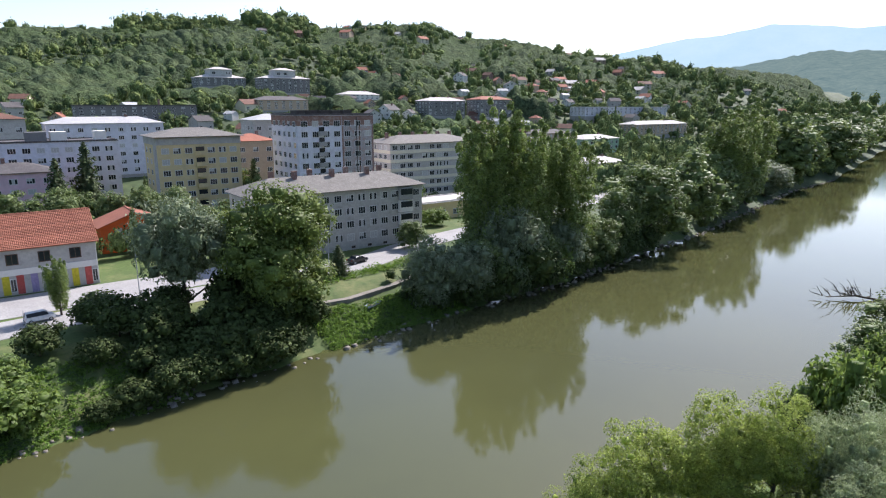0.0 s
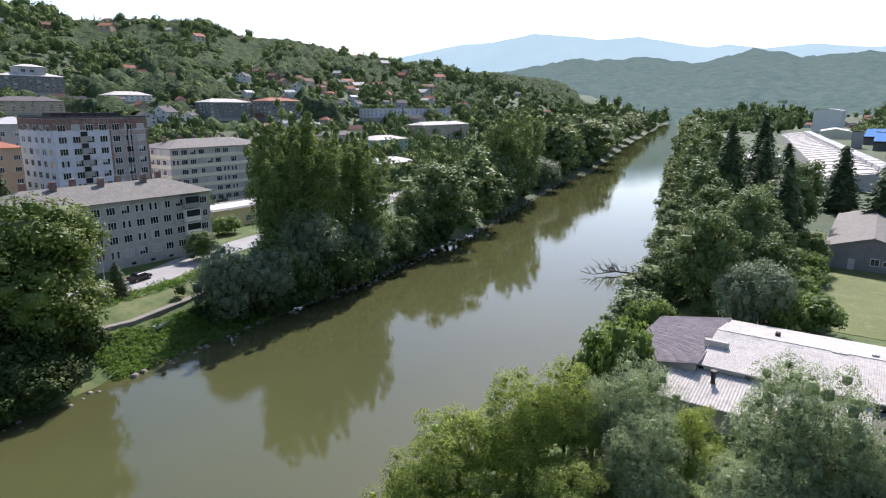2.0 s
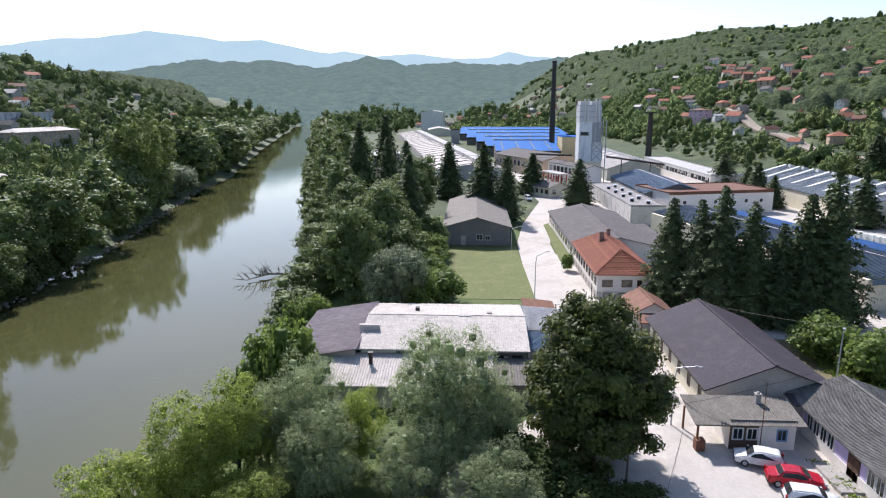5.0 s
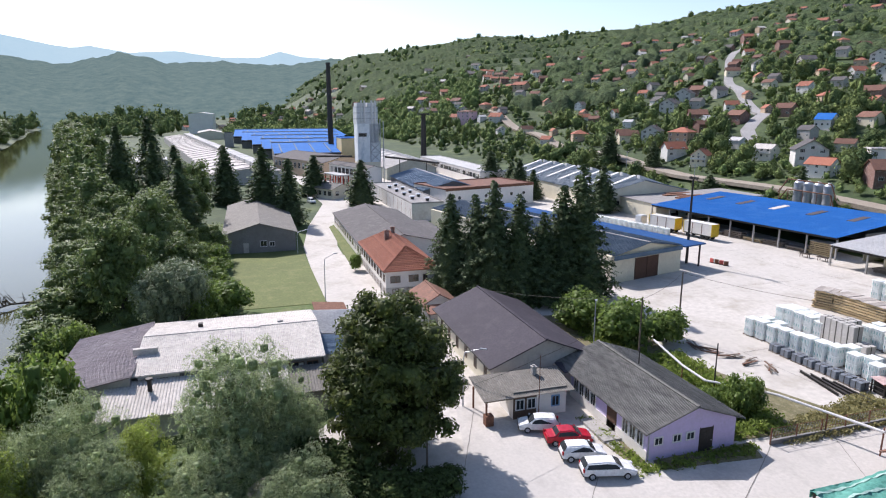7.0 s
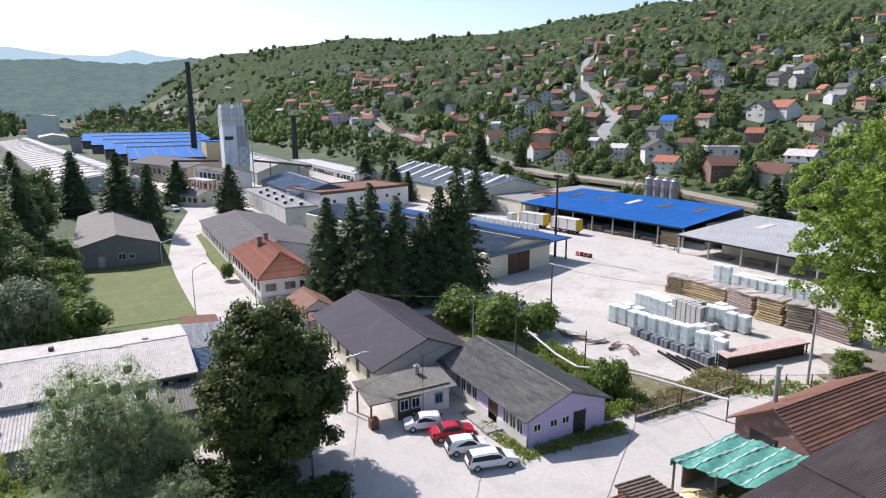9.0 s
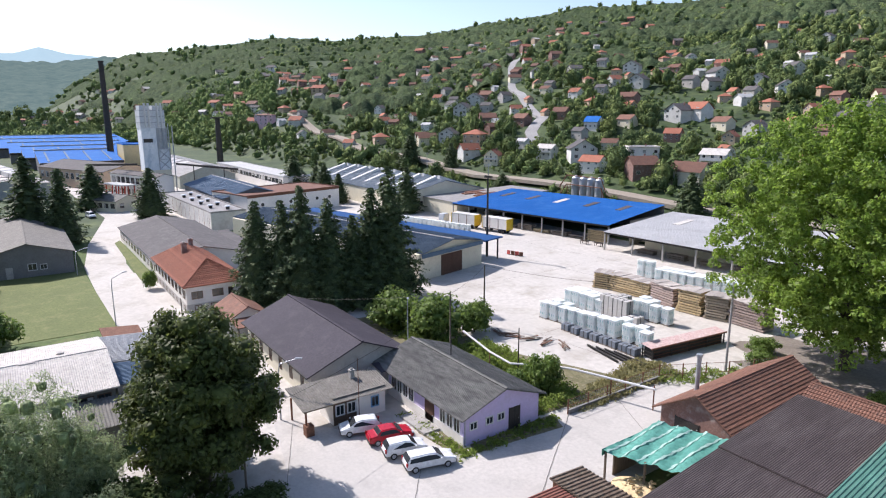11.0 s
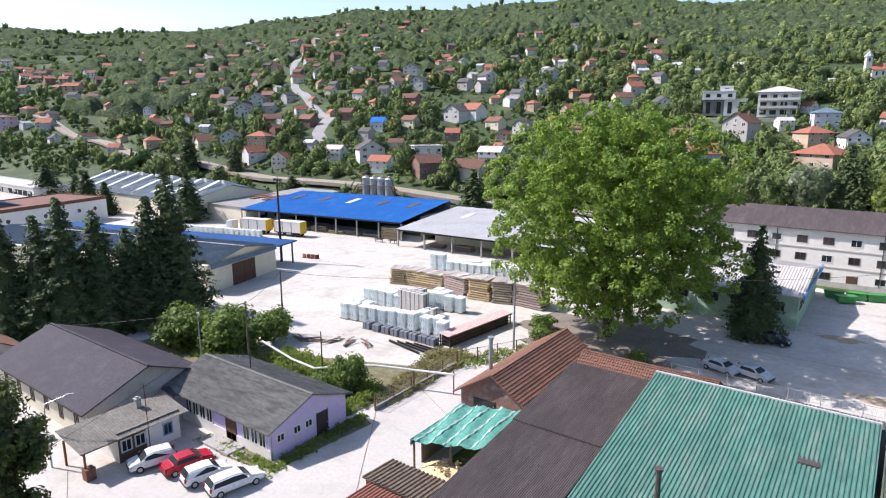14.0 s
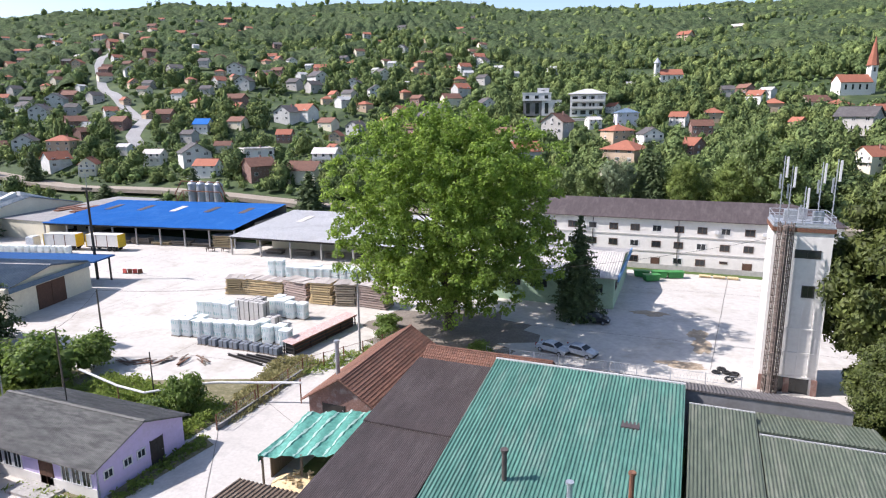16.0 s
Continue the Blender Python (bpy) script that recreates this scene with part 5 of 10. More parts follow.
for u, w in ((-8, 5.0), (-2, 4.0), (9, 3.0)):
    part("roof_hut", boxes((u, -4, 19.6, u + w, 1, 22.2)), WALL_DARKGREY if u < -5 else WALL_WHITE, b)
b, hx, hy = building("apartment_block", "dusty pink apartment block with a grey roof", -18, 190, 16, 202, 12.8, 15, WALL_PINK, ROOF_DARK, style="hip", over=0.6)
storeys(b, hx, hy, "-y", 4, 1.8, 2.75, hx - 2.2, 9, 1.9, 1.4)
chimney(b, 6, 0, 14, 16.2, 0.9)
b, hx, hy = building("apartment_tower", "grey and bare brick apartment tower", 69, 158, 92, 176, 27, 27.4, WALL_PALEBLUE, ROOF_DARK, style="flat", over=0.2)
storeys(b, hx, hy, "-y", 9, 1.6, 2.8, hx - 1.9, 7, 1.9, 1.6)
storeys(b, hx, hy, "-x", 9, 1.6, 2.8, hy - 2.2, 5, 1.7, 1.5)
part("brick_infill", boxes((1.5, -hy - 0.03, 3.0, hx, -hy + 0.02, 24.2)), PATCHED, b)
loggias(b, hx, hy, "-y", -4.6, 8, 2.2, 2.8, 2.2, CONCRETE)
part("brick_band", boxes((1.5, -hy - 0.035, 24.3, hx, -hy + 0.02, 26.9)), BRICK, b)
for _u in (1.5, 6.8, hx - 0.5):
    part("brick_pier", boxes((_u, -hy - 0.06, 3.0, _u + 0.45, -hy - 0.032, 24.2)), BRICK, b)
part("downpipe", boxes((6.0, -hy - 0.16, 0.5, 6.15, -hy - 0.04, 26.5)), METAL_DARK, b)
part("brick_band", boxes((-hx - 0.03, -hy - 0.035, 24.3, 1.4, -hy + 0.02, 26.9)), BRICK, b)
part("brick_band", boxes((-hx - 0.03, -hy, 24.3, -hx + 0.02, hy, 26.9)), BRICK, b)
for k in range(5):
    part("water_tank", boxes((-9 + k * 3.6, -3, 27.2, -6.4 + k * 3.6, 1, 28.3)), METAL_DARK, b)
b, hx, hy = building("apartment_block", "grey six-storey apartment block with pale bands", 102, 165, 136, 180, 18, 20.2, WALL_GREY, ROOF_MOSSY, style="hip", over=0.7)
for k in range(6):
    part("band", boxes((-hx - 0.3, -hy - 0.3, 1.1 + 2.8 * k, hx + 0.3, hy + 0.3, 2.05 + 2.8 * k)), WALL_CREAM, b)
    window_row(b, "-y", hx, hy, -hx + 1.6, hx - 1.6, 12, 2.1 + 2.8 * k, 2.0, 1.5, far=True, skip=(3 + k % 2, 8))
    window_row(b, "-x", hx, hy, -4.6, 4.6, 4, 2.1 + 2.8 * k, 1.6, 1.5, far=True)
for k in range(6):
    chimney(b, -13 + k * 5, 1.2, 19, 21.0, 0.9)


BLOCK_PLANS = []


def plain_block(label, x0, y0, x1, y1, top, wall, roof, floors, cols, style="hip", side="-x", category="building"):
    z = ground_z((x0 + x1) / 2, (y0 + y1) / 2)
    BLOCK_PLANS.append((x0, y0, x1, y1))
    b, hx, hy = building("apartment_block", label, x0, y0, x1, y1, top - z, top - z + (2.2 if style == "hip" else 0.3), wall, roof, style=style, over=0.5, z=z, category=category)
    st = (top - z - 1.0) / floors
    storeys(b, hx, hy, "-y", floors, 1.0, st, hx - 2, cols, 1.8, min(1.5, st * 0.6))
    storeys(b, hx, hy, side, floors, 1.0, st, hy - 2, 4, 1.6, min(1.6, st * 0.6))
    part("foundation", boxes((-hx + 0.05, -hy + 0.05, -6, hx - 0.05, hy - 0.05, -0.002)), CONCRETE, b)
    chimney(b, hx * 0.4, 0, top - z, top - z + 3.0, 0.9)
    return b


plain_block("white narrow building with a pale roof", 94, 180, 103, 192, 21, WALL_WHITE, ROOF_WHITE, 6, 2)
plain_block("tan apartment house with a red roof", 68, 205, 81, 216, 18, WALL_TAN, TILE_RED, 5, 3)
plain_block("long grey apartment block with a pale roof", 20, 256, 58, 270, 23, WALL_PALEBLUE, ROOF_LIGHTGREY, 6, 9)
plain_block("long brown-grey block under construction", 38, 326, 90, 340, 29, WALL_DARKGREY, ROOF_DARK, 4, 12, "flat")
plain_block("old grey house with a brown tiled roof", -16, 248, 14, 262, 25, WALL_GREY, TILE_BROWN, 5, 6)
plain_block("grey apartment block with a white stepped roof", 116, 412, 146, 426, 46, WALL_DARKGREY, ROOF_WHITE, 5, 7)
plain_block("grey apartment block with white dormers", 152, 398, 184, 412, 46, WALL_DARKGREY, ROOF_WHITE, 5, 8)
for _x, _y in ((131, 419), (168, 405)):
    o, hx, hy = building("roof_storey", "white stepped roof storey of the grey flats", _x - 7, _y - 5, _x + 7, _y + 5, 4.5, 6.2, WALL_HILL, ROOF_WHITE, z=46.6, style="hip", over=0.6)
    window_row(o, "-y", hx, hy, -4.5, 4.5, 3, 1.6, 2.2, 1.6, far=True)
plain_block("dark brown-grey apartment building with a steep roof", 128, 345, 158, 358, 32, WALL_TAN, ROOF_DARK, 4, 7)
plain_block("pale long building with many windows", 196, 372, 222, 384, 36, WALL_WHITE, ROOF_WHITE, 3, 7)
plain_block("grey apartment building with dark balconies", 232, 330, 262, 344, 32, WALL_DARKGREY, ROOF_WHITE, 4, 7)
plain_block("grey apartment building with red roof parts", 268, 322, 296, 336, 33, WALL_DARKGREY, TILE_RED, 4, 7)
plain_block("grey block behind the tower", 84, 232, 120, 246, 24, WALL_GREY, ROOF_LIGHTGREY, 6, 8)
plain_block("long pale apartment row with a flat roof", 345, 300, 440, 314, 28, WALL_PALEBLUE, ROOF_LIGHTGREY, 5, 18, "flat")
plain_block("brown-grey apartment block with a white roof", 352, 262, 410, 276, 17, WALL_TAN, ROOF_WHITE, 5, 13)
plain_block("pale green building with a white roof", 272, 236, 302, 252, 11, WALL_GREEN, ROOF_WHITE, 3, 7)
plain_block("low building with a dark roof", 262, 268, 296, 282, 13, WALL_TAN, ROOF_DARK, 3, 7)
plain_block("low yellow hall with a white roof", 92, 133, 122, 143, 4.5, WALL_YELLOW, ROOF_WHITE, 1, 7, "flat")
plain_block("low white-roofed pavilion between the trees", 200, 172, 226, 186, 6, WALL_CREAM, ROOF_WHITE, 1, 6)

# ---- factory side ----
lilac, hx, hy = building("office_building", "low lilac office with a weathered dark grey roof", 42, -40.6, 57.8, -31.3, 2.95, 4.6, WALL_LILAC, ROOF_SLATE, over=0.55, ribs=0.17)
for y in (3.5, 1.6, 0.2):
    window(lilac, "-x", hx, hy, -y, 1.35, 0.95, 0.85)
door(lilac, "-x", hx, hy, 1.5, 1.3, 2.3, METAL_DARK)
part("wall_base", boxes((-hx - 0.05, hy + 0.003, 0, hx + 0.05, hy + 0.06, 1.0)), WALL_WHITE, lilac)
for u0, n in ((-6.9, 2), (-4.6, 1), (1.1, 4), (6.2, 2)):
    for k in range(n):
        window(lilac, "+y", hx, hy, -(u0 + k * 1.15), 0.95, 1.05, 1.7, FRAME_WHITE)
door(lilac, "+y", hx, hy, 2.3, 1.5, 2.3)
part("steps", boxes((-4.2, hy + 0.06, 0, 0.2, hy + 1.9, 0.28), (-5.4, hy + 0.5, 0, -4.2, hy + 1.7, 0.14)), CONCRETE, lilac)
part("downpipe", boxes((-hx - 0.08, hy - 0.2, 0, -hx - 0.003, hy - 0.1, 2.9)), METAL_GALV, lilac)
bm = bmesh.new()
tube(bm, (2.0, -1.0, 4.2), (2.0, -1.0, 6.2), 0.06)
part("vent_pipe", bm, METAL_DARK, lilac)

shop2, hx, hy = building("workshop", "long workshop with a grey-purple sheet roof", 58.3, -35.3, 79, -23.4, 3.3, 5.7, WALL_GREY, ROOF_PURPLE, over=0.6)
part("wall_face", boxes((-hx, hy + 0.003, 0, hx, hy + 0.05, 2.2)), WALL_CREAM, shop2)
for k in range(6):
    window(shop2, "+y", hx, hy + 0.04, hx - 2.2 - k * 3.3, 0.9, 0.9, 2.0, FRAME_BROWN)
for k in range(9):
    part("snow_guard", boxes((-hx + 1 + k * 2.2, hy - 0.7, 3.53, -hx + 2.2 + k * 2.2, hy - 0.62, 3.72)), METAL_DARK, shop2)
part("gutter", boxes((-hx - 0.6, hy + 0.6, 3.1, hx + 0.6, hy + 0.72, 3.22)), METAL_DARK, shop2)
part("extension", boxes((-hx - 2.6, -hy + 0.4, 0, -hx - 0.003, -hy + 4.8, 2.8)), WALL_GREY, shop2)
bm = bmesh.new()
slab(bm, [Vector((-hx - 2.9, -hy + 0.2, 2.9)), Vector((-hx - 0.65, -hy + 0.2, 3.1)), Vector((-hx - 0.65, -hy + 5.0, 3.1)), Vector((-hx - 2.9, -hy + 5.0, 2.9))], 0.1)
part("extension_roof", bm, ROOF_PURPLE, shop2)

gate, hx, hy = building("gatehouse", "small white gatehouse with a lichened corrugated roof", 52.4, -29.0, 55.8, -23.2, 2.45, 2.46, WALL_WHITE, ROOF_MOSSY, style="flat", over=0.0, deep=0.05)
bm = bmesh.new()
ribbed(bm, (-2.3, -3.6, 2.62), (-2.3, 6.2, 2.62), (2.2, 6.2, 3.35), (2.2, -3.6, 3.35), 0.24, 0.06)
part("corrugated_roof", bm, ROOF_MOSSY, gate)
part("roof_beam", boxes((-2.0, 2.95, 2.36, -1.85, 6.0, 2.52), (1.75, 2.95, 3.0, 1.9, 6.0, 3.2)), WOOD_POLE, gate)
for x, y in ((-1.92, 5.8), (1.82, 5.8)):
    part("post", boxes((x - 0.08, y - 0.08, 0, x + 0.08, y + 0.08, 2.4)), METAL_RUST, gate)
part("booth_wall", boxes((-hx - 0.04, 0.4, 0.0, -hx - 0.003, 2.9, 2.4)), FRAME_BROWN, gate)
window(gate, "-x", hx + 0.05, hy, -0.95, 0.95, 1.0, 1.2)
window(gate, "-x", hx + 0.05, hy, -2.2, 0.95, 1.0, 1.2)
window(gate, "-x", hx, hy, 1.7, 0.85, 0.95, 1.2, STRIPES[1])
chimney(gate, 1.2, -0.6, 2.6, 4.0, 0.45, CONCRETE)
part("barrier_box", boxes((-2.4, 5.2, 0, -1.6, 6.0, 1.1)), METAL_RUST, gate)

red, hx, hy = building("house", "white two-storey house with a red tiled hip roof", 97.8, -29, 122, -20, 4.1, 7.2, WALL_WHITE, TILE_RED, style="hip", over=0.5, ribs=-1)
window_row(red, "-x", hx, hy, -2.9, 0.2, 2, 2.1, 1.7, 1.2, FRAME_BROWN)
window(red, "-x", hx, hy, 2.2, 1.9, 0.8, 1.4, FRAME_BROWN)
window_row(red, "-x", hx, hy, -2.9, 2.0, 3, 0.35, 1.1, 0.8, FRAME_BROWN)
window_row(red, "+y", hx, hy, -hx + 1.5, hx - 1.5, 9, 2.1, 1.4, 1.3, FRAME_BROWN)
window_row(red, "+y", hx, hy, -hx + 1.5, hx - 1.5, 9, 0.3, 1.0, 0.7, FRAME_BROWN)
part("plinth", boxes((-hx - 0.05, -hy - 0.05, 0, hx + 0.05, hy + 0.05, 1.35)), WALL_GREY, red)
chimney(red, 2.5, 1.2, 5.6, 8.2, 0.8)
chimney(red, 6.5, -0.8, 5.6, 8.0, 0.7)
part("side_porch", boxes((-hx + 0.5, -hy - 2.6, 0, -hx + 3.5, -hy - 0.003, 2.7)), WALL_GREY, red)
for s in (-1, 1):
    bm = bmesh.new()
    tube(bm, (-7.5, 0, 7.36), (-hx - 0.5, s * (hy + 0.5), 4.3), 0.12, 0.12, 6)
    part("hip_tiles", bm, TILE_RED, red)
low, hx, hy = building("shed", "long low building with a dark grey roof", 122.2, -37.5, 167, -20.4, 3.2, 5.2, WALL_WHITE, ROOF_DARK, over=0.4)
window_row(low, "+y", hx, hy, -hx + 2, hx - 2, 12, 1.0, 2.2, 1.3, FRAME_BROWN, far=True)
part("rear_roof", boxes((-hx - 3, -hy - 3.5, 3.0, hx * 0.2, -hy - 0.45, 3.25)), ROOF_DARK, low)
porch, hx, hy = building("porch_building", "small building with a rust-brown tiled roof", 83, -27.6, 90, -21.8, 2.5, 4.1, WALL_WHITE, TILE_BROWN, over=0.5)
bm = bmesh.new()
slab(bm, [Vector((-hx - 3.8, -2.2, 2.55)), Vector((-hx - 0.52, -2.2, 2.85)), Vector((-hx - 0.52, 2.6, 2.85)), Vector((-hx - 3.8, 2.6, 2.55))], 0.12)
part("porch_roof", bm, TILE_BROWN, porch)
for y in (-2.0, 0.2, 2.4):
    part("post", boxes((-hx - 3.7, y - 0.07, 0, -hx - 3.56, y + 0.07, 2.42)), WOOD_POLE, porch)
part("railing", boxes((-hx - 3.68, -1.9, 0.9, -hx - 3.6, 2.3, 1.0)), WOOD_POLE, porch)
ghall, hx, hy = building("hall", "grey gabled hall with a pale worn roof", 138, -8.3, 182, 6.5, 4.2, 6.3, WALL_DARKGREY, ROOF_MOSSY, over=0.5)
window(ghall, "-x", hx, hy, 0.6, 1.2, 1.5, 1.4)
window(ghall, "-x", hx, hy, 2.4, 1.2, 1.2, 1.1)
part("door_panel", boxes((-hx - 0.06, 2.5, 0, -hx - 0.003, 3.6, 2.2)), WALL_GREY, ghall)

ws, hx, hy = building("workshop", "low workshop under a pale corrugated roof", 65, -6, 81, 12.4, 4.0, 5.2, WALL_DARKGREY, ROOF_WHITE, axis="y", over=0.4, ribs=0.2)
window_row(ws, "-x", hx, hy, -8.2, 8.2, 12, 2.7, 1.25, 0.85, FRAME_BROWN, far=True)
part("white_panel", boxes((-hx - 0.05, hy - 4.0, 2.4, -hx - 0.003, hy - 0.1, 3.9)), WALL_WHITE, ws)
for x, y, sx, sy in ((2.5, 3.5, 0.6, 0.5), (-4.2, 7.6, 0.5, 2.4), (1.0, -5.6, 1.6, 0.6), (-0.4, -3.0, 0.5, 1.4)):
    part("skylight", boxes((x, y, 4.75, x + sx, y + sy, 5.42)), METAL_DARK if sx == 0.6 else ROOF_WHITE, ws)
sh, hx, hy = building("shed", "shed under purple-brown corrugated sheets", 64, 12.9, 80.5, 20.8, 4.3, 3.0, WALL_GREY, ROOF_BROWNSHEET, over=0.3, style="mono", ribs=0.3)
lt, hx, hy = building("lean_to", "low lean-to with a pale corrugated roof", 59, -2, 64.6, 15, 3.3, 2.3, WALL_GREY, ROOF_WHITE, axis="y", over=0.3, style="mono", ribs=0.3)
bm = bmesh.new()
tube(bm, (1.0, 4.4, 2.4), (1.0, 4.4, 4.3), 0.22, 0.22, 10)
tube(bm, (1.0, 4.4, 4.3), (1.0, 4.4, 4.5), 0.34, 0.34, 10)
part("flue", bm, METAL_DARK, lt)
building("lean_to", "low lean-to with a patched grey roof", 60, -10.8, 64.6, -2.4, 3.0, 2.2, WALL_DARKGREY, ROOF_MOSSY, axis="y", over=0.2, style="mono", ribs=0.3)
building("shed", "small shed with a blue sheet roof", 68, -9.6, 74, -6.5, 2.6, 2.9, WALL_GREY, ROOF_STEEL, over=0.2, style="mono", ribs=0.4)
building("shed", "small grey-roofed shed with a rusty red edge", 75, -12.4, 84, -6.5, 2.5, 2.9, WALL_GREY, ROOF_LIGHTGREY, over=0.2, style="mono", ribs=0.4)
building("kiosk", "small hut with a rust-red sheet roof", 84.8, -11.4, 88.2, -7.4, 2.4, 2.8, WALL_WHITE, METAL_RUST, over=0.3, style="mono")

hall, hx, hy = corner_building("factory_hall", "factory hall with a low blue-grey sheet roof and brown doors", 97.5, -77, 14, 63, -18.5, 5.0, 6.5, WALL_CREAM, ROOF_BLUESLATE, over=0.5, ribs=0.5)
for k in (-1, 1):
    part("sliding_door", boxes((-hx - 0.12, 0.1 + k * 1.55 - 1.5, 0.05, -hx - 0.003, 0.1 + k * 1.55 + 1.5, 4.0)), DOOR_BROWN, hall)
part("fascia", boxes((-hx - 0.58, -hy - 0.3, 4.3, -hx - 0.505, hy + 0.3, 5.1)), ROOF_STEEL, hall)
part("canopy", boxes((-hx - 0.5, hy - 6.6, 4.55, hx, hy - 0.55, 4.8)), ROOF_NAVY, hall)
for k in range(6):
    part("canopy_post", boxes((-hx + 0.3 + k * 11, hy - 6.2, 0, -hx + 0.55 + k * 11, hy - 5.95, 4.55)), METAL_DARK, hall)
part("ridge_strip", boxes((-hx - 0.4, -0.16, 6.6, hx * 0.9, 0.16, 6.76)), ROOF_WHITE, hall)
cool, hx, hy = building("cooling_building", "grimy pale block with a row of fan hoods on its roof", 167, -50.6, 220, -41.2, 4.6, 4.8, WALL_HILL, ROOF_MIDGREY, style="flat", over=0.0, rz=1.5)
for k in range(9):
    x, y = -22 + k * 4.6, 2.0 if k % 2 else -1.2
    bm = bmesh.new()
    tube(bm, (x, y, 4.75), (x, y, 5.5), 0.5, 0.5, 12)
    o = part("fan", bm, METAL_DARK, cool)
    bm = bmesh.new()
    tube(bm, (x, y, 5.5), (x, y, 5.75), 0.9, 0.75, 12)
    part("fan_hood", bm, STEEL_WHITE, o)
for k in range(32):
    part("panel_joint", boxes((-hx + 1.5 + k * 1.6, hy + 0.003, 0.1, -hx + 1.56 + k * 1.6, hy + 0.05, 4.4 - 1.1 * (k * 7 % 5 == 0))), METAL_GALV if k % 3 else METAL_RUST, cool)
st, hx, hy = building("factory_hall", "hall with a blue-grey sheet roof and dark open end", 190, -71, 238, -51.6, 5.2, 7.9, WALL_DARKGREY, ROOF_STEEL, over=0.4, ribs=0.6)
part("ridge_strip", boxes((-hx * 0.98, -0.2, 8.05, hx * 0.98, 0.2, 8.2)), ROOF_LIGHTGREY, st)
rb, hx, hy = corner_building("factory_hall", "white hall with a rusty roof edge and round openings", 189, -89, 14, 20, -34, 6.3, 6.5, WALL_WHITE, TILE_BROWN, over=0.0, style="flat")
part("rusty_edge", boxes((-hx - 0.1, -hy, 5.9, -hx - 0.003, hy, 6.8)), METAL_RUST, rb)
for k in range(6):
    bm = bmesh.new()
    tube(bm, (-hx - 0.08, -13 + k * 5, 3.6), (-hx + 0.02, -13 + k * 5, 3.6), 0.55, 0.55, 14)
    part("round_opening", bm, GLASS_DARK, rb)
saw, hx, hy = building("factory_hall", "grey hall with white ribs across its roof", 164, -130, 240, -99, 5.5, 9.0, WALL_CREAM, ROOF_BLUEGREY, over=0.3, ribs=0.8)
for k in range(8):
    for s in (-1, 1):
        x = -hx + 4 + k * 9.5
        bm = bmesh.new()
        slab(bm, [Vector((x, s * (hy - 3), 6.4)), Vector((x + 1.5, s * (hy - 3), 6.4)), Vector((x + 1.5, s * 0.6, 10.3)), Vector((x, s * 0.6, 10.3))][:: s], 1.15)
        part("roof_light", bm, FRAME_WHITE, saw)
window_row(saw, "-x", hx, hy, -10, 12, 6, 1.6, 2.6, 1.6, FRAME_BROWN, far=True)
pw, hx, hy = building("store", "low store with a patched white and rusty roof", 146, -142, 163.5, -106, 5.6, 4.6, WALL_CREAM, ROOF_MIDGREY, over=0.3, style="mono", axis="x")
for k in range(5):
    part("rusty_patch", boxes((-7 + k * 3.0, -4 + (k % 2) * 4, 4.9, -5 + k * 3.0, 4 + (k % 2) * 3, 5.42)), METAL_RUST, pw)
window_row(pw, "-x", hx, hy, -12, 14, 6, 1.2, 2.6, 1.8, FRAME_BROWN, far=True)


def open_shed(label, cx, cy, ang, length, width, h, hr, roof, back, bays, skylights=0):
    """An open-fronted shed: posts along the front (+y side), a back wall and end walls, a sloping roof."""
    b = thing("open_shed", label, "shed", cx, cy, 0, ang)
    bm = bmesh.new()
    ribbed(bm, (0, 0.8, h + 0.1), (length, 0.8, h + 0.1), (length, -width, hr + 0.1), (0, -width, hr + 0.1), 0.5, 0.06)
    part("roof", bm, roof, b)
    part("back_wall", boxes((0, -width + 0.2, 0, length, -width + 0.4, hr - 0.15)), back, b)
    for x in (0.0, length - 0.2):
        part("end_wall", boxes((x, -width + 0.4, 0, x + 0.2, -width * 0.35, h)), back, b)
    part("front_beam", boxes((0, 0.0, h - 0.42, length, 0.2, h - 0.02)), METAL_DARK, b)
    for k in range(bays + 1):
        x = (length - 0.3) * k / bays
        part("post", boxes((x, -0.05, 0, x + 0.3, 0.25, h - 0.42)), CONCRETE, b)
    for k in range(skylights):
        x = length * (k + 0.6) / (skylights + 0.3)
        bm = bmesh.new()
        z = lambda y: h + 0.24 + (hr - h) * (-y) / width
        slab(bm, [Vector((x, -width * 0.55, z(-width * 0.55))), Vector((x + 1.7, -width * 0.55, z(-width * 0.55))), Vector((x + 1.7, -width * 0.78, z(-width * 0.78))), Vector((x, -width * 0.78, z(-width * 0.78)))][::-1], 0.1)
        part("skylight", bm, ROOF_WHITE if k % 3 == 2 else ROOF_PLUM, b)
    return b


open_shed("open timber shed with a bright blue sheet roof", 95.5, -113.2, 8.7, 52, 26, 4.5, 6.6, ROOF_BLUE, WALL_DARKGREY, 8, 5)
open_shed("open store with a light grey sheet roof", 48, -110.4, 3.0, 44.5, 26, 4.1, 6.0, ROOF_LIGHTGREY, WALL_CREAM, 6, 3)
part("inner_wall", boxes((3, -9, 0, 40, -8.8, 3.9)), WALL_CREAM, thing("partition_wall", "cream inner wall of the open grey store", "wall", 48, -110.4, 0, 3.0, kind="structure"))
grn, hx, hy = building("store", "pale green store with a white roof and blue edge", 9.5, -118, 46, -96, 5.0, 6.6, WALL_GREEN, ROOF_WHITE, over=0.5, ribs=0.4)
part("blue_edge", boxes((-hx - 0.75, -hy - 0.4, 4.55, -hx - 0.51, hy + 0.4, 5.35)), STRIPES[1], grn)
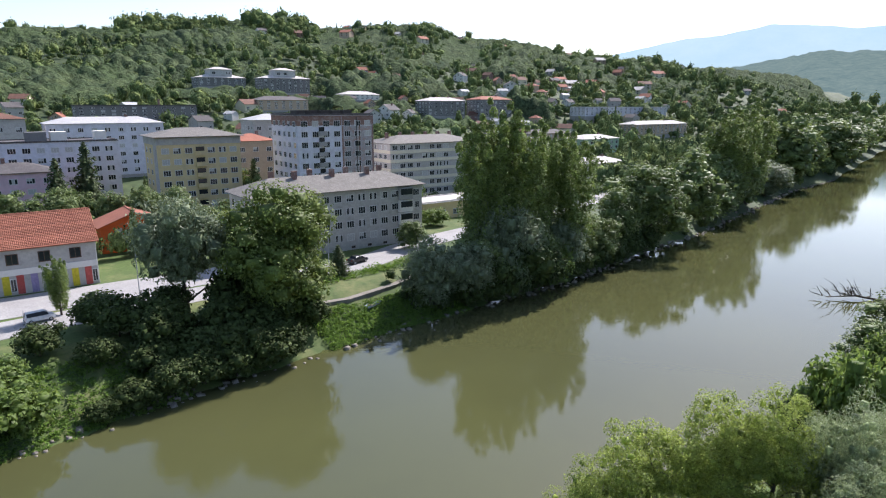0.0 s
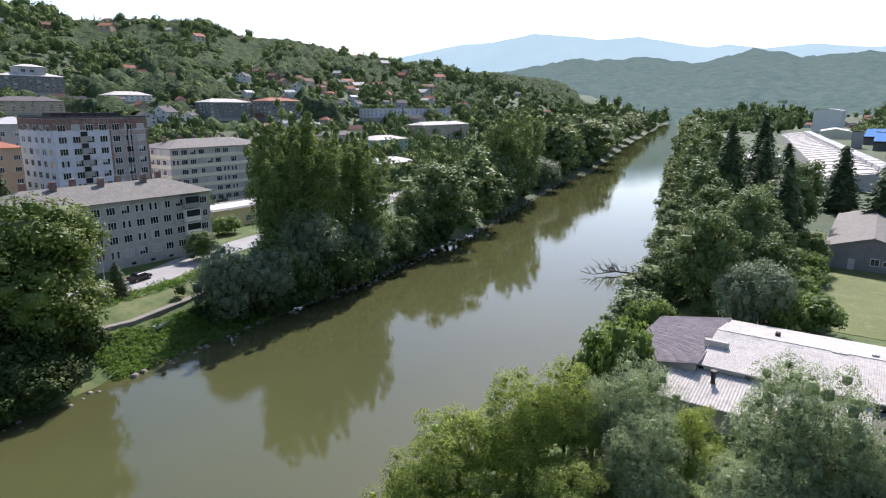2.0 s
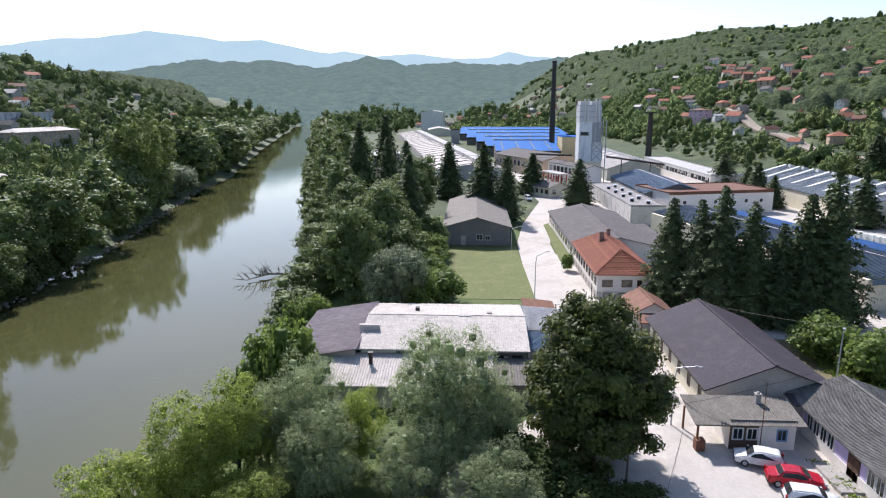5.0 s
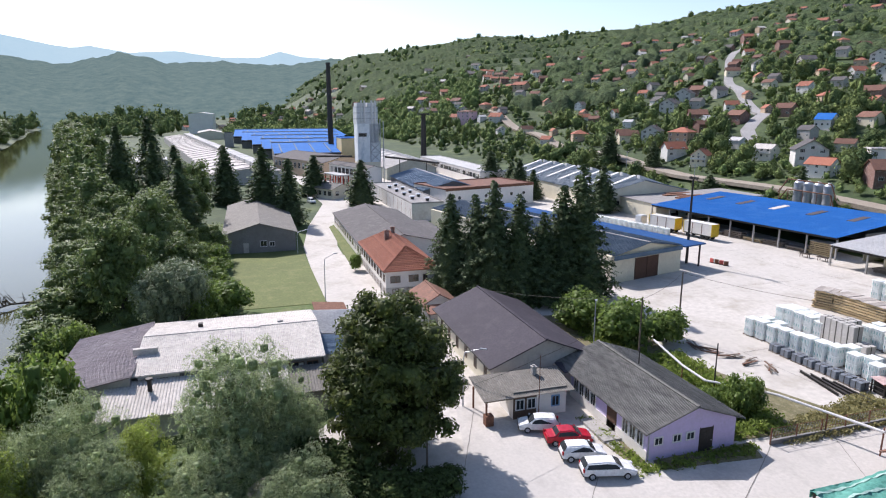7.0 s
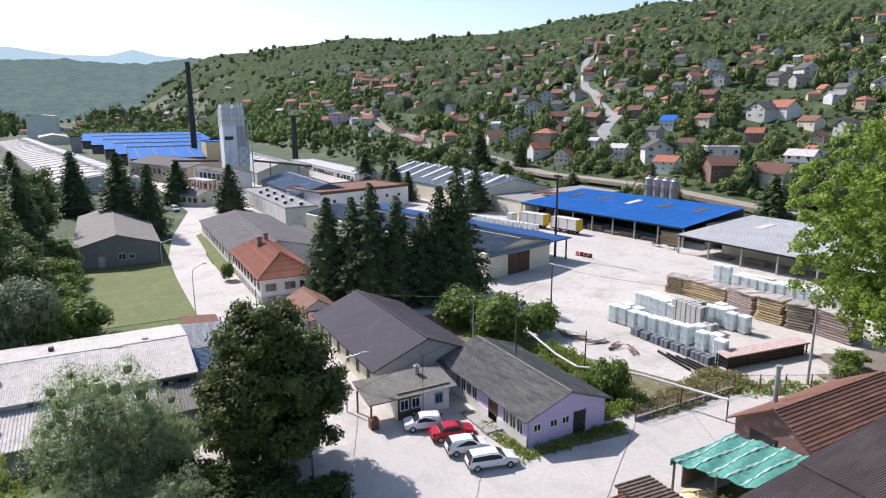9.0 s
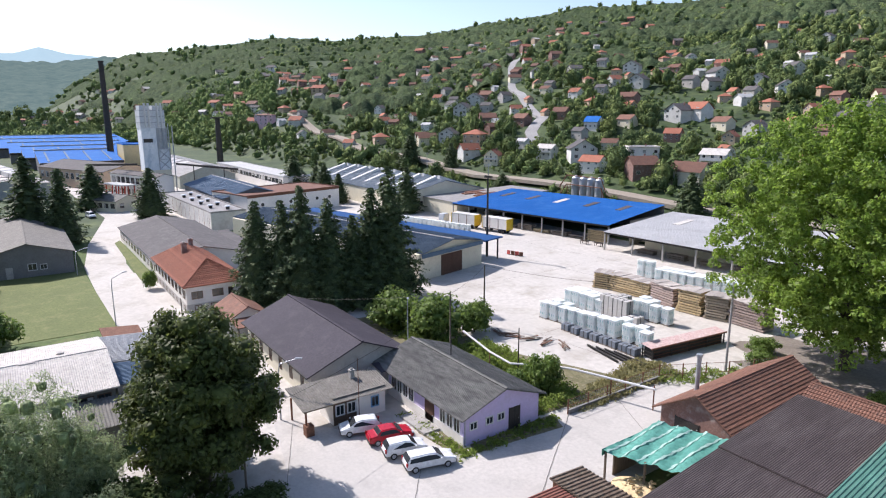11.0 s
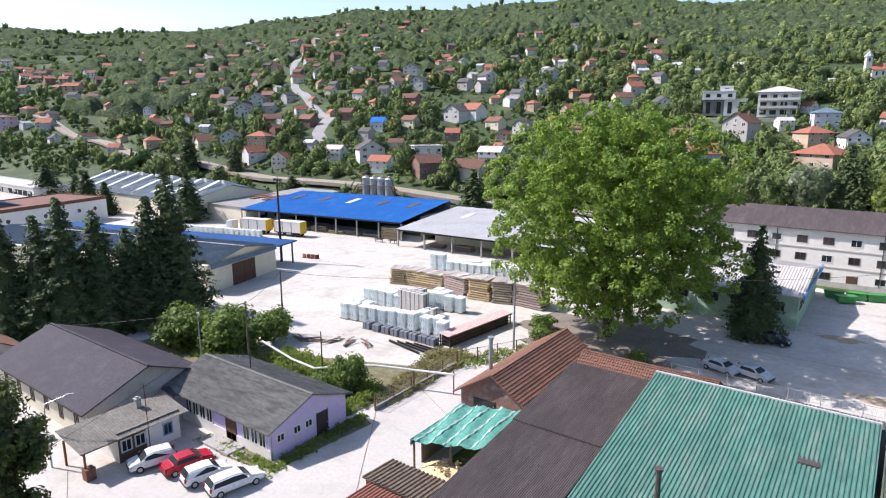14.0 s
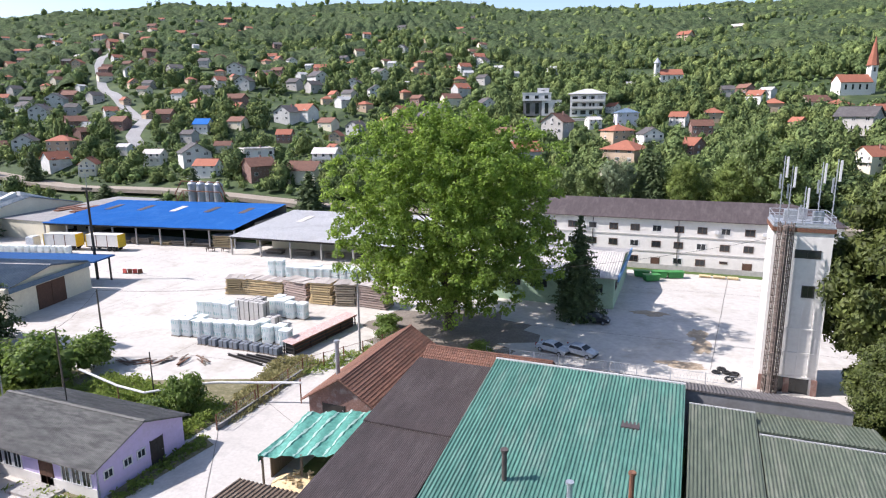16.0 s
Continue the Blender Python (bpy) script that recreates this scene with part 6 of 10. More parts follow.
window_row(grn, "-x", hx, hy, -8, 8, 5, 2.6, 2.6, 1.3, METAL_DARK)
window_row(grn, "+y", hx, hy, -hx + 3, hx - 3, 8, 2.6, 2.6, 1.3, METAL_DARK)

off, hx, hy = building("office_building", "long pale three-storey office with a dark plum roof", -26, -140, 32, -125.3, 9.8, 12.6, WALL_WHITE, ROOF_PLUM, over=0.6, style="hip")
for k in range(3):
    for j in range(14):
        u = -hx + 2.6 + j * 4.05
        if (k, j) in ((0, 3), (0, 7), (0, 11)):
            door(off, "+y", hx, hy, -u, 1.5, 2.3)
        elif k == 0 and j % 3 == 1:
            window(off, "+y", hx, hy, -u, 1.9, 1.4, 0.5, FRAME_BROWN)
        else:
            window(off, "+y", hx, hy, -u, 1.2 + 3.1 * k, 1.7, 1.3, FRAME_WHITE if (j + k) % 3 == 0 else FRAME_BROWN)
        if k == 2 and j in (2, 4, 10):
            part("air_conditioner", boxes((u + 1.15, hy + 0.003, 7.6, u + 1.95, hy + 0.35, 8.2)), FRAME_WHITE, off)
for z in (3.4, 6.5):
    part("string_course", boxes((-hx - 0.05, hy + 0.003, z, hx + 0.05, hy + 0.1, z + 0.22)), WALL_GREY, off)
part("plinth", boxes((-hx, hy + 0.003, 0, hx, hy + 0.08, 1.0)), WALL_GREY, off)
for x in (-18, -2, 14):
    part("downpipe", boxes((x, hy + 0.003, 0.9, x + 0.12, hy + 0.16, 9.7)), METAL_DARK, off)

# the mast tower
CAGE = mat("brown_weathered_steel", (0.20, 0.155, 0.13), (0.14, 0.11, 0.095), 1.0, 6.0, rough=0.7, stain=(0.27, 0.24, 0.22), amount=0.5)
tow, hx, hy = building("tower", "tall white concrete tower with a caged ladder and antennas", -14.2, -77.6, -8.7, -72.4, 18.2, 18.4, WALL_WHITE, METAL_GALV, style="flat", over=0.12)
part("red_edge", boxes((-hx - 0.16, -hy - 0.16, 17.75, hx + 0.16, hy + 0.16, 18.15)), METAL_RUST, tow)
window(tow, "+y", hx, hy, 0.6, 15.0, 2.4, 0.9, METAL_DARK)
window(tow, "+y", hx, hy, 1.0, 10.8, 1.2, 1.3, METAL_DARK)
for z in (1.8, 4.5, 7.2):
    part("panel_rail", boxes((-hx + 0.5, hy + 0.003, z, hx - 1.6, hy + 0.12, z + 0.2)), WALL_WHITE, tow)
for x in (-1.9, -0.8, 0.3):
    part("panel_rib", boxes((x, hy + 0.003, 2.0, x + 0.12, hy + 0.1, 9.6)), WALL_WHITE, tow)
bm = bmesh.new()
for z in np.arange(0.4, 18.6, 0.75):
    n = 10
    ring = [Vector((1.75 + 0.75 * math.cos(6.283 * k / n), hy + 0.85 + 0.75 * math.sin(6.283 * k / n), z)) for k in range(n)]
    for k in range(n):
        tube(bm, ring[k], ring[(k + 1) % n], 0.055, 0.055, 4)
for k in range(8):
    a = 6.283 * k / 8
    tube(bm, (1.75 + 0.75 * math.cos(a), hy + 0.85 + 0.75 * math.sin(a), 0), (1.75 + 0.75 * math.cos(a), hy + 0.85 + 0.75 * math.sin(a), 18.8), 0.055, 0.055, 4)
part("ladder_cage", bm, CAGE, tow)
# dark panel put on the wall for the shade inside the open base
part("base_opening", boxes((-hx + 0.7, hy + 0.003, 0.05, hx - 0.5, hy + 0.06, 1.75)), GLASS_DARK, tow)
for x in (-hx - 0.1, -0.2, hx - 0.5):
    part("brick_pillar", boxes((x, hy + 0.003, 0, x + 0.55, hy + 0.25, 1.8)), BRICK, tow)
bm = bmesh.new()
tube(bm, (1.75, hy + 0.85, 0), (1.75, hy + 0.85, 18.5), 0.32, 0.32, 10)
part("cable_duct", bm, CAGE, tow)
bm = bmesh.new()
for z in (19.4, 18.9):
    for a, b in (((-hx, -hy), (hx, -hy)), ((hx, -hy), (hx, hy)), ((hx, hy), (-hx, hy)), ((-hx, hy), (-hx, -hy))):
        tube(bm, (*a, z), (*b, z), 0.035, 0.035, 4)
for x, y in ((-hx, -hy), (hx, -hy), (hx, hy), (-hx, hy), (0, hy), (0, -hy)):
    tube(bm, (x, y, 18.2), (x, y, 19.45), 0.035, 0.035, 4)
part("roof_railing", bm, METAL_GALV, tow)
for mx, my, mh in ((hx - 0.4, hy - 0.3, 25.5), (hx - 1.2, hy - 0.4, 24.5), (-hx + 0.3, hy - 0.6, 25.2), (-hx + 0.9, -hy + 0.6, 24.6), (0.2, hy - 0.2, 22.4)):
    bm = bmesh.new()
    tube(bm, (mx, my, 18.3), (mx, my, mh), 0.06, 0.05, 6)
    for k in range(int((mh - 19) / 0.8)):
        tube(bm, (mx - 0.18, my, 19 + k * 0.8), (mx + 0.18, my, 19.4 + k * 0.8), 0.025, 0.025, 4)
    mast = part("antenna_mast", bm, METAL_GALV, tow)
    part("panel_antenna", boxes((mx - 0.36, my + 0.1, mh - 2.2, mx - 0.16, my + 0.25, mh - 0.1)), FRAME_WHITE, mast)
    part("panel_antenna", boxes((mx + 0.14, my - 0.3, mh - 3.4, mx + 0.3, my - 0.15, mh - 1.9)), METAL_GALV, mast)
for x, y, z, s in ((-1.8, 1.2, 18.6, 1.0), (0.6, 0.8, 18.6, 1.2), (-0.6, -1.0, 18.6, 0.8)):
    part("equipment_cabinet", boxes((x, y, z, x + s, y + 0.7, z + 1.2)), METAL_GALV, tow)

# near roofs
tile, hx, hy = building("house", "red-brown house with an old brown tiled roof", 25.8, -64, 33.4, -48.4, 2.8, 5.2, BRICK, TILE_BROWN, axis="y", over=0.6, ribs=-1)
door(tile, "+y", hx, hy, -1.0, 2.4, 1.5, METAL_DARK, z=0.9)
bm = bmesh.new()
tube(bm, (3.0, 3.5, 2.5), (3.0, 3.5, 7.0), 0.22, 0.22, 8)
tube(bm, (3.0, 3.5, 7.0), (3.0, 3.5, 7.25), 0.32, 0.32, 8)
part("flue", bm, METAL_GALV, tile)
building("house_wing", "wing with an old brown tiled roof", 12, -63.5, 25.1, -56.6, 2.8, 4.9, BRICK, TILE_BROWN, over=0.4, ribs=-1)
brn, hx, hy = building("workshop", "workshop under dark brown corrugated sheets", 16.6, -55.3, 24.4, -43.5, 5.3, 4.2, WALL_GREY, ROOF_PLUM, over=0.15, style="mono", ribs=0.16)
brn2, hx, hy = building("workshop", "workshop under dark brown corrugated sheets", 16.6, -43.2, 24.4, -31, 4.0, 2.9, WALL_GREY, ROOF_PLUM, over=0.15, style="mono", ribs=0.16)
gr, hx, hy = building("workshop", "workshop under a green corrugated roof", -0.9, -55.6, 16.2, -32, 6.2, 2.6, WALL_GREY, ROOF_GREEN, over=0.15, style="mono", ribs=0.3)
part("roof_hatch", boxes((-5.4, -5.4, 5.0, -4.0, -4.2, 5.36)), ROOF_PLUM, gr)
for x, y, z0, z1, r, m in ((3.3, 4.2, 3.4, 6.2, 0.2, ROOF_PLUM), (-1.6, 5.2, 3.0, 5.3, 0.2, METAL_GALV), (-5.6, 5.2, 3.0, 6.9, 0.17, METAL_RUST)):
    bm = bmesh.new()
    tube(bm, (x, y, z0), (x, y, z1), r, r, 10)
    tube(bm, (x, y, z1), (x, y, z1 + 0.18), r * 1.5, r * 1.5, 10)
    part("flue", bm, m, gr)
part("ridge_flashing", boxes((-hx - 0.15, -hy - 0.22, 6.3, hx + 0.15, -hy + 0.02, 6.5)), ROOF_LIGHTGREY, gr)
building("lean_to", "narrow dark corrugated lean-to behind the green roof", -14, -61.5, 11.5, -56.2, 4.0, 5.6, WALL_DARKGREY, ROOF_DARK, over=0.1, style="mono", ribs=0.3)
ol, hx, hy = building("workshop", "workshop under dull green corrugated sheets", -6.4, -53.5, -1.5, -32, 5.4, 2.4, WALL_GREY, ROOF_OLIVE, over=0.1, style="mono", ribs=0.26)
bm = bmesh.new()
tube(bm, (-0.2, 3.5, 3.4), (-0.2, 3.5, 5.4), 0.16, 0.16, 10)
part("flue", bm, METAL_GALV, ol)
part("edge_trim", boxes((-hx - 0.1, -hy - 0.2, 5.5, hx + 0.1, -hy - 0.1, 5.68)), ROOF_LIGHTGREY, ol)
ol2, hx, hy = building("workshop", "workshop under dull green corrugated sheets", -15.5, -50.5, -6.7, -32, 5.0, 2.4, WALL_GREY, ROOF_OLIVE, over=0.1, style="mono", ribs=0.26)
part("edge_trim", boxes((-hx - 0.1, -hy - 0.2, 5.1, hx + 0.1, -hy - 0.1, 5.28)), ROOF_LIGHTGREY, ol2)
building("lean_to", "dark sheet-roofed annex behind the dull green roof", -15.5, -56, -6.7, -51, 4.4, 5.2, WALL_DARKGREY, ROOF_OLIVE, over=0.1, style="mono", ribs=0.3)

CONTAINER = mat("rusted_red_paint", (0.30, 0.11, 0.08), (0.22, 0.09, 0.065), 0.8, 5.0, stain=(0.16, 0.1, 0.075), amount=0.6)
TARP_PALE = mat("faded_tarpaulin", (0.45, 0.62, 0.55), (0.34, 0.52, 0.45), 0.8, 4.0)
TARP = mat("green_tarpaulin", (0.15, 0.40, 0.32), (0.09, 0.29, 0.23), 0.6, 3.0, rough=0.5, bump=0.05)


def tarp_shed():
    b = thing("tarpaulin_shelter", "firewood shelter roofed with a striped green tarpaulin", "shelter", 28.0, -42.3)
    g = np.random.default_rng(3)
    n = 24
    v = [(-3.1 + 6.2 * i / n, -5.1 + 7.4 * j / n + 2.6 * i / n, 3.2 - 0.45 * (j / n) + 0.12 * math.sin(i * 0.87 + j * 0.27) + 0.06 * math.sin(i * 2.1 - j * 1.7) + g.uniform(-0.015, 0.015)) for i in range(n + 1) for j in range(n + 1)]
    f = [(i * (n + 1) + j, (i + 1) * (n + 1) + j, (i + 1) * (n + 1) + j + 1, i * (n + 1) + j + 1) for i in range(n) for j in range(n)]
    me = mesh_np("tarpaulin", v, f)
    me.materials.append(TARP)
    link_mesh("tarpaulin", me, TARP, b)
    for k in range(6):
        x = -2.9 + k * 1.1
        i0 = (x + 3.1) / 6.2 * n
        v = [(x + d * (1 + 0.3 * math.sin(j * 0.9 + k)), -5.1 + 7.4 * j / n + 2.6 * i0 / n, 3.245 - 0.45 * j / n + 0.12 * math.sin((i0 + d / 6.2 * n) * 0.87 + j * 0.27) + 0.06 * math.sin((i0 + d / 6.2 * n) * 2.1 - j * 1.7)) for j in range(n + 1) for d in (0, 0.17)]
        me = mesh_np("white_strip", v, [(2 * j, 2 * j + 1, 2 * j + 3, 2 * j + 2) for j in range(n)])
        me.materials.append(TARP_PALE)
        link_mesh("pale_strip", me, TARP_PALE, b)
    for x, y in ((-2.9, -4.6), (2.9, -2.3), (-2.9, 2.0), (2.9, 4.6), (0, 3.3)):
        part("post", boxes((x - 0.07, y - 0.07, 0, x + 0.07, y + 0.07, 2.72)), WOOD_POLE, b)
    # fence boards added up to the roof to block sun and darken the inside
    part("side_fence", boxes((3.0, -2.6, 0, 3.1, 3.4, 2.7)), WOOD_POLE, b)
    part("tarpaulin_skirt", boxes((-3.1, -5.0, 2.2, -3.06, 2.2, 3.0)), TARP, b)
    part("tarpaulin_skirt", boxes((3.12, -2.4, 2.3, 3.16, 4.8, 2.9)), TARP, b)
    p = thing("firewood_pile", "heap of split firewood and sawdust", "firewood", 28.2, -38.6)
    rnd = random.Random(4)
    for k in range(46):
        a = rnd.uniform(0, 3.14)
        bm = bmesh.new()
        tube(bm, (-0.3, 0, 0), (0.3, 0, 0), 0.09, 0.09, 6)
        o = part("log", bm, WOOD_NEW, p)
        z = 0.1 + rnd.uniform(0, 0.9)
        o.matrix_basis = pose(rnd.uniform(-1.6, 1.6) * (1.1 - z * 0.6), rnd.uniform(-1.0, 1.0), z, rnd.uniform(-30, 30), rnd.uniform(-40, 40), math.degrees(a))
    bm = bmesh.new()
    bmesh.ops.create_icosphere(bm, subdivisions=3, radius=1.0)
    for q in bm.verts:
        q.co = Vector((q.co.x * 2.4, q.co.y * 1.7, max(0, q.co.z) * 0.75 + 0.12 * noise.noise(q.co * 2.5)))
    part("sawdust", bm, WOOD_NEW, p)


tarp_shed()
rs = building("shed", "low shed with a rusty brush-covered roof", 25.2, -35.2, 31.2, -32, 1.8, 2.0, METAL_RUST, BRUSH, over=0.2, style="mono", ribs=0.4)
building("container", "rusty red container beside the shelter", 24.6, -31.6, 30.4, -28.6, 1.9, 2.0, CONTAINER, CONTAINER, over=0.05, style="mono", ribs=0.3)

# far factory
big, hx, hy = corner_building("factory_hall", "very long hall with pale roof sections", 275, -14, 9, 420, -30, 4.6, 6.6, WALL_GREY, ROOF_WHITE, over=0.3)
for k in range(26):
    x = -hx + 2 + k * 16.0
    for s in (-1, 1):
        bm = bmesh.new()
        slab(bm, [Vector((x, s * hy, 5.0)), Vector((x + 1.1, s * hy, 5.0)), Vector((x + 1.1, s * 0.4, 7.05)), Vector((x, s * 0.4, 7.05))][::s], 0.4)
        part("roof_joint", bm, WALL_DARKGREY, big)
    part("roof_lantern", boxes((x + 1.6, -9.0, 5.5, x + 15.0, -3.5, 8.0)), ROOF_LIGHTGREY, big)
b2, hx, hy = corner_building("factory_hall", "pale hall with a grey roof by the river", 338, 33, 14, 46, -22, 4.6, 7.4, WALL_GREY, ROOF_LIGHTGREY, over=0.3)
part("ridge_strip", boxes((-hx, -0.5, 7.45, hx, 0.5, 7.75)), FRAME_WHITE, b2)
b2, hx, hy = corner_building("factory_hall", "white-roofed hall at the end of the blue sheds", 720, 26, 4, 60, -26, 7.0, 9.5, WALL_CREAM, ROOF_WHITE, over=0.3)
for x0, x1, ya, yb in ((364, 412, -50, -13), (412.6, 470, -60, -8), (470.6, 540, -72, -2), (540.6, 622, -82, 6), (622.6, 715, -92, 14)):
    b3, hx, hy = building("factory_hall", "hall with a broad bright blue sheet roof", x0, ya, x1, yb, 10.2, 6.2, WALL_DARKGREY, ROOF_BLUE, axis="y", style="mono", over=0.2)
    part("gutter", boxes((-hx - 1.6, -hy, 5.6, -hx - 0.25, hy, 6.75)), METAL_DARK, b3)
    part("ridge_cap", boxes((hx - 1.0, -hy - 0.3, 10.2, hx + 0.3, hy + 0.3, 11.0)), ROOF_LIGHTGREY, b3)
    for q in range(4):
        y = -hy + (q + 0.5) * hy / 2
        bm = bmesh.new()
        slab(bm, [Vector((-hx * 0.8, y, 7.0)), Vector((hx * 0.75, y, 10.1)), Vector((hx * 0.75, y + 0.9, 10.1)), Vector((-hx * 0.8, y + 0.9, 7.0))], 0.4)
        part("roof_light", bm, ROOF_STEEL, b3)
b4, hx, hy = building("factory_hall", "wide hall with alternating grey and pale roof bays", 300, -86, 412, -60, 5.0, 7.4, WALL_CREAM, ROOF_MIDGREY, over=0.3)
for k in range(8):
    for q in (-1, 1):
        x = -hx + 3 + k * 14
        bm = bmesh.new()
        slab(bm, [Vector((x, q * (hy - 0.5), 5.35)), Vector((x + 7, q * (hy - 0.5), 5.35)), Vector((x + 7, q * 0.5, 7.7)), Vector((x, q * 0.5, 7.7))][::q], 0.15)
        part("roof_bay", bm, ROOF_LIGHTGREY, b4)
b5, hx, hy = building("factory_hall", "long white glazed building beside the railway", 237, -99, 330, -88, 5.6, 5.9, WALL_WHITE, ROOF_LIGHTGREY, style="flat", over=0.2)
window_row(b5, "+y", hx, hy, -hx + 3, hx - 3, 22, 2.9, 3.5, 1.8, METAL_DARK, far=True)
b6, hx, hy = building("factory_hall", "grey-green hall with a pale roof behind the silo tower", 271, -79.5, 299.6, -57, 5.0, 9.0, WALL_SAGE, ROOF_MIDGREY, over=0.3)
wk, hx, hy = corner_building("workshop", "white two-storey workshop with a dark roof below the silo tower", 236, -42, 19.4, 32, 6.2, 8.4, 9.3, WALL_WHITE, ROOF_DARK, over=0.4)
window_row(wk, "+y", hx, hy, -hx + 2.5, hx - 2.5, 9, 1.2, 2.0, 1.9, FRAME_BROWN, far=True)
window_row(wk, "+y", hx, hy, -hx + 2.5, hx - 2.5, 9, 5.2, 2.4, 2.2, FRAME_BROWN, far=True)
br, hx, hy = corner_building("factory_hall", "long beige hall with a dark roof and many windows", 279, -30.5, 22, 52, 22, 7.6, 10.2, WALL_TAN, ROOF_DARK, over=0.4)
window_row(br, "+y", hx, hy, -hx + 3, hx - 3, 12, 3.6, 2.4, 2.6, FRAME_WHITE, far=True)
window_row(br, "-x", hx, hy, -hy + 4, hy - 4, 4, 3.6, 2.4, 2.6, FRAME_WHITE, far=True)
gh, hx, hy = corner_building("gatehouse", "low cream gatehouse with dark windows and a grey roof", 216, -26.2, 33, 14, 8.5, 3.6, 5.0, WALL_CREAM, ROOF_SLATE, over=0.6)
window_row(gh, "+y", hx, hy, -hx + 1.6, hx - 1.6, 5, 1.2, 1.7, 1.5, FRAME_BROWN, far=True)
window_row(gh, "-x", hx, hy, -2.2, 2.2, 2, 1.2, 1.5, 1.5, FRAME_BROWN, far=True)
porch = thing("loading_porch", "pale flat canopy on red steel legs before the workshop", "canopy", 251, -32.2, 0, 19.4)
part("canopy_slab", boxes((-7, -2.4, 5.2, 7, 2.4, 5.6)), ROOF_LIGHTGREY, porch)
for x in (-6.5, -2.2, 2.2, 6.5):
    bm = bmesh.new()
    tube(bm, (x, 1.9, 0), (x - 0.9, 1.9, 5.2), 0.28, 0.28, 6)
    part("leg", bm, PAINT_RED, porch)
    bm = bmesh.new()
    tube(bm, (x, -1.9, 0), (x, -1.9, 5.2), 0.22, 0.22, 6)
    part("leg", bm, PAINT_RED, porch)
bridge = thing("pipe_bridge", "dark overhead pipe on posts between the halls", "pipe", 263, -44)
bm = bmesh.new()
for a, b in (((-3, 19, 0.5), (-3, 19, 12.0)), ((-3, 19, 12.0), (-4, 4, 11.6))):
    tube(bm, a, b, 0.4, 0.4, 7)
part("pipe", bm, METAL_DARK, bridge)
bm = bmesh.new()
tube(bm, (-7, -9, 11.4), (-12, -31, 8.6), 0.4, 0.4, 7)
part("pipe", bm, METAL_DARK, bridge)
for x, y, z in ((-8.4, -15, 10.3), (-10.8, -25.8, 9.0)):
    bm = bmesh.new()
    tube(bm, (x, y, 0), (x, y, z), 0.18, 0.18, 6)
    part("post", bm, METAL_DARK, bridge)
b7, hx, hy = building("mill_building", "tall grey mill building in the distance", 900, 45, 980, 75, 26, 28, WALL_WHITE, ROOF_LIGHTGREY, over=0.3)
building("factory_block", "blue and ochre painted plant building", 372, -64.5, 395, -51.5, 14, 14.3, WALL_YELLOW, ROOF_BLUE, style="flat", over=0.1)
building("plant_building", "grey tank house beside the blue halls", 562, 13, 570, 20, 12, 12.3, CONCRETE, ROOF_DARK, style="flat", over=0.1)


CLADDING = mat("grimy_white_cladding", (0.80, 0.82, 0.83), (0.70, 0.73, 0.75), 0.2, 1.5, stain=(0.36, 0.44, 0.50), amount=0.75, grain=0.9, squash=(1, 1, 0.6))


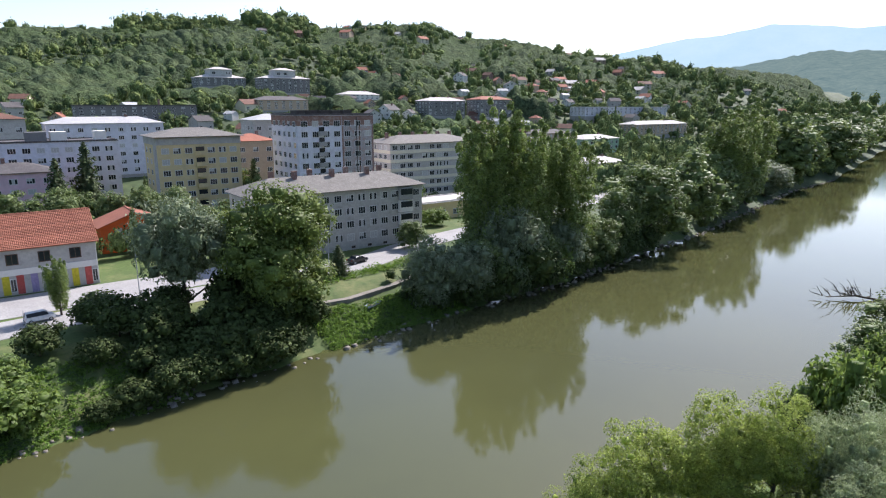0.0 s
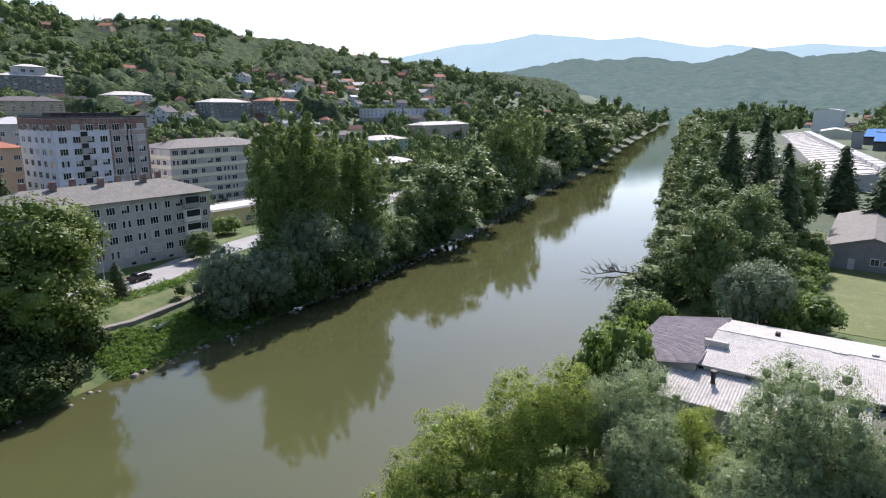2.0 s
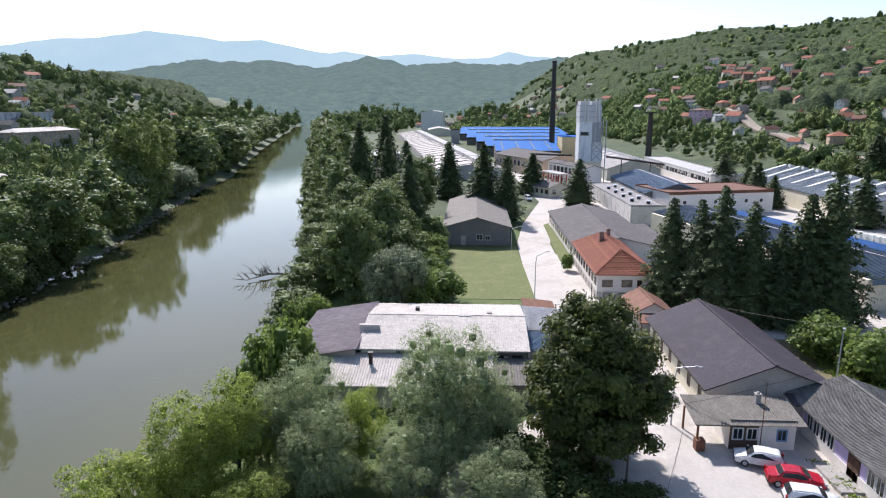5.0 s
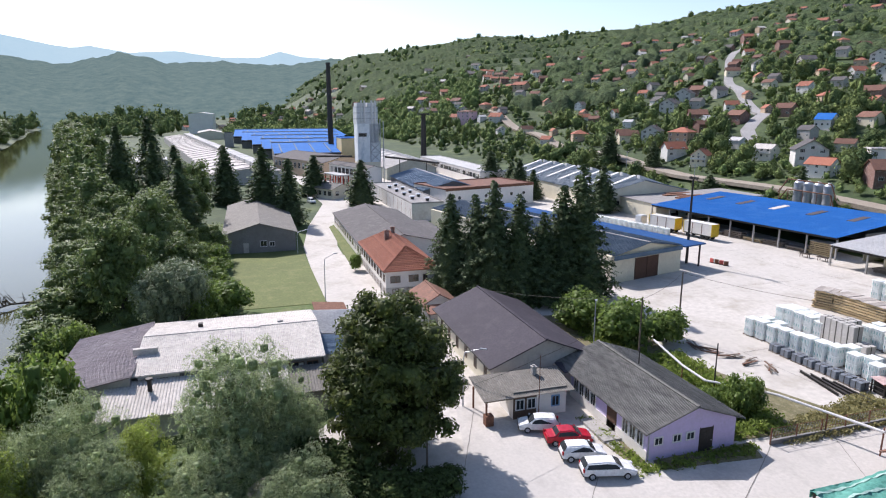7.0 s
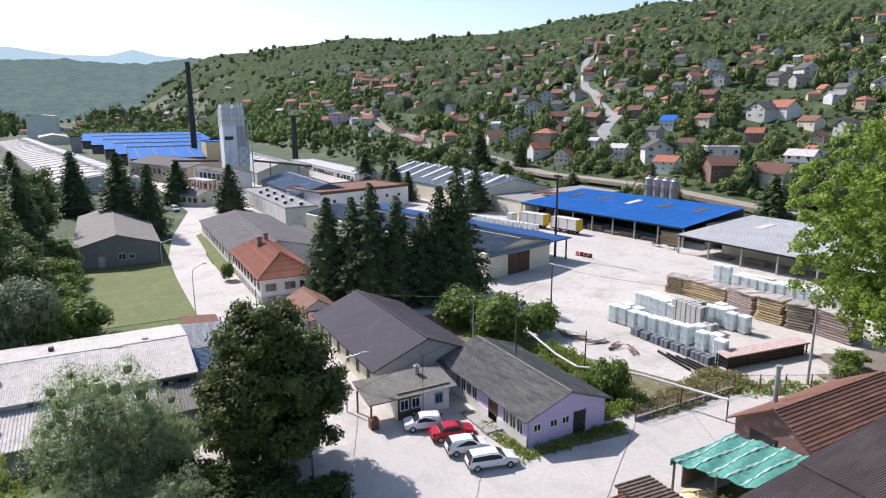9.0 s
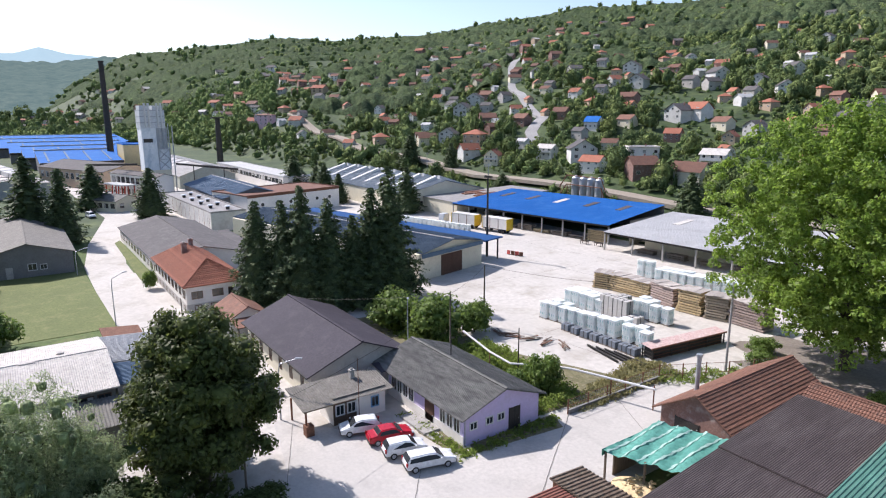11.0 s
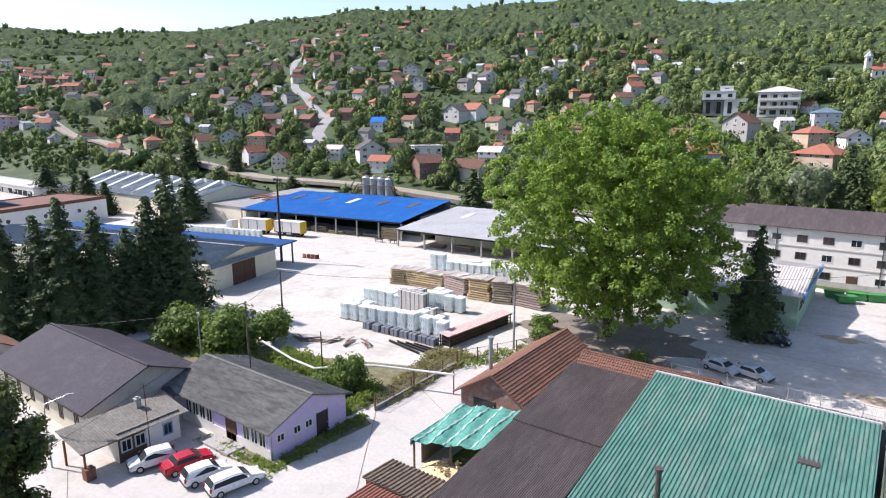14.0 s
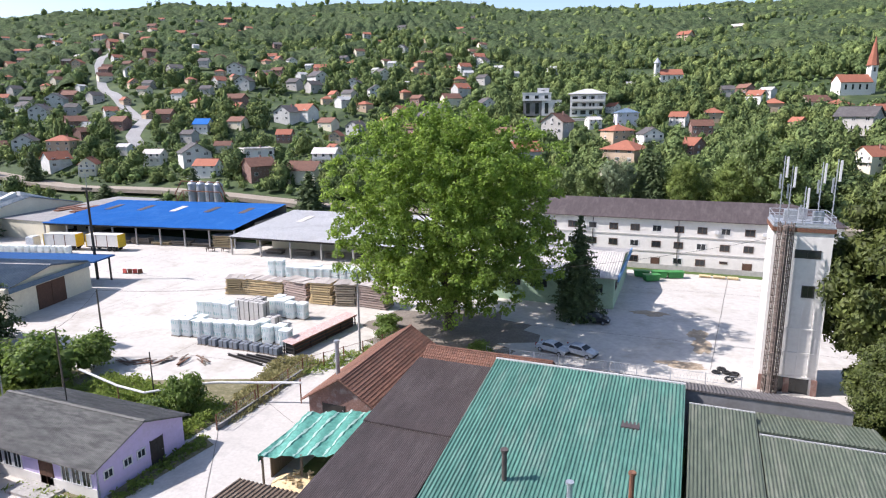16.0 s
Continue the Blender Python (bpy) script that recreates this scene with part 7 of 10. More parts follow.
def silo_tower():
    def q3(x, y, z):
        return (x * 0.76, y * 0.76, z * 0.856 + 4.32)

    def bx(x0, y0, z0, x1, y1, z1):
        return boxes(q3(x0, y0, z0) + q3(x1, y1, z1))

    b = thing("silo_tower", "white steel silo tower with mottled cladding and lattice bracing", "tower", 258.5, -46.3)
    part("base_block", boxes((-4.9, -4.9, 0, 4.9, 4.9, 6.9), (-4.3, -4.6, 6.9, 4.3, 4.6, 9.4)), WALL_CREAM, b)
    part("cladding", bx(-5.6, -0.6, 6.01, 5.6, 6.0, 24.0), CLADDING, b)
    for k, z in enumerate((24.01, 26.6, 29.2)):
        o = part("upper_section", bx(-5.7, -5.0, z, 5.7, 6.2, z + 2.2), STEEL_WHITE, b)
        part("section_band", bx(-5.85, -5.15, z + 2.2, 5.85, 6.35, z + 2.59), METAL_GALV, o)
    for y in (-4.4, 1.2):
        part("top_box", bx(-4.6, y, 31.8, 4.6, y + 4.6, 33.6), STEEL_WHITE, b)
        for q in (0.9, 2.6):
            bm = bmesh.new()
            tube(bm, q3(-5.95, y + q, 24.4), q3(-5.95, y + q, 34.6), 0.38, 0.38, 8)
            part("riser_pipe", bm, FRAME_WHITE, b)
    for y in (-4.3, -2.0):
        bm = bmesh.new()
        tube(bm, q3(-3.6, y, 15.2), q3(-3.6, y, 24.0), 1.15, 1.15, 14)
        part("silo", bm, METAL_GALV, b)
    part("lower_panel", bx(-5.4, -6.0, 6.01, 5.4, -0.61, 15.0), CLADDING, b)
    for z in (6.2, 10.6):
        for ya, yb in ((-5.9, -0.8), (-0.8, -5.9)):
            bm = bmesh.new()
            tube(bm, q3(-5.55, ya, z), q3(-5.55, yb, z + 4.3), 0.16, 0.16, 4)
            part("brace", bm, METAL_GALV, b)
        part("girt", bx(-5.7, -6.1, z + 4.3, -5.42, -0.62, z + 4.55), METAL_GALV, b)
    for x, y in ((-5.5, -6.1), (-5.5, -0.9), (5.5, -6.1)):
        bm = bmesh.new()
        tube(bm, q3(x, y, 6.0), q3(x, y, 26.0), 0.2, 0.2, 5)
        part("corner_post", bm, METAL_GALV, b)
    for k in range(5):
        bm = bmesh.new()
        tube(bm, q3(-5.5, -6.1, 15.2 + k * 2.1), q3(-5.5, -3.6, 17.3 + k * 2.1), 0.1, 0.1, 4)
        part("brace", bm, METAL_GALV, b)
    for z in (15.05, 20.0):
        part("platform", bx(-6.2, -6.6, z, -3.0, -0.62, z + 0.15), METAL_GALV, b)
    part("sign", bx(-5.72, 1.2, 18.0, -5.602, 5.4, 19.6), METAL_DARK, b)
    bm = bmesh.new()
    tube(bm, (-1.5, -6.5, 0), q3(-2.0, -8.6, 25.0), 0.22, 0.2, 6)
    part("side_mast", bm, METAL_GALV, b)


silo_tower()


def stack(label, x, y, h, r, top=1.0):
    b = thing("chimney_stack", label, "chimney", x, y)
    bm = bmesh.new()
    for k in range(5):
        tube(bm, (0, 0, h * k / 5), (0, 0, h * (k + 1) / 5), r * (1.25 - 0.08 * k), r * (1.25 - 0.08 * (k + 1)), 14)
    part("shaft", bm, METAL_DARK, b)
    bm = bmesh.new()
    tube(bm, (0, 0, h), (0, 0, h + 0.8), r * top, r * top, 14)
    part("rim", bm, METAL_DARK, b)


stack("tall dark steel factory chimney", 402.7, -49.1, 58, 1.5)
stack("dark grey factory chimney with a wide head", 370.5, -100.9, 27.5, 1.5, 2.4)


# ---- cars ----
def paint(name, c, rough=0.25):
    return mat(name, c, tuple(v * 0.94 for v in c), 0.5, 3.0, rough=rough, spec=0.5)


PAINT = {"white": paint("white_car_paint", (0.78, 0.79, 0.8)), "red": paint("red_car_paint", (0.45, 0.01, 0.025)), "silver": paint("silver_car_paint", (0.5, 0.53, 0.56)), "black": paint("black_car_paint", (0.02, 0.022, 0.025))}
RUBBER = mat("tyre_rubber", (0.025, 0.025, 0.026), (0.02, 0.02, 0.02), 2.0, 20.0)
LAMP_CLEAR, LAMP_RED = mat("headlamp_lens", (0.7, 0.72, 0.75), rough=0.1), mat("tail_lamp_lens", (0.4, 0.02, 0.02), rough=0.15)


CAR_GLASS = mat("tinted_car_glass", (0.03, 0.034, 0.038), (0.022, 0.025, 0.028), 0.8, 2.0, rough=0.25, spec=0.2)


def car(label, colour, x, y, rz, style="hatch", name="car", z=0.05):
    """Front towards +x of its own axes."""
    b = thing(name, label, "car", x, y, z, rz)
    L = {"hatch": 3.9, "wagon": 4.5, "sedan": 4.3, "van": 4.4}[style]
    f = L / 2
    top = {"hatch": [(-f + 0.1, 0.95), (-f + 0.45, 1.42), (-0.1, 1.47), (0.45, 1.38), (1.05, 0.98), (f - 0.25, 0.82)], "wagon": [(-f + 0.05, 1.0), (-f + 0.4, 1.42), (-0.3, 1.48), (0.45, 1.42), (1.15, 1.0), (f - 0.25, 0.82)],
           "sedan": [(-f + 0.1, 0.95), (-f + 0.75, 1.0), (-1.0, 1.40), (0.0, 1.44), (0.45, 1.36), (1.1, 0.98), (f - 0.25, 0.82)], "van": [(-f + 0.05, 1.1), (-f + 0.15, 1.8), (0.5, 1.82), (0.9, 1.7), (1.45, 1.12), (f - 0.2, 0.95)]}[style]
    outline = [(-f, 0.32), (-f, 0.7), *top, (f, 0.66), (f, 0.3)]
    bm = bmesh.new()
    rows = []
    for px, pz in outline:
        w = 0.84 if pz < 1.05 else 0.84 - (pz - 1.0) * 0.42
        rows.append((bm.verts.new((px, -w, pz)), bm.verts.new((px, w, pz))))
    for p, q in zip(rows, rows[1:]):
        bm.faces.new((p[0], p[1], q[1], q[0]))
    bm.faces.new((rows[0][0], rows[-1][0], rows[-1][1], rows[0][1]))
    bm.faces.new([r[0] for r in rows])
    bm.faces.new([r[1] for r in rows][::-1])
    bmesh.ops.triangulate(bm, faces=[q for q in bm.faces if len(q.verts) > 4])
    bmesh.ops.bevel(bm, geom=[e for e in bm.edges if e.calc_face_angle(0) > 0.35], offset=0.09, segments=3, affect="EDGES")
    part("body", bm, PAINT[colour], b)
    cab = [p for p in top if p[1] > 0.99]
    lo = 0.98 if style != "van" else 1.1
    for s in (-1, 1):
        bm = bmesh.new()
        pts = [(cab[0][0] + 0.2, lo), *[(px, pz - 0.1) for px, pz in cab[1 if style != "sedan" else 1 :] if pz > 1.2], (cab[-1][0] - 0.25 if cab[-1][1] < 1.2 else cab[-1][0] + 0.35, lo)]
        fv = []
        for px, pz in pts:
            w = 0.84 - max(0, (pz - 1.0)) * 0.42 + 0.012
            fv.append(bm.verts.new((px, s * w, pz)))
        bm.faces.new(fv)
        part("side_window", bm, CAR_GLASS, b)
    for nm, (a, c) in (("windscreen", (top[-3], top[-2])), ("rear_window", (top[1] if style == "sedan" else top[0], top[2] if style == "sedan" else top[1]))):
        bm = bmesh.new()
        (ax, az), (cx, cz) = a, c
        d = Vector((cx - ax, 0, cz - az))
        nrm = Vector((-d.z, 0, d.x)).normalized() * 0.014
        if nrm.z < 0:
            nrm.negate()
        q = []
        for t, sd in ((0.04, -1), (0.04, 1), (0.96, 1), (0.96, -1)):
            p = Vector((ax, 0, az)) + d * t
            w = (0.84 - max(0, p.z - 1.0) * 0.42) - 0.06
            q.append(bm.verts.new(p + nrm + Vector((0, sd * w, 0))))
        bm.faces.new(q)
        part(nm, bm, CAR_GLASS, b)
    for wx in (-f + 0.75, f - 0.8):
        for s in (-1, 1):
            bm = bmesh.new()
            tube(bm, (wx, s * 0.66, 0.31), (wx, s * 0.87, 0.31), 0.31, 0.31, 16)
            wh = part("wheel", bm, RUBBER, b)
            bm = bmesh.new()
            tube(bm, (wx, s * 0.86, 0.31), (wx, s * 0.885, 0.31), 0.19, 0.19, 12)
            part("rim", bm, METAL_GALV, wh)
    for s in (-1, 1):
        part("headlight", boxes((f - 0.22, s * 0.62 - 0.16, 0.6, f + 0.015, s * 0.62 + 0.16, 0.76)), LAMP_CLEAR, b)
        part("tail_light", boxes((-f - 0.015, s * 0.68 - 0.1, 0.66, -f + 0.12, s * 0.68 + 0.1, 0.98)), LAMP_RED, b)
        part("mirror", boxes((0.75, s * 0.95 - 0.09, 0.98, 0.87, s * 0.95 + 0.09, 1.12)), PAINT[colour], b)
    part("bumper", boxes((f - 0.1, -0.7, 0.3, f + 0.04, 0.7, 0.5)), METAL_DARK, b)
    part("bumper", boxes((-f - 0.04, -0.7, 0.3, -f + 0.1, 0.7, 0.5)), METAL_DARK, b)
    return b


car("white hatchback parked by the gatehouse", "white", 49.9, -24.8, 72)
car("bright red saloon parked on the concrete", "red", 47.0, -26.4, -102, "sedan")
car("white hatchback with a dark rear window", "white", 44.2, -26.3, -104)
car("white estate car parked beside the lilac office", "white", 41.2, -27.0, -104, "wagon")
car("silver saloon parked in the car park", "silver", 14.6, -75.2, 160, "sedan")
car("silver-white saloon parked in the car park", "silver", 11.2, -75.4, 162, "sedan")
car("black estate car parked in the tree's shade", "black", 11.4, -88.8, 178, "wagon")
car("white van parked on the inner road", "white", 209.7, -18.4, 190, "van", "van")
car("white van driving along the river street", "white", 4.1, 101.0, 8, "van", "van", 0.1).scale = (0.85, 0.85, 0.85)
car("black car on the street below the flats", "black", 56.5, 104.2, 14, "sedan", z=0.1)
car("white car parked below the flats", "white", 67, 150, 40, "hatch")
car("dark car parked below the flats", "black", 72, 152, 40, "hatch")

# ---- stock in the yard ----
WRAP = mat("milky_plastic_wrap", (0.90, 0.91, 0.90), (0.82, 0.84, 0.83), 1.5, 6.0, rough=0.3, spec=0.5, leaf=0.3, grain=0.88)
TEAL = mat("teal_print", (0.56, 0.73, 0.72), (0.42, 0.61, 0.61), 1.0, 6.0, rough=0.4, leaf=0.2, grain=0.85)
BLOCK_GREY = mat("grey_pressed_blocks", (0.22, 0.25, 0.28), (0.17, 0.19, 0.22), 1.0, 6.0)


def pallet_bm(w, d):
    """A pallet's section, a deck on three runners, drawn out along its depth."""
    prof = []
    for x in (-w / 2, -0.07, w / 2 - 0.14):
        prof += [(x, 0.09), (x, 0.0), (x + 0.14, 0.0), (x + 0.14, 0.09)]
    prof = prof[1:-1] + [(w / 2, 0.14), (-w / 2, 0.14)]
    bm = bmesh.new()
    a, b = [bm.verts.new((x, -d / 2, z)) for x, z in prof], [bm.verts.new((x, d / 2, z)) for x, z in prof]
    bm.faces.new(a)
    bm.faces.new(b[::-1])
    for k in range(len(prof)):
        bm.faces.new((a[k], b[k], b[(k + 1) % len(prof)], a[(k + 1) % len(prof)]))
    bmesh.ops.recalc_face_normals(bm, faces=bm.faces)
    return bm


def scallops(z0, z1, half, bulge, every):
    """A block whose four sides are rows of round upright bulges; every: which of the bulges stand out."""
    pts = []
    for q in range(4):
        c, sn = ((1, 0), (0, 1), (-1, 0), (0, -1))[q]
        for k in range(6):
            for f, o in ((0.15, 0.4), (0.4, 1.0), (0.6, 1.0), (0.85, 0.4)):
                u = -half + 2 * half * (k + f) / 6
                v = half + (bulge * o if k % every == 0 else 0.0)
                pts.append((c * v - sn * u, sn * v + c * u))
    bm = bmesh.new()
    lo, hi = [bm.verts.new((x, y, z0)) for x, y in pts], [bm.verts.new((x, y, z1)) for x, y in pts]
    n = len(pts)
    for k in range(n):
        bm.faces.new((lo[k], lo[(k + 1) % n], hi[(k + 1) % n], hi[k]))
    bm.faces.new(lo[::-1])
    bm.faces.new(hi)
    return bm


def pack(label, x, y, rz, h, group, grey=False):
    b = thing("pallet_pack", label, "pallet", x, y, 0.03, rz, group)
    part("pallet", pallet_bm(1.2, 1.2), WOOD_GREY, b)
    if grey:
        bm = boxes((-0.57, -0.57, 0.142, 0.57, 0.57, h))
        bmesh.ops.bevel(bm, geom=bm.edges[:], offset=0.03, segments=1, affect="EDGES")
        part("load", bm, BLOCK_GREY, b)
        part("strap", boxes((-0.58, -0.05, 0.142, 0.58, 0.05, h + 0.01), (-0.05, -0.58, 0.142, 0.05, 0.58, h + 0.012)), METAL_DARK, b)
        return b
    for lay in range(2):
        z0, z1 = 0.142 + lay * (h - 0.142) / 2, 0.142 + (lay + 1) * (h - 0.142) / 2 - 0.03
        part("bottle_layer", scallops(z0, z1, 0.5, 0.075, 1), WRAP, b)
        part("label_band", scallops(z0 + 0.5, z1 - 0.3, 0.49, 0.095, 2), TEAL, b)
    bm = boxes((-0.6, -0.6, h - 0.03, 0.6, 0.6, h + 0.03))
    bmesh.ops.bevel(bm, geom=bm.edges[:], offset=0.02, segments=1, affect="EDGES")
    part("top_cover", bm, WRAP, b)
    return b


first = pack("pallet of wrapped white and teal packs", 64.9, -63.7, 0, 2.5, "wrapped pallets")
WIDE = Matrix.Diagonal((1.22, 1.22, 1, 1))
first.matrix_basis = first.matrix_basis @ WIDE
spots = [(64.9 - 1.64 * k, -63.7 - 0.24 * k) for k in range(1, 8)] + [(51.0, -65.5), (47.5, -64.5), (49.2, -65.9), (52.7, -66.9), (64.2, -65.6), (62.5, -65.9)]
spots += [(67.6 - 1.6 * k, -71.6) for k in range(5)] + [(67.6 - 1.6 * k, -73.3) for k in range(5)] + [(57.6, -75.7), (55.9, -75.6), (54.2, -75.4), (52.5, -75.8), (57.6, -77.4), (55.9, -77.2)]
spots += [(72.1, -95.2), (70.4, -95.4)] + [(68.1 - 1.5 * k, -95.1 - 0.22 * k) for k in range(13)] + [(68.1 - 1.5 * k, -96.8 - 0.22 * k) for k in range(13)]
for k, (sx, sy) in enumerate(spots):
    copy_thing(first, pose(sx, sy, 0.03, 0, 0, random.uniform(-5, 5)) @ Matrix.Diagonal((1, 1, (1.3 if sy < -95.0 and sx > 70 else 0.92 if sy < -94 else 1.0) * random.uniform(0.94, 1.06), 1)))
gfirst = pack("low pallet of grey pressed blocks", 57.2, -62.1, 0, 1.0, "grey pallets", True)
for sx, sy in ((55.5, -62.2), (53.9, -62.3), (52.3, -62.4), (50.7, -62.4), (49.1, -62.4), (47.6, -62.3), (59.0, -62.2)):
    copy_thing(gfirst, pose(sx, sy, 0.03, 0, 0, random.uniform(-5, 5)) @ Matrix.Diagonal((1.1, 1.1, 1, 1)))
CARD = mat("pale_cardboard_sheets", (0.52, 0.50, 0.47), (0.45, 0.43, 0.40), 0.8, 5.0, grain=0.85)
tall = pack("tall stack of pale cardboard-grey pallets", 60.2, -71.7, 0, 3.4, "cardboard pallets", True)
for o in tall.children:
    if o.name.startswith("load"):
        o.data = o.data.copy()
        o.data.materials[0] = CARD
tall.matrix_basis = tall.matrix_basis @ Matrix.Diagonal((1.45, 1.3, 1, 1))
for sx, sy, sz in ((58.4, -71.6, 1), (56.6, -71.5, 1), (60.2, -73.4, 0.85), (58.4, -73.4, 1), (54.4, -71.2, 0.48)):
    copy_thing(tall, pose(sx, sy, 0.03, 0, 0, random.uniform(-3, 3)) @ Matrix.Diagonal((1, 1, sz, 1)))


def timber_stack(label, x, y, rz, length, width, h, material, group="timber stacks"):
    b = thing("timber_stack", label, "timber", x, y, 0.03, rz, group)
    rows = int(h / 0.4)
    for r in range(rows):
        z = 0.12 + r * 0.4
        right, left = [], []
        for q in range(4):
            e = random.uniform(-0.04, 0.04)
            for zz, o in ((0.0, 0.0), (0.058, 0.0), (0.06, -0.05), (0.066, -0.05)):
                right.append((width / 2 + e + o, z + q * 0.068 + zz))
                left.append((-width / 2 - e - o, z + q * 0.068 + zz))
        outline = right + left[::-1]
        bm = bmesh.new()
        e0, e1 = random.uniform(-0.22, 0.22), random.uniform(-0.22, 0.22)
        a = [bm.verts.new((-length / 2 + e0, yy, zz)) for yy, zz in outline]
        c = [bm.verts.new((length / 2 + e1, yy, zz)) for yy, zz in outline]
        n = len(outline)
        for k in range(n):
            bm.faces.new((a[k], a[(k + 1) % n], c[(k + 1) % n], c[k]))
        bm.faces.new(a[::-1])
        bm.faces.new(c)
        part("board_layer", bm, material, b)
        for x in (-length * 0.35, length * 0.35):
            part("spacer", boxes((x, -width / 2, z - 0.12, x + 0.08, width / 2, z - 0.002)), WOOD_GREY, b)
    if h > 2:
        top = 0.12 + (rows - 1) * 0.4 + 0.29
        n = max(3, int(length / 1.1))
        for k in range(n):
            w = length / n
            o = part("cover_board", boxes((-w * 0.56, -width * 0.62, 0, w * 0.56, width * 0.6, 0.05)), WOOD_COVER, b)
            o.matrix_basis = pose(-length / 2 + (k + 0.5) * w, random.uniform(-0.2, 0.2), top + 0.03 + 0.055 * (k % 2), random.uniform(-2, 2), random.uniform(-3, 3), random.uniform(-4, 4))
    return b


for k, (xa, xb, ya, yb, hh, m, lab) in enumerate(((72.7, 69.9, -81.9, -83.0, 3.0, WOOD_NEW, "stack of fresh yellow sawn boards"), (69.6, 61.7, -83.1, -83.4, 3.0, WOOD_NEW, "long stack of fresh sawn boards"), (61.3, 56.1, -83.5, -82.5, 3.4, WOOD_PINK, "stack of pinkish weathered boards"),
                                             (55.7, 51.9, -82.4, -82.7, 3.6, WOOD_NEW, "stack of yellow boards"), (51.5, 48.2, -82.6, -83.5, 3.6, WOOD_TAN, "stack of weathered boards"), (47.8, 42.5, -83.7, -83.4, 3.6, WOOD_PINK, "stack of grey-pink weathered planks"))):
    timber_stack(lab + " in the yard", (xa + xb) / 2, (ya + yb) / 2 - 1.3, math.degrees(math.atan2(ya - yb, xa - xb)), abs(xa - xb), 2.6, hh, m)
for k in range(9):
    timber_stack("low stack of boards inside the blue-roofed shed", 99.5 + k * 5.4, -114.0 + k * 0.83, 8.7, 4.9, 2.0, (2.9, 0.9, 1.3, 0.9, 1.7, 0.9, 1.3, 2.1, 0.9)[k], WOOD_GREY if k % 3 else WOOD_NEW, "shed timber")
for k in range(5):
    timber_stack("stack of boards inside the grey store", 55 + k * 7.2, -113.6 + 0.4 * k, 3, 4.0, 1.8, 1.0 + 0.4 * (k % 2), WOOD_GREY, "shed timber")


RACK_ROOF = mat("faded_red_sheet", (0.62, 0.46, 0.43), (0.52, 0.36, 0.33), 0.6, 4.0, stain=(0.6, 0.55, 0.52), amount=0.6)


def steel_rack():
    b = thing("steel_rack", "covered steel rack with a red and white sheet roof", "rack", 45.2, -69.3, 0, -97)
    b.scale = (1, 0.85, 0.68)
    # dark block fills the rack to stand for the shade beneath its roof
    part("dark_load", boxes((-6.3, -0.9, 0.02, 6.2, 0.85, 2.05)), METAL_DARK, b)
    bm = bmesh.new()
    ribbed(bm, (-6.8, -1.1, 2.3), (6.8, -1.1, 2.3), (6.8, 1.0, 2.6), (-6.8, 1.0, 2.6), 0.3, 0.04)
    part("roof", bm, RACK_ROOF, b)
    part("red_edge", boxes((-6.8, -1.22, 2.1, 6.8, -1.1, 2.38)), METAL_RUST, b)
    for x in (-6.5, -3.2, 0, 3.2, 6.5):
        for y in (-1.0, 0.9):
            part("post", boxes((x - 0.07, y - 0.07, 0, x + 0.07, y + 0.07, 2.22)), METAL_DARK, b)
        for z in (0.6, 1.3):
            part("arm", boxes((x - 0.05, -1.2, z, x + 0.05, 1.2, z + 0.08)), METAL_DARK, b)
    for k in range(12):
        z = (0.15, 0.7, 1.4)[k % 3]
        bm = bmesh.new()
        y = -1.0 + 0.5 * (k // 3)
        tube(bm, (-6.2, y, z + 0.08), (6.0, y, z + 0.08), 0.08, 0.08, 6)
        part("steel_bar", bm, METAL_RUST, b)


steel_rack()
for k in range(4):
    o = thing("steel_beam", "long dark steel beam lying on the ground", "beam", 50 - 1.2 * k, -59.2 - 0.5 * k, 0.05, -12 + 3 * k, "loose beams")
    part("flange", boxes((-3.2, -0.12, 0, 3.2, 0.12, 0.03), (-3.2, -0.12, 0.25, 3.2, 0.12, 0.28)), METAL_DARK, o)
    part("web", boxes((-3.2, -0.015, 0.031, 3.2, 0.015, 0.249)), METAL_DARK, o)
for k in range(5):
    o = thing("scrap_heap", "heap of rusty scrap and planks", "scrap", 63.5 - 2.2 * k, -53.5 - 0.9 * k, 0.03, k * 37, "scrap heaps")
    for j in range(7):
        p = part("plank", boxes((-1.1, -0.09, 0, 1.1, 0.09, 0.05)), METAL_RUST if j % 2 else WOOD_GREY, o)
        p.matrix_basis = pose(random.uniform(-0.8, 0.8), random.uniform(-0.5, 0.5), 0.04 + 0.06 * j, random.uniform(-4, 4), random.uniform(-4, 4), random.uniform(-22, 22))


# ---- poles, lamps, wires, pipes, fences ----
def pole(label, x, y, h, r=0.12, material=WOOD_POLE, arm=0.0, name="utility_pole"):
    b = thing(name, label, "pole", x, y, ground_z(x, y))
    bm = bmesh.new()
    tube(bm, (0, 0, -0.3), (0, 0, h), r, r * 0.65, 8)
    part("post", bm, material, b)
    if arm:
        part("crossarm", boxes((-arm, -0.06, h - 0.5, arm, 0.06, h - 0.38)), material, b)
        for k in (-1, 0, 1):
            bm = bmesh.new()
            tube(bm, (k * arm * 0.85, 0, h - 0.38), (k * arm * 0.85, 0, h - 0.2), 0.05, 0.03, 6)
            part("insulator", bm, FRAME_WHITE, b)
    return b


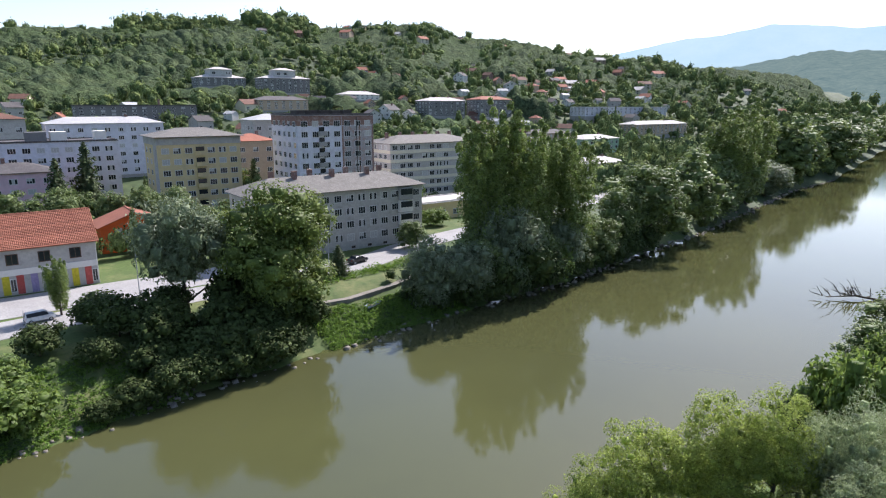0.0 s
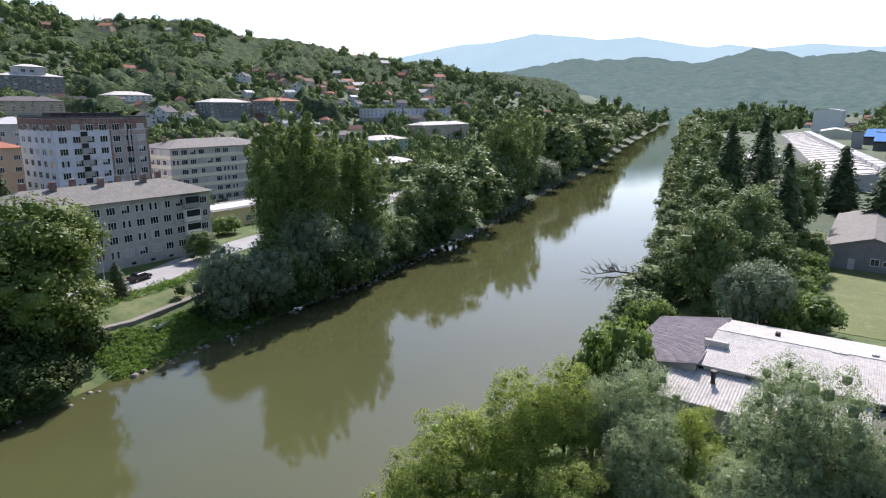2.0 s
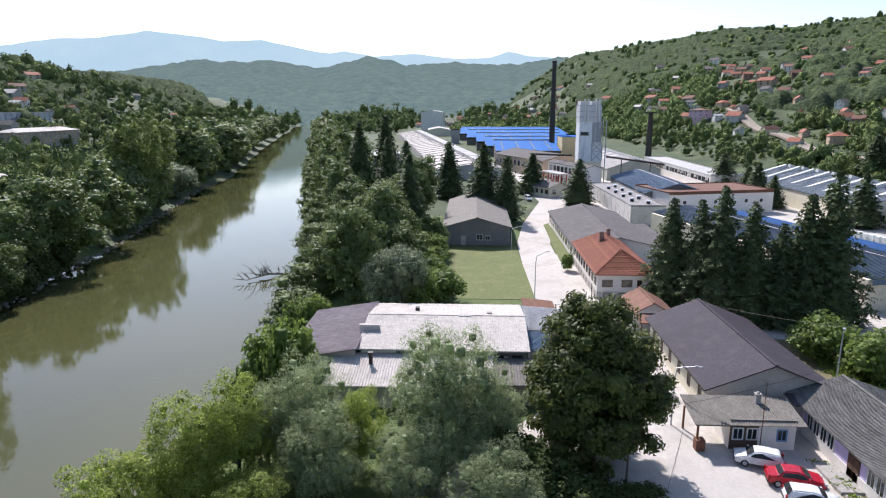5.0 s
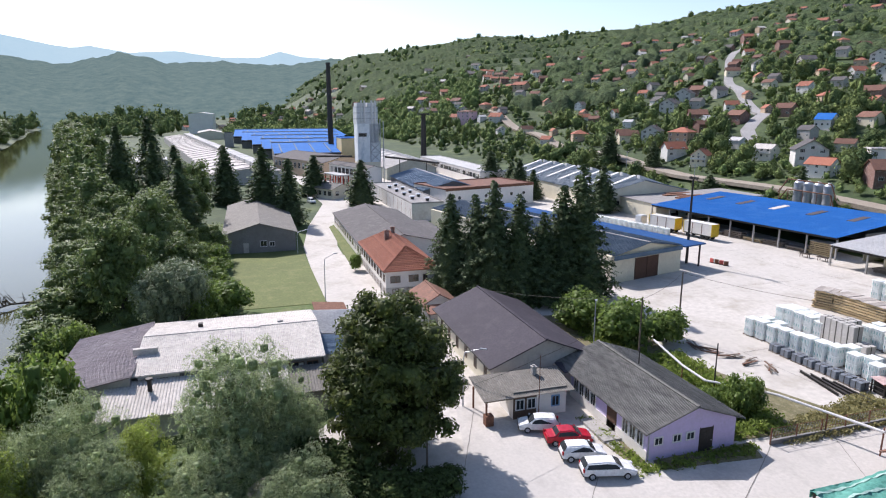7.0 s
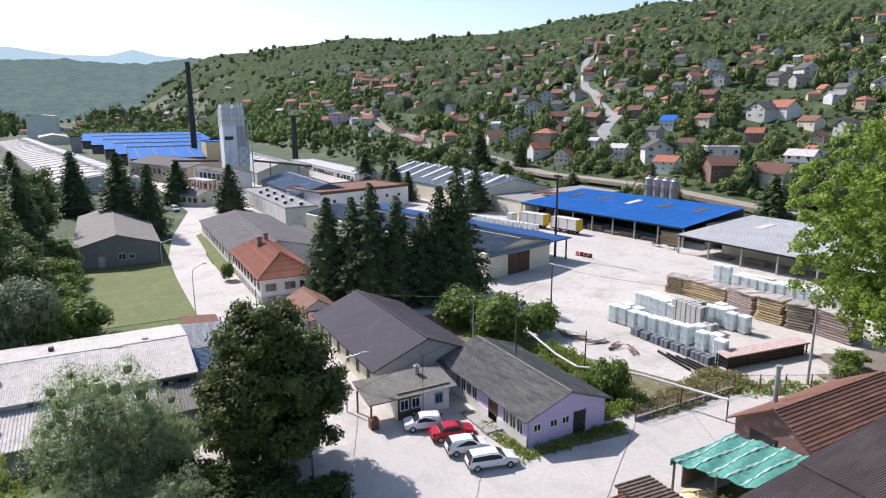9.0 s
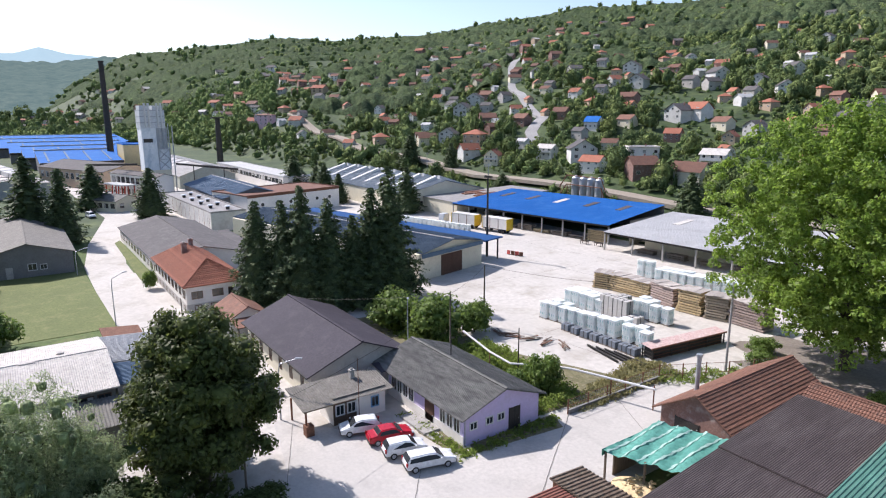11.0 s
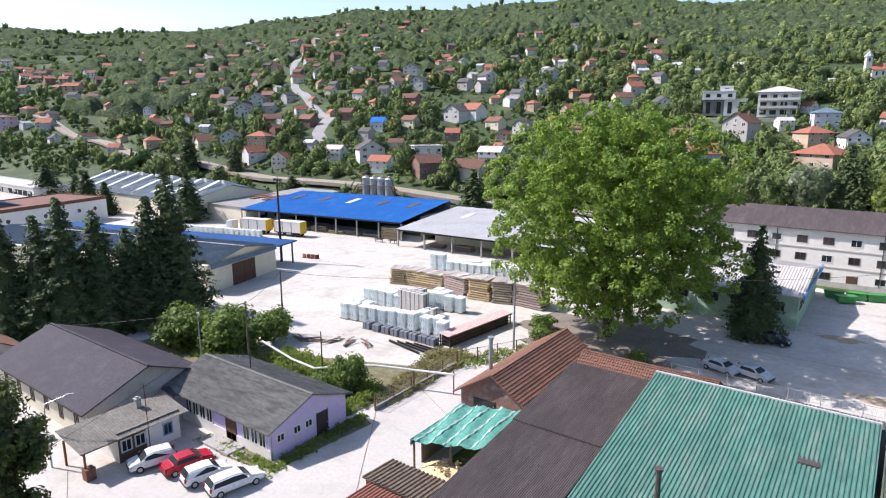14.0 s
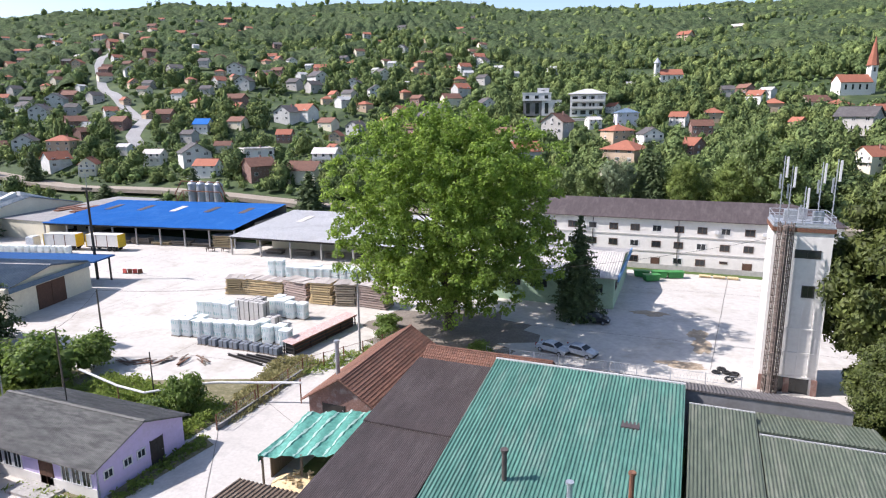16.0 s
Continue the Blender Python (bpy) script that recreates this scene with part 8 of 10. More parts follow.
def street_lamp(label, x, y, h, rz, reach=1.8):
    b = thing("street_lamp", label, "street lamp", x, y, ground_z(x, y), rz)
    bm = bmesh.new()
    tube(bm, (0, 0, -0.3), (0, 0, h * 0.75), 0.09, 0.06, 8)
    tube(bm, (0, 0, h * 0.75), (0.15, 0, h * 0.92), 0.06, 0.05, 8)
    tube(bm, (0.15, 0, h * 0.92), (reach, 0, h), 0.05, 0.04, 8)
    part("post", bm, METAL_GALV, b)
    bm = boxes((reach - 0.1, -0.14, h - 0.05, reach + 0.6, 0.14, h + 0.08))
    bmesh.ops.bevel(bm, geom=bm.edges[:], offset=0.04, segments=2, affect="EDGES")
    part("lamp_head", bm, METAL_GALV, b)


mast0 = pole("tall dark floodlight mast at the hall's canopy", 102.2, -82.2, 16.8, 0.28, METAL_DARK, 0.0, "floodlight_mast")
fl = part("lamp_frame", boxes((-1.2, -0.06, 16.8, 1.2, 0.06, 16.92)), METAL_DARK, mast0)
for k in (-1, 0, 1):
    part("floodlight", boxes((k * 0.9 - 0.25, -0.3, 16.92, k * 0.9 + 0.25, 0.05, 17.3)), METAL_DARK, fl)
pole("grey concrete utility pole by the yard fence", 38.0, -67.0, 11.0, 0.16, CONCRETE)
pole("dark wooden pole among the bushes", 67.5, -53.9, 9.0, 0.14)
pole("wooden pole beside the lilac office", 58.6, -41.6, 9.2, 0.12)
pole("slender pole by the fence", 51.8, -46.6, 5.6, 0.09, METAL_DARK)
pole("thin rusty pole before the gatehouse", 51.2, -25.4, 7.0, 0.05, METAL_RUST)
pole("wooden pole beside the chestnut", 46.0, -12.6, 7.0, 0.1)
pole("short post beside the red-roofed house", 96.0, -18.8, 3.2, 0.08, METAL_DARK)
street_lamp("grey street lamp beside the inner road", 98.0, -10.1, 7.6, -70)
street_lamp("grey street lamp behind the lilac office", 65.5, -39.8, 7.6, 150)
street_lamp("grey street lamp at the gatehouse", 56.6, -19.4, 6.5, -120)
street_lamp("grey street lamp by the grey hall", 134.5, -8.4, 5.0, -80)
street_lamp("grey street lamp along the river street", 52.0, 107.4, 8.5, 250, 2.2)
street_lamp("grey street lamp along the river street", 18.0, 106.0, 8.5, 260, 2.2)
for k, rx in enumerate((-60, -20, 20, 60, 102, 145, 190, 240, 300)):
    pole("railway catenary pole beside the track", rx, float(np.interp(rx, (-120, 0, 102, 200, 300), (-158, -156, -153.6, -153, -164))), 7.5, 0.14, METAL_GALV, 1.4, "railway_pole")


def wire(a, b, sag=0.8, r=0.02, name="overhead_wire", label="thin dark overhead wire", material=METAL_DARK):
    a, b = Vector(a), Vector(b)
    bm = bmesh.new()
    n = 12
    pts = [a.lerp(b, k / n) - Vector((0, 0, sag * 4 * (k / n) * (1 - k / n))) for k in range(n + 1)]
    pipe_line(bm, pts, r, 4)
    tagged(part(name, bm, material), label, "wire")


wire((67.5, -53.9, 8.9), (38, -67, 10.6), 1.0)
wire((67.5, -53.9, 8.9), (58.6, -41.6, 9.0), 0.4)
wire((58.6, -41.6, 9.0), (51.2, -25.4, 6.8), 0.5)
wire((51.2, -25.4, 6.8), (46, -12.6, 6.8), 0.3)
wire((38, -67, 10.6), (-8.9, -72.6, 17), 1.5)
wire((58.6, -41.6, 9.0), (79, -29, 5.7), 0.5)
bm = bmesh.new()
pipe_line(bm, [(60.5, -45.0, 3.0), (55, -44.9, 2.0), (51.2, -44.9, 1.8), (47.5, -47.4, 2.2), (45.1, -48.5, 2.4), (41, -50.2, 2.3), (36.5, -51.6, 2.4)], 0.13, 8)
tagged(part("heating_pipe", bm, FRAME_WHITE), "white insulated heating pipe on thin stands", "pipe")
for px, py, ph in ((55, -44.9, 1.9), (47.5, -47.4, 2.1), (41, -50.2, 2.2), (36.6, -51.6, 2.8)):
    st = thing("pipe_stand", "thin rusty steel pipe stand", "stand", px, py)
    part("leg", boxes((-0.05, -0.05, 0, 0.05, 0.05, ph)), METAL_RUST, st)


def fence(label, pts, h, step=2.5, rail=METAL_RUST, wall=0.0):
    b = thing("fence", label, "fence", 0, 0)
    for (ax, ay), (bx, by) in zip(pts, pts[1:]):
        n = max(1, int(math.hypot(bx - ax, by - ay) / step))
        d = math.degrees(math.atan2(by - ay, bx - ax))
        L = math.hypot(bx - ax, by - ay)
        if wall:
            o = part("base_wall", boxes((0, -0.12, 0, L, 0.12, wall)), WALL_DARKGREY, b)
            o.matrix_basis = pose(ax, ay, 0.02, 0, 0, d)
        bm = bmesh.new()
        for z in (0.35, 0.95):
            tube(bm, (0, 0, wall + (h - wall) * z), (L, 0, wall + (h - wall) * z), 0.025, 0.025, 5)
        o = part("rail", bm, rail, b)
        o.matrix_basis = pose(ax, ay, 0, 0, 0, d)
        bm = bmesh.new()
        for k in range(int(L / 0.35)):
            x = k * 0.35
            tube(bm, (x, 0, wall + 0.1), (min(L, x + 0.35), 0, h - 0.05), 0.008, 0.008, 3)
            tube(bm, (min(L, x + 0.35), 0, wall + 0.1), (x, 0, h - 0.05), 0.008, 0.008, 3)
        o = part("wire_mesh", bm, METAL_GALV, b)
        o.matrix_basis = pose(ax, ay, 0, 0, 0, d)
        for k in range(n + 1):
            o = part("post", boxes((-0.05, -0.05, 0, 0.05, 0.05, h)), rail, b)
            o.matrix_basis = pose(ax + (bx - ax) * k / n, ay + (by - ay) * k / n, 0.02, 0, 0, d)


fence("rusty mesh fence on a low concrete wall", [(41.0, -43.8), (41.0, -58.5)], 1.7, 2.5, METAL_RUST, 0.5)
fence("mesh fence along the weedy yard edge", [(41.0, -58.5), (37.0, -66), (34.5, -72)], 1.9)
fence("grey mesh fence across the car park", [(22, -70.5), (4, -71.0), (-7, -71.2)], 1.6, 3.0, METAL_GALV)
fence("pale fence beside the railway", [(-60, -146), (0, -146), (60, -146)], 1.5, 4.0, METAL_GALV)

# ---- vehicles and small things in the yard ----
def trailer(label, x, y, rz, face, z=0.05):
    b = thing("truck_trailer", label, "trailer", x, y, z, rz)
    part("side_curtain", boxes((-4.0, -1.25, 1.1, 4.0, 1.25, 3.7)), WALL_WHITE, b)
    part("end_frame", boxes((-4.12, -1.3, 0.9, -4.0, 1.3, 3.8)), face, b)
    part("roof_cover", boxes((-4.0, -1.3, 3.7, 4.0, 1.3, 3.8)), WALL_HILL, b)
    part("corner_frame", boxes((3.88, -1.32, 0.9, 4.05, 1.32, 3.82)), face, b)
    for q in (-1.4, 1.3):
        part("side_strap", boxes((q, 1.252, 1.1, q + 0.18, 1.27, 3.68)), METAL_RUST, b)
    part("chassis", boxes((-4.0, -0.9, 0.75, 4.0, 0.9, 1.1)), METAL_DARK, b)
    for wx in (-2.8, -1.6, 2.6):
        for s in (-1, 1):
            bm = bmesh.new()
            tube(bm, (wx, s * 0.85, 0.5), (wx, s * 1.2, 0.5), 0.5, 0.5, 14)
            part("wheel", bm, RUBBER, b)


YELLOW = mat("yellow_truck_paint", (0.75, 0.5, 0.03), (0.66, 0.44, 0.03), 0.5, 4.0, rough=0.4)
trailer("yellow-framed white truck trailer", 122.8, -102.0, 12, YELLOW)
trailer("yellow-framed white truck trailer", 133.0, -99.5, 14, YELLOW)
car_t = thing("truck_cab", "white truck cab before the hall", "truck", 140.5, -97.6, 0.05, 14)
bm = boxes((-1.0, -1.2, 0.7, 1.0, 1.2, 3.0))
bmesh.ops.bevel(bm, geom=bm.edges[:], offset=0.15, segments=2, affect="EDGES")
part("cab", bm, PAINT["white"], car_t)
part("windscreen", boxes((1.0, -1.0, 1.8, 1.02, 1.0, 2.7)), GLASS_DARK, car_t)
for s in (-1, 1):
    bm = bmesh.new()
    tube(bm, (0.3, s * 0.8, 0.5), (0.3, s * 1.2, 0.5), 0.5, 0.5, 14)
    part("wheel", bm, RUBBER, car_t)
for k in range(16):
    o = pack("white wrapped pallet beside the hall", 152 - k * 1.6, -90.2 - k * 0.42, 14, 1.7, "hall pallets") if k == 0 else copy_thing(o, pose(152 - k * 1.6, -90.2 - k * 0.42, 0.03, 0, 0, 14))
WOOD_DARK_TABLE = mat("dark_stained_wood", (0.07, 0.05, 0.035), (0.045, 0.032, 0.024), 1.0, 6.0)
for bx, by in ((99.2, -108.4), (95.4, -109.0)):
    o = thing("trestle_table", "dark wooden trestle table in the yard", "table", bx, by - 0.6, 0.03, 8, "trestle tables")
    part("top", boxes((-1.1, -0.45, 0.72, 1.1, 0.45, 0.8)), WOOD_DARK_TABLE, o)
    for x in (-0.8, 0.8):
        for y in (-0.35, 0.35):
            part("leg", boxes((x - 0.05, y - 0.05, 0, x + 0.05, y + 0.05, 0.72)), WOOD_DARK_TABLE, o)
for k in range(4):
    o = thing("barrier", "red and white plastic barrier", "barrier", 101.0 - k * 1.0, -87.3 - 0.3 * k, 0.03, 20 * k, "plastic barriers")
    part("panel", boxes((-0.4, -0.12, 0.1, 0.4, 0.12, 0.9)), METAL_RUST if k % 2 else STRIPES[3], o)
    part("foot", boxes((-0.45, -0.25, 0, 0.45, 0.25, 0.098)), METAL_DARK, o)
for k in range(3):
    o = thing("concrete_block", "grey concrete block beside the workshop", "block", 62.5 + 4.2 * k, -21.3, 0.05, 5 * k, "concrete blocks")
    bm = boxes((-0.8, -0.4, 0, 0.8, 0.4, 0.5))
    bmesh.ops.bevel(bm, geom=bm.edges[:], offset=0.04, segments=1, affect="EDGES")
    part("block", bm, CONCRETE, o)
GREEN_BIN = mat("green_painted_steel", (0.06, 0.30, 0.08), (0.05, 0.24, 0.06), 1.0, 5.0, rough=0.5)
for k, (bx, by) in enumerate(((6.8, -118), (3.8, -118.6), (1.0, -119.2), (5.0, -115.6))):
    o = thing("skip", "green steel waste skip", "skip", bx, by, 0.03, 10 * k, "green skips")
    bm = boxes((-1.2, -0.7, 0.15, 1.2, 0.7, 1.2))
    for v in bm.verts:
        if v.co.z > 1:
            v.co.x *= 1.2
    part("tub", bm, GREEN_BIN, o)
    part("rim", boxes((-1.5, -0.75, 1.2, 1.5, 0.75, 1.28)), GREEN_BIN, o)
for k in range(3):
    timber_stack("small stack of pale boards before the office", -9 + 2.4 * k, -121.5, 0, 1.8, 1.2, 0.75, WOOD_NEW, "office pallets")
for k in range(5):
    o = thing("pipe_coil", "grey concrete pipe ring lying by the wall", "pipe", -4.5 - 0.8 * k, -64.5 - 1.0 * k, 0.35, 40 + 15 * k, "pipe rings")
    bm = bmesh.new()
    tube(bm, (-0.5, 0, 0), (0.5, 0, 0), 0.38, 0.38, 14)
    part("ring", bm, CONCRETE, o)


def tanks():
    b = thing("storage_tanks", "cluster of silver storage tanks with pipework", "tank", 133, -146, ground_z(133, -146))
    for k in range(4):
        bm = bmesh.new()
        x = -5 + k * 3.2
        tube(bm, (x, 0, 1.0), (x, 0, 9.0), 1.3, 1.3, 16)
        tube(bm, (x, 0, 9.0), (x, 0, 9.9), 1.3, 0.3, 16)
        t = part("tank", bm, METAL_GALV, b)
        for q in (-0.9, 0.9):
            part("leg", boxes((x + q - 0.08, -0.9, -1.5, x + q + 0.08, -0.74, 1.2)), METAL_GALV, t)
    bm = bmesh.new()
    for z in (7.0, 9.8):
        pipe_line(bm, [(-9, 1.6, z - 4), (-7, 1.6, z), (7, 1.6, z), (10, 1.6, z - 4)], 0.16, 6)
    for x in (-8, -3.5, 1, 6, 9):
        tube(bm, (x, 2.2, -1), (x, 2.2, 7), 0.1, 0.1, 5)
    part("pipework", bm, METAL_RUST, b)


tanks()

# ---- river: the snag, a boat, stones ----
def snag():
    b = thing("dead_tree", "bare grey fallen tree lying in the river", "fallen tree", 127, 43.5, WATER_Z + 0.2, -30)
    rnd = random.Random(9)
    bm = bmesh.new()
    tube(bm, (7, -2, -0.6), (0, 0, 0.5), 0.28, 0.16, 8)
    tube(bm, (0, 0, 0.5), (-5, 1.0, 0.2), 0.16, 0.06, 6)
    for k in range(22):
        t = rnd.uniform(-6, 3)
        a = Vector((t, 0.2 - 0.15 * t, 0.4))
        d = Vector((rnd.uniform(-1.8, 0.3), rnd.uniform(-1.6, 1.6), rnd.uniform(0.0, 1.9)))
        e = a + d * rnd.uniform(0.9, 1.7)
        tube(bm, a, e, 0.09, 0.045, 5)
        for q in range(3):
            c = a.lerp(e, rnd.uniform(0.3, 1.0))
            tube(bm, c, c + Vector((rnd.uniform(-1.4, 0.4), rnd.uniform(-1, 1), rnd.uniform(-0.4, 1.2))) * rnd.uniform(0.7, 1.3), 0.045, 0.02, 4)
    part("trunk", bm, BARK, b)


snag()
o = thing("rowing_boat", "small white boat lying on the grassy bank", "boat", 49.5, 86.2, ground_z(49.5, 86.2) + 0.15, 20)
bm = bmesh.new()
sec = []
for px, w, zb in ((-1.8, 0.45, 0.05), (-0.8, 0.62, 0.0), (0.6, 0.6, 0.0), (1.5, 0.3, 0.1), (2.0, 0.04, 0.3)):
    sec.append([bm.verts.new((px, -w, 0.45)), bm.verts.new((px, -w * 0.6, zb)), bm.verts.new((px, w * 0.6, zb)), bm.verts.new((px, w, 0.45))])
for a, b in zip(sec, sec[1:]):
    for k in range(3):
        bm.faces.new((a[k], a[k + 1], b[k + 1], b[k]))
bm.faces.new(sec[0])
part("hull", bm, STEEL_WHITE, o)
part("thwart", boxes((-0.9, -0.55, 0.34, -0.65, 0.55, 0.38)), WOOD_GREY, o)


def stones():
    g = np.random.default_rng(8)
    base = np.array([(x, y, z) for x in (-1, 1) for y in (-1, 1) for z in (-1, 1)], float)
    f = np.array([(0, 1, 3, 2), (4, 6, 7, 5), (0, 4, 5, 1), (2, 3, 7, 6), (0, 2, 6, 4), (1, 5, 7, 3)])
    vs, fs = [], []
    n = 900
    xs = np.concatenate([g.uniform(-5, 330, n // 2), g.uniform(85, 300, n // 2)])
    for k in range(n):
        x = xs[k]
        left = k < n // 2
        y = np.interp(x, LX, LY) + g.normal(0.6, 0.8) if left else np.interp(x, RX, RY) - g.normal(0.5, 0.7)
        s = g.uniform(0.12, 0.5)
        vs.append(base * g.uniform(0.5, 1.0, (8, 3)) * s + (x, y, max(ground_z(x, y), WATER_Z - 0.1)))
        fs.append(f + 8 * k)
    me = mesh_np("bank_stones", np.concatenate(vs), np.concatenate(fs))
    me.materials.append(GRAVEL)
    tagged(new("bank_stones", me), "pale stones along the water's edge", "stones", kind="stuff")


stones()


# ---- churches on the hillside ----
def church(label, x, y, rz, roof, spire, s=1.0):
    z = ground_z(x, y)
    b = thing("church", label, "church", x, y, z + 0.3, rz)
    b.scale = (s, s, s)
    bm = bmesh.new()
    ends = []
    for u in (-8, 8):
        ends.append([bm.verts.new((u, v, w)) for v, w in ((-4, -3), (4, -3), (4, 5.5), (0, 9), (-4, 5.5))])
    for k in range(5):
        bm.faces.new((ends[0][k], ends[0][(k + 1) % 5], ends[1][(k + 1) % 5], ends[1][k]))
    bm.faces.new(ends[0])
    bm.faces.new(ends[1][::-1])
    part("nave", bm, WALL_WHITE, b)
    for q in (-1, 1):
        bm = bmesh.new()
        slab(bm, [Vector((-8.4, q * 4.5, 5.2)), Vector((8.4, q * 4.5, 5.2)), Vector((8.4, q * 0.004, 9.25)), Vector((-8.4, q * 0.004, 9.25))][::q], 0.2)
        part("roof_slope", bm, roof, b)
        for k in range(4):
            part("window", boxes((-6 + 3.6 * k, q * 4.02 - 0.05, 1.6, -5.0 + 3.6 * k, q * 4.02 + 0.05, 4.2)), GLASS_DARK, b)
    part("tower", boxes((-11.4, -1.9, -3, -8.003, 1.9, 13.5)), WALL_WHITE, b)
    for q in (-1, 1):
        part("belfry_opening", boxes((-10.3, q * 1.92 - 0.04, 10.4, -9.1, q * 1.92 + 0.04, 12.6)), GLASS_DARK, b)
    bm = bmesh.new()
    h = 14 if spire else 4
    tube(bm, (-9.7, 0, 13.5), (-9.7, 0, 13.5 + h), 2.9, 0.1, 8)
    part("spire", bm, TILE_RED if spire else METAL_GALV, b)
    bm = bmesh.new()
    tube(bm, (-9.7, 0, 13.4 + h), (-9.7, 0, 15.2 + h), 0.08, 0.08, 5)
    part("finial", bm, METAL_DARK, b)


# ---- corner of the yard by the tower ----
SAND = mat("spilled_sand", (0.44, 0.34, 0.23), (0.36, 0.28, 0.19), 0.6, 4.0, stain=(0.5, 0.44, 0.36), amount=0.6)
for px, py, rx, ry in ((-3.1, -84.0, 1.3, 3.4), (-2.6, -88.5, 1.6, 2.2), (-1.0, -76.5, 3.5, 1.3), (4.0, -96.0, 3.0, 1.6), (46, -100, 3.2, 1.5)):
    rnd = random.Random(int(px * 10 + py))
    bm = bmesh.new()
    mid = bm.verts.new((px, py, 0.11))
    ring = [bm.verts.new((px + math.cos(a * 0.3142) * rx * rnd.uniform(0.6, 1.1), py + math.sin(a * 0.3142) * ry * rnd.uniform(0.6, 1.1), 0.045)) for a in range(20)]
    for k in range(20):
        bm.faces.new((mid, ring[k], ring[(k + 1) % 20]))
    tagged(part("sand_spill", bm, SAND), "thin patch of spilled ochre sand on the concrete", "sand")
for k, (px, py, tilt) in enumerate(((-5.7, -75.5, 0), (-6.4, -74.2, 20), (-6.6, -75.4, 0), (-5.2, -76.4, 0), (-5.9, -73.2, 15), (-4.6, -75.2, 0))):
    t = thing("tyre", "worn black tyre lying beside the tower", "tyre", px, py, 0.05, k * 40, "old tyres")
    bm = bmesh.new()
    n, m = 16, 7
    rows = []
    for i in range(n):
        a = 6.2832 * i / n
        rows.append([bm.verts.new(((0.36 + 0.16 * math.cos(6.2832 * j / m)) * math.cos(a), (0.36 + 0.16 * math.cos(6.2832 * j / m)) * math.sin(a), 0.15 + 0.14 * math.sin(6.2832 * j / m))) for j in range(m)])
    for i in range(n):
        for j in range(m):
            bm.faces.new((rows[i][j], rows[(i + 1) % n][j], rows[(i + 1) % n][(j + 1) % m], rows[i][(j + 1) % m]))
    body = part("casing", bm, RUBBER, t, smooth=True)
    body.matrix_basis = pose(0, 0, 0.18 if tilt else 0, tilt, 0, 0)

# ---- houses on the hillsides ----
def hill_house(label, roof, wall, w, d, h, hr, storeys, balcony=False, style="gable", axis="x", frame_mat=FRAME_WHITE, group="houses on the hillside", lod=False):
    b, hx, hy = building("house", label, -w / 2, -d / 2, w / 2, d / 2, h, hr, wall, roof, style=style, axis=axis, over=0.6, category="house", group=group, cap=not lod, below=4.5, one_roof=lod)
    for s in range(storeys):
        z = 0.9 + s * 2.8
        if lod:
            window_row(b, "-y", hx, hy, -hx + 2.2, hx - 2.2, 2, z, 1.7, 1.4, frame_mat, far=True)
            continue
        window_row(b, "-y", hx, hy, -hx + 1.6, hx - 1.6, 3, z, 1.3, 1.3, frame_mat, far=True)
        window_row(b, "-x", hx, hy, -hy * 0.2, -hy * 0.2, 1, z, 1.4, 1.3, frame_mat, far=True)
        window_row(b, "+x", hx, hy, -hy * 0.2, -hy * 0.2, 1, z, 1.4, 1.3, frame_mat, far=True)
    if axis == "y" and style == "gable":
        window(b, "-y", hx, hy, 0, h + 0.1, 1.3, 1.2, frame_mat, far=True)
    part("chimney", boxes((hx * 0.3 - 0.3, hy * 0.35 - 0.3, h, hx * 0.3 + 0.3, hy * 0.35 + 0.3, hr + 0.8)), BRICK, b)
    if balcony:
        p = part("balcony", boxes((-hx + 0.3, -hy - 1.3, 2.6, hx - 0.3, -hy, 2.78), (-hx + 0.3, -hy - 1.3, 2.78, hx - 0.3, -hy - 1.22, 3.6)), FRAME_WHITE, b)
        for u in (-hx + 0.4, hx - 0.4):
            part("post", boxes((u - 0.1, -hy - 1.28, -2.0, u + 0.1, -hy - 1.08, 2.6)), WALL_WHITE, p)
    return b


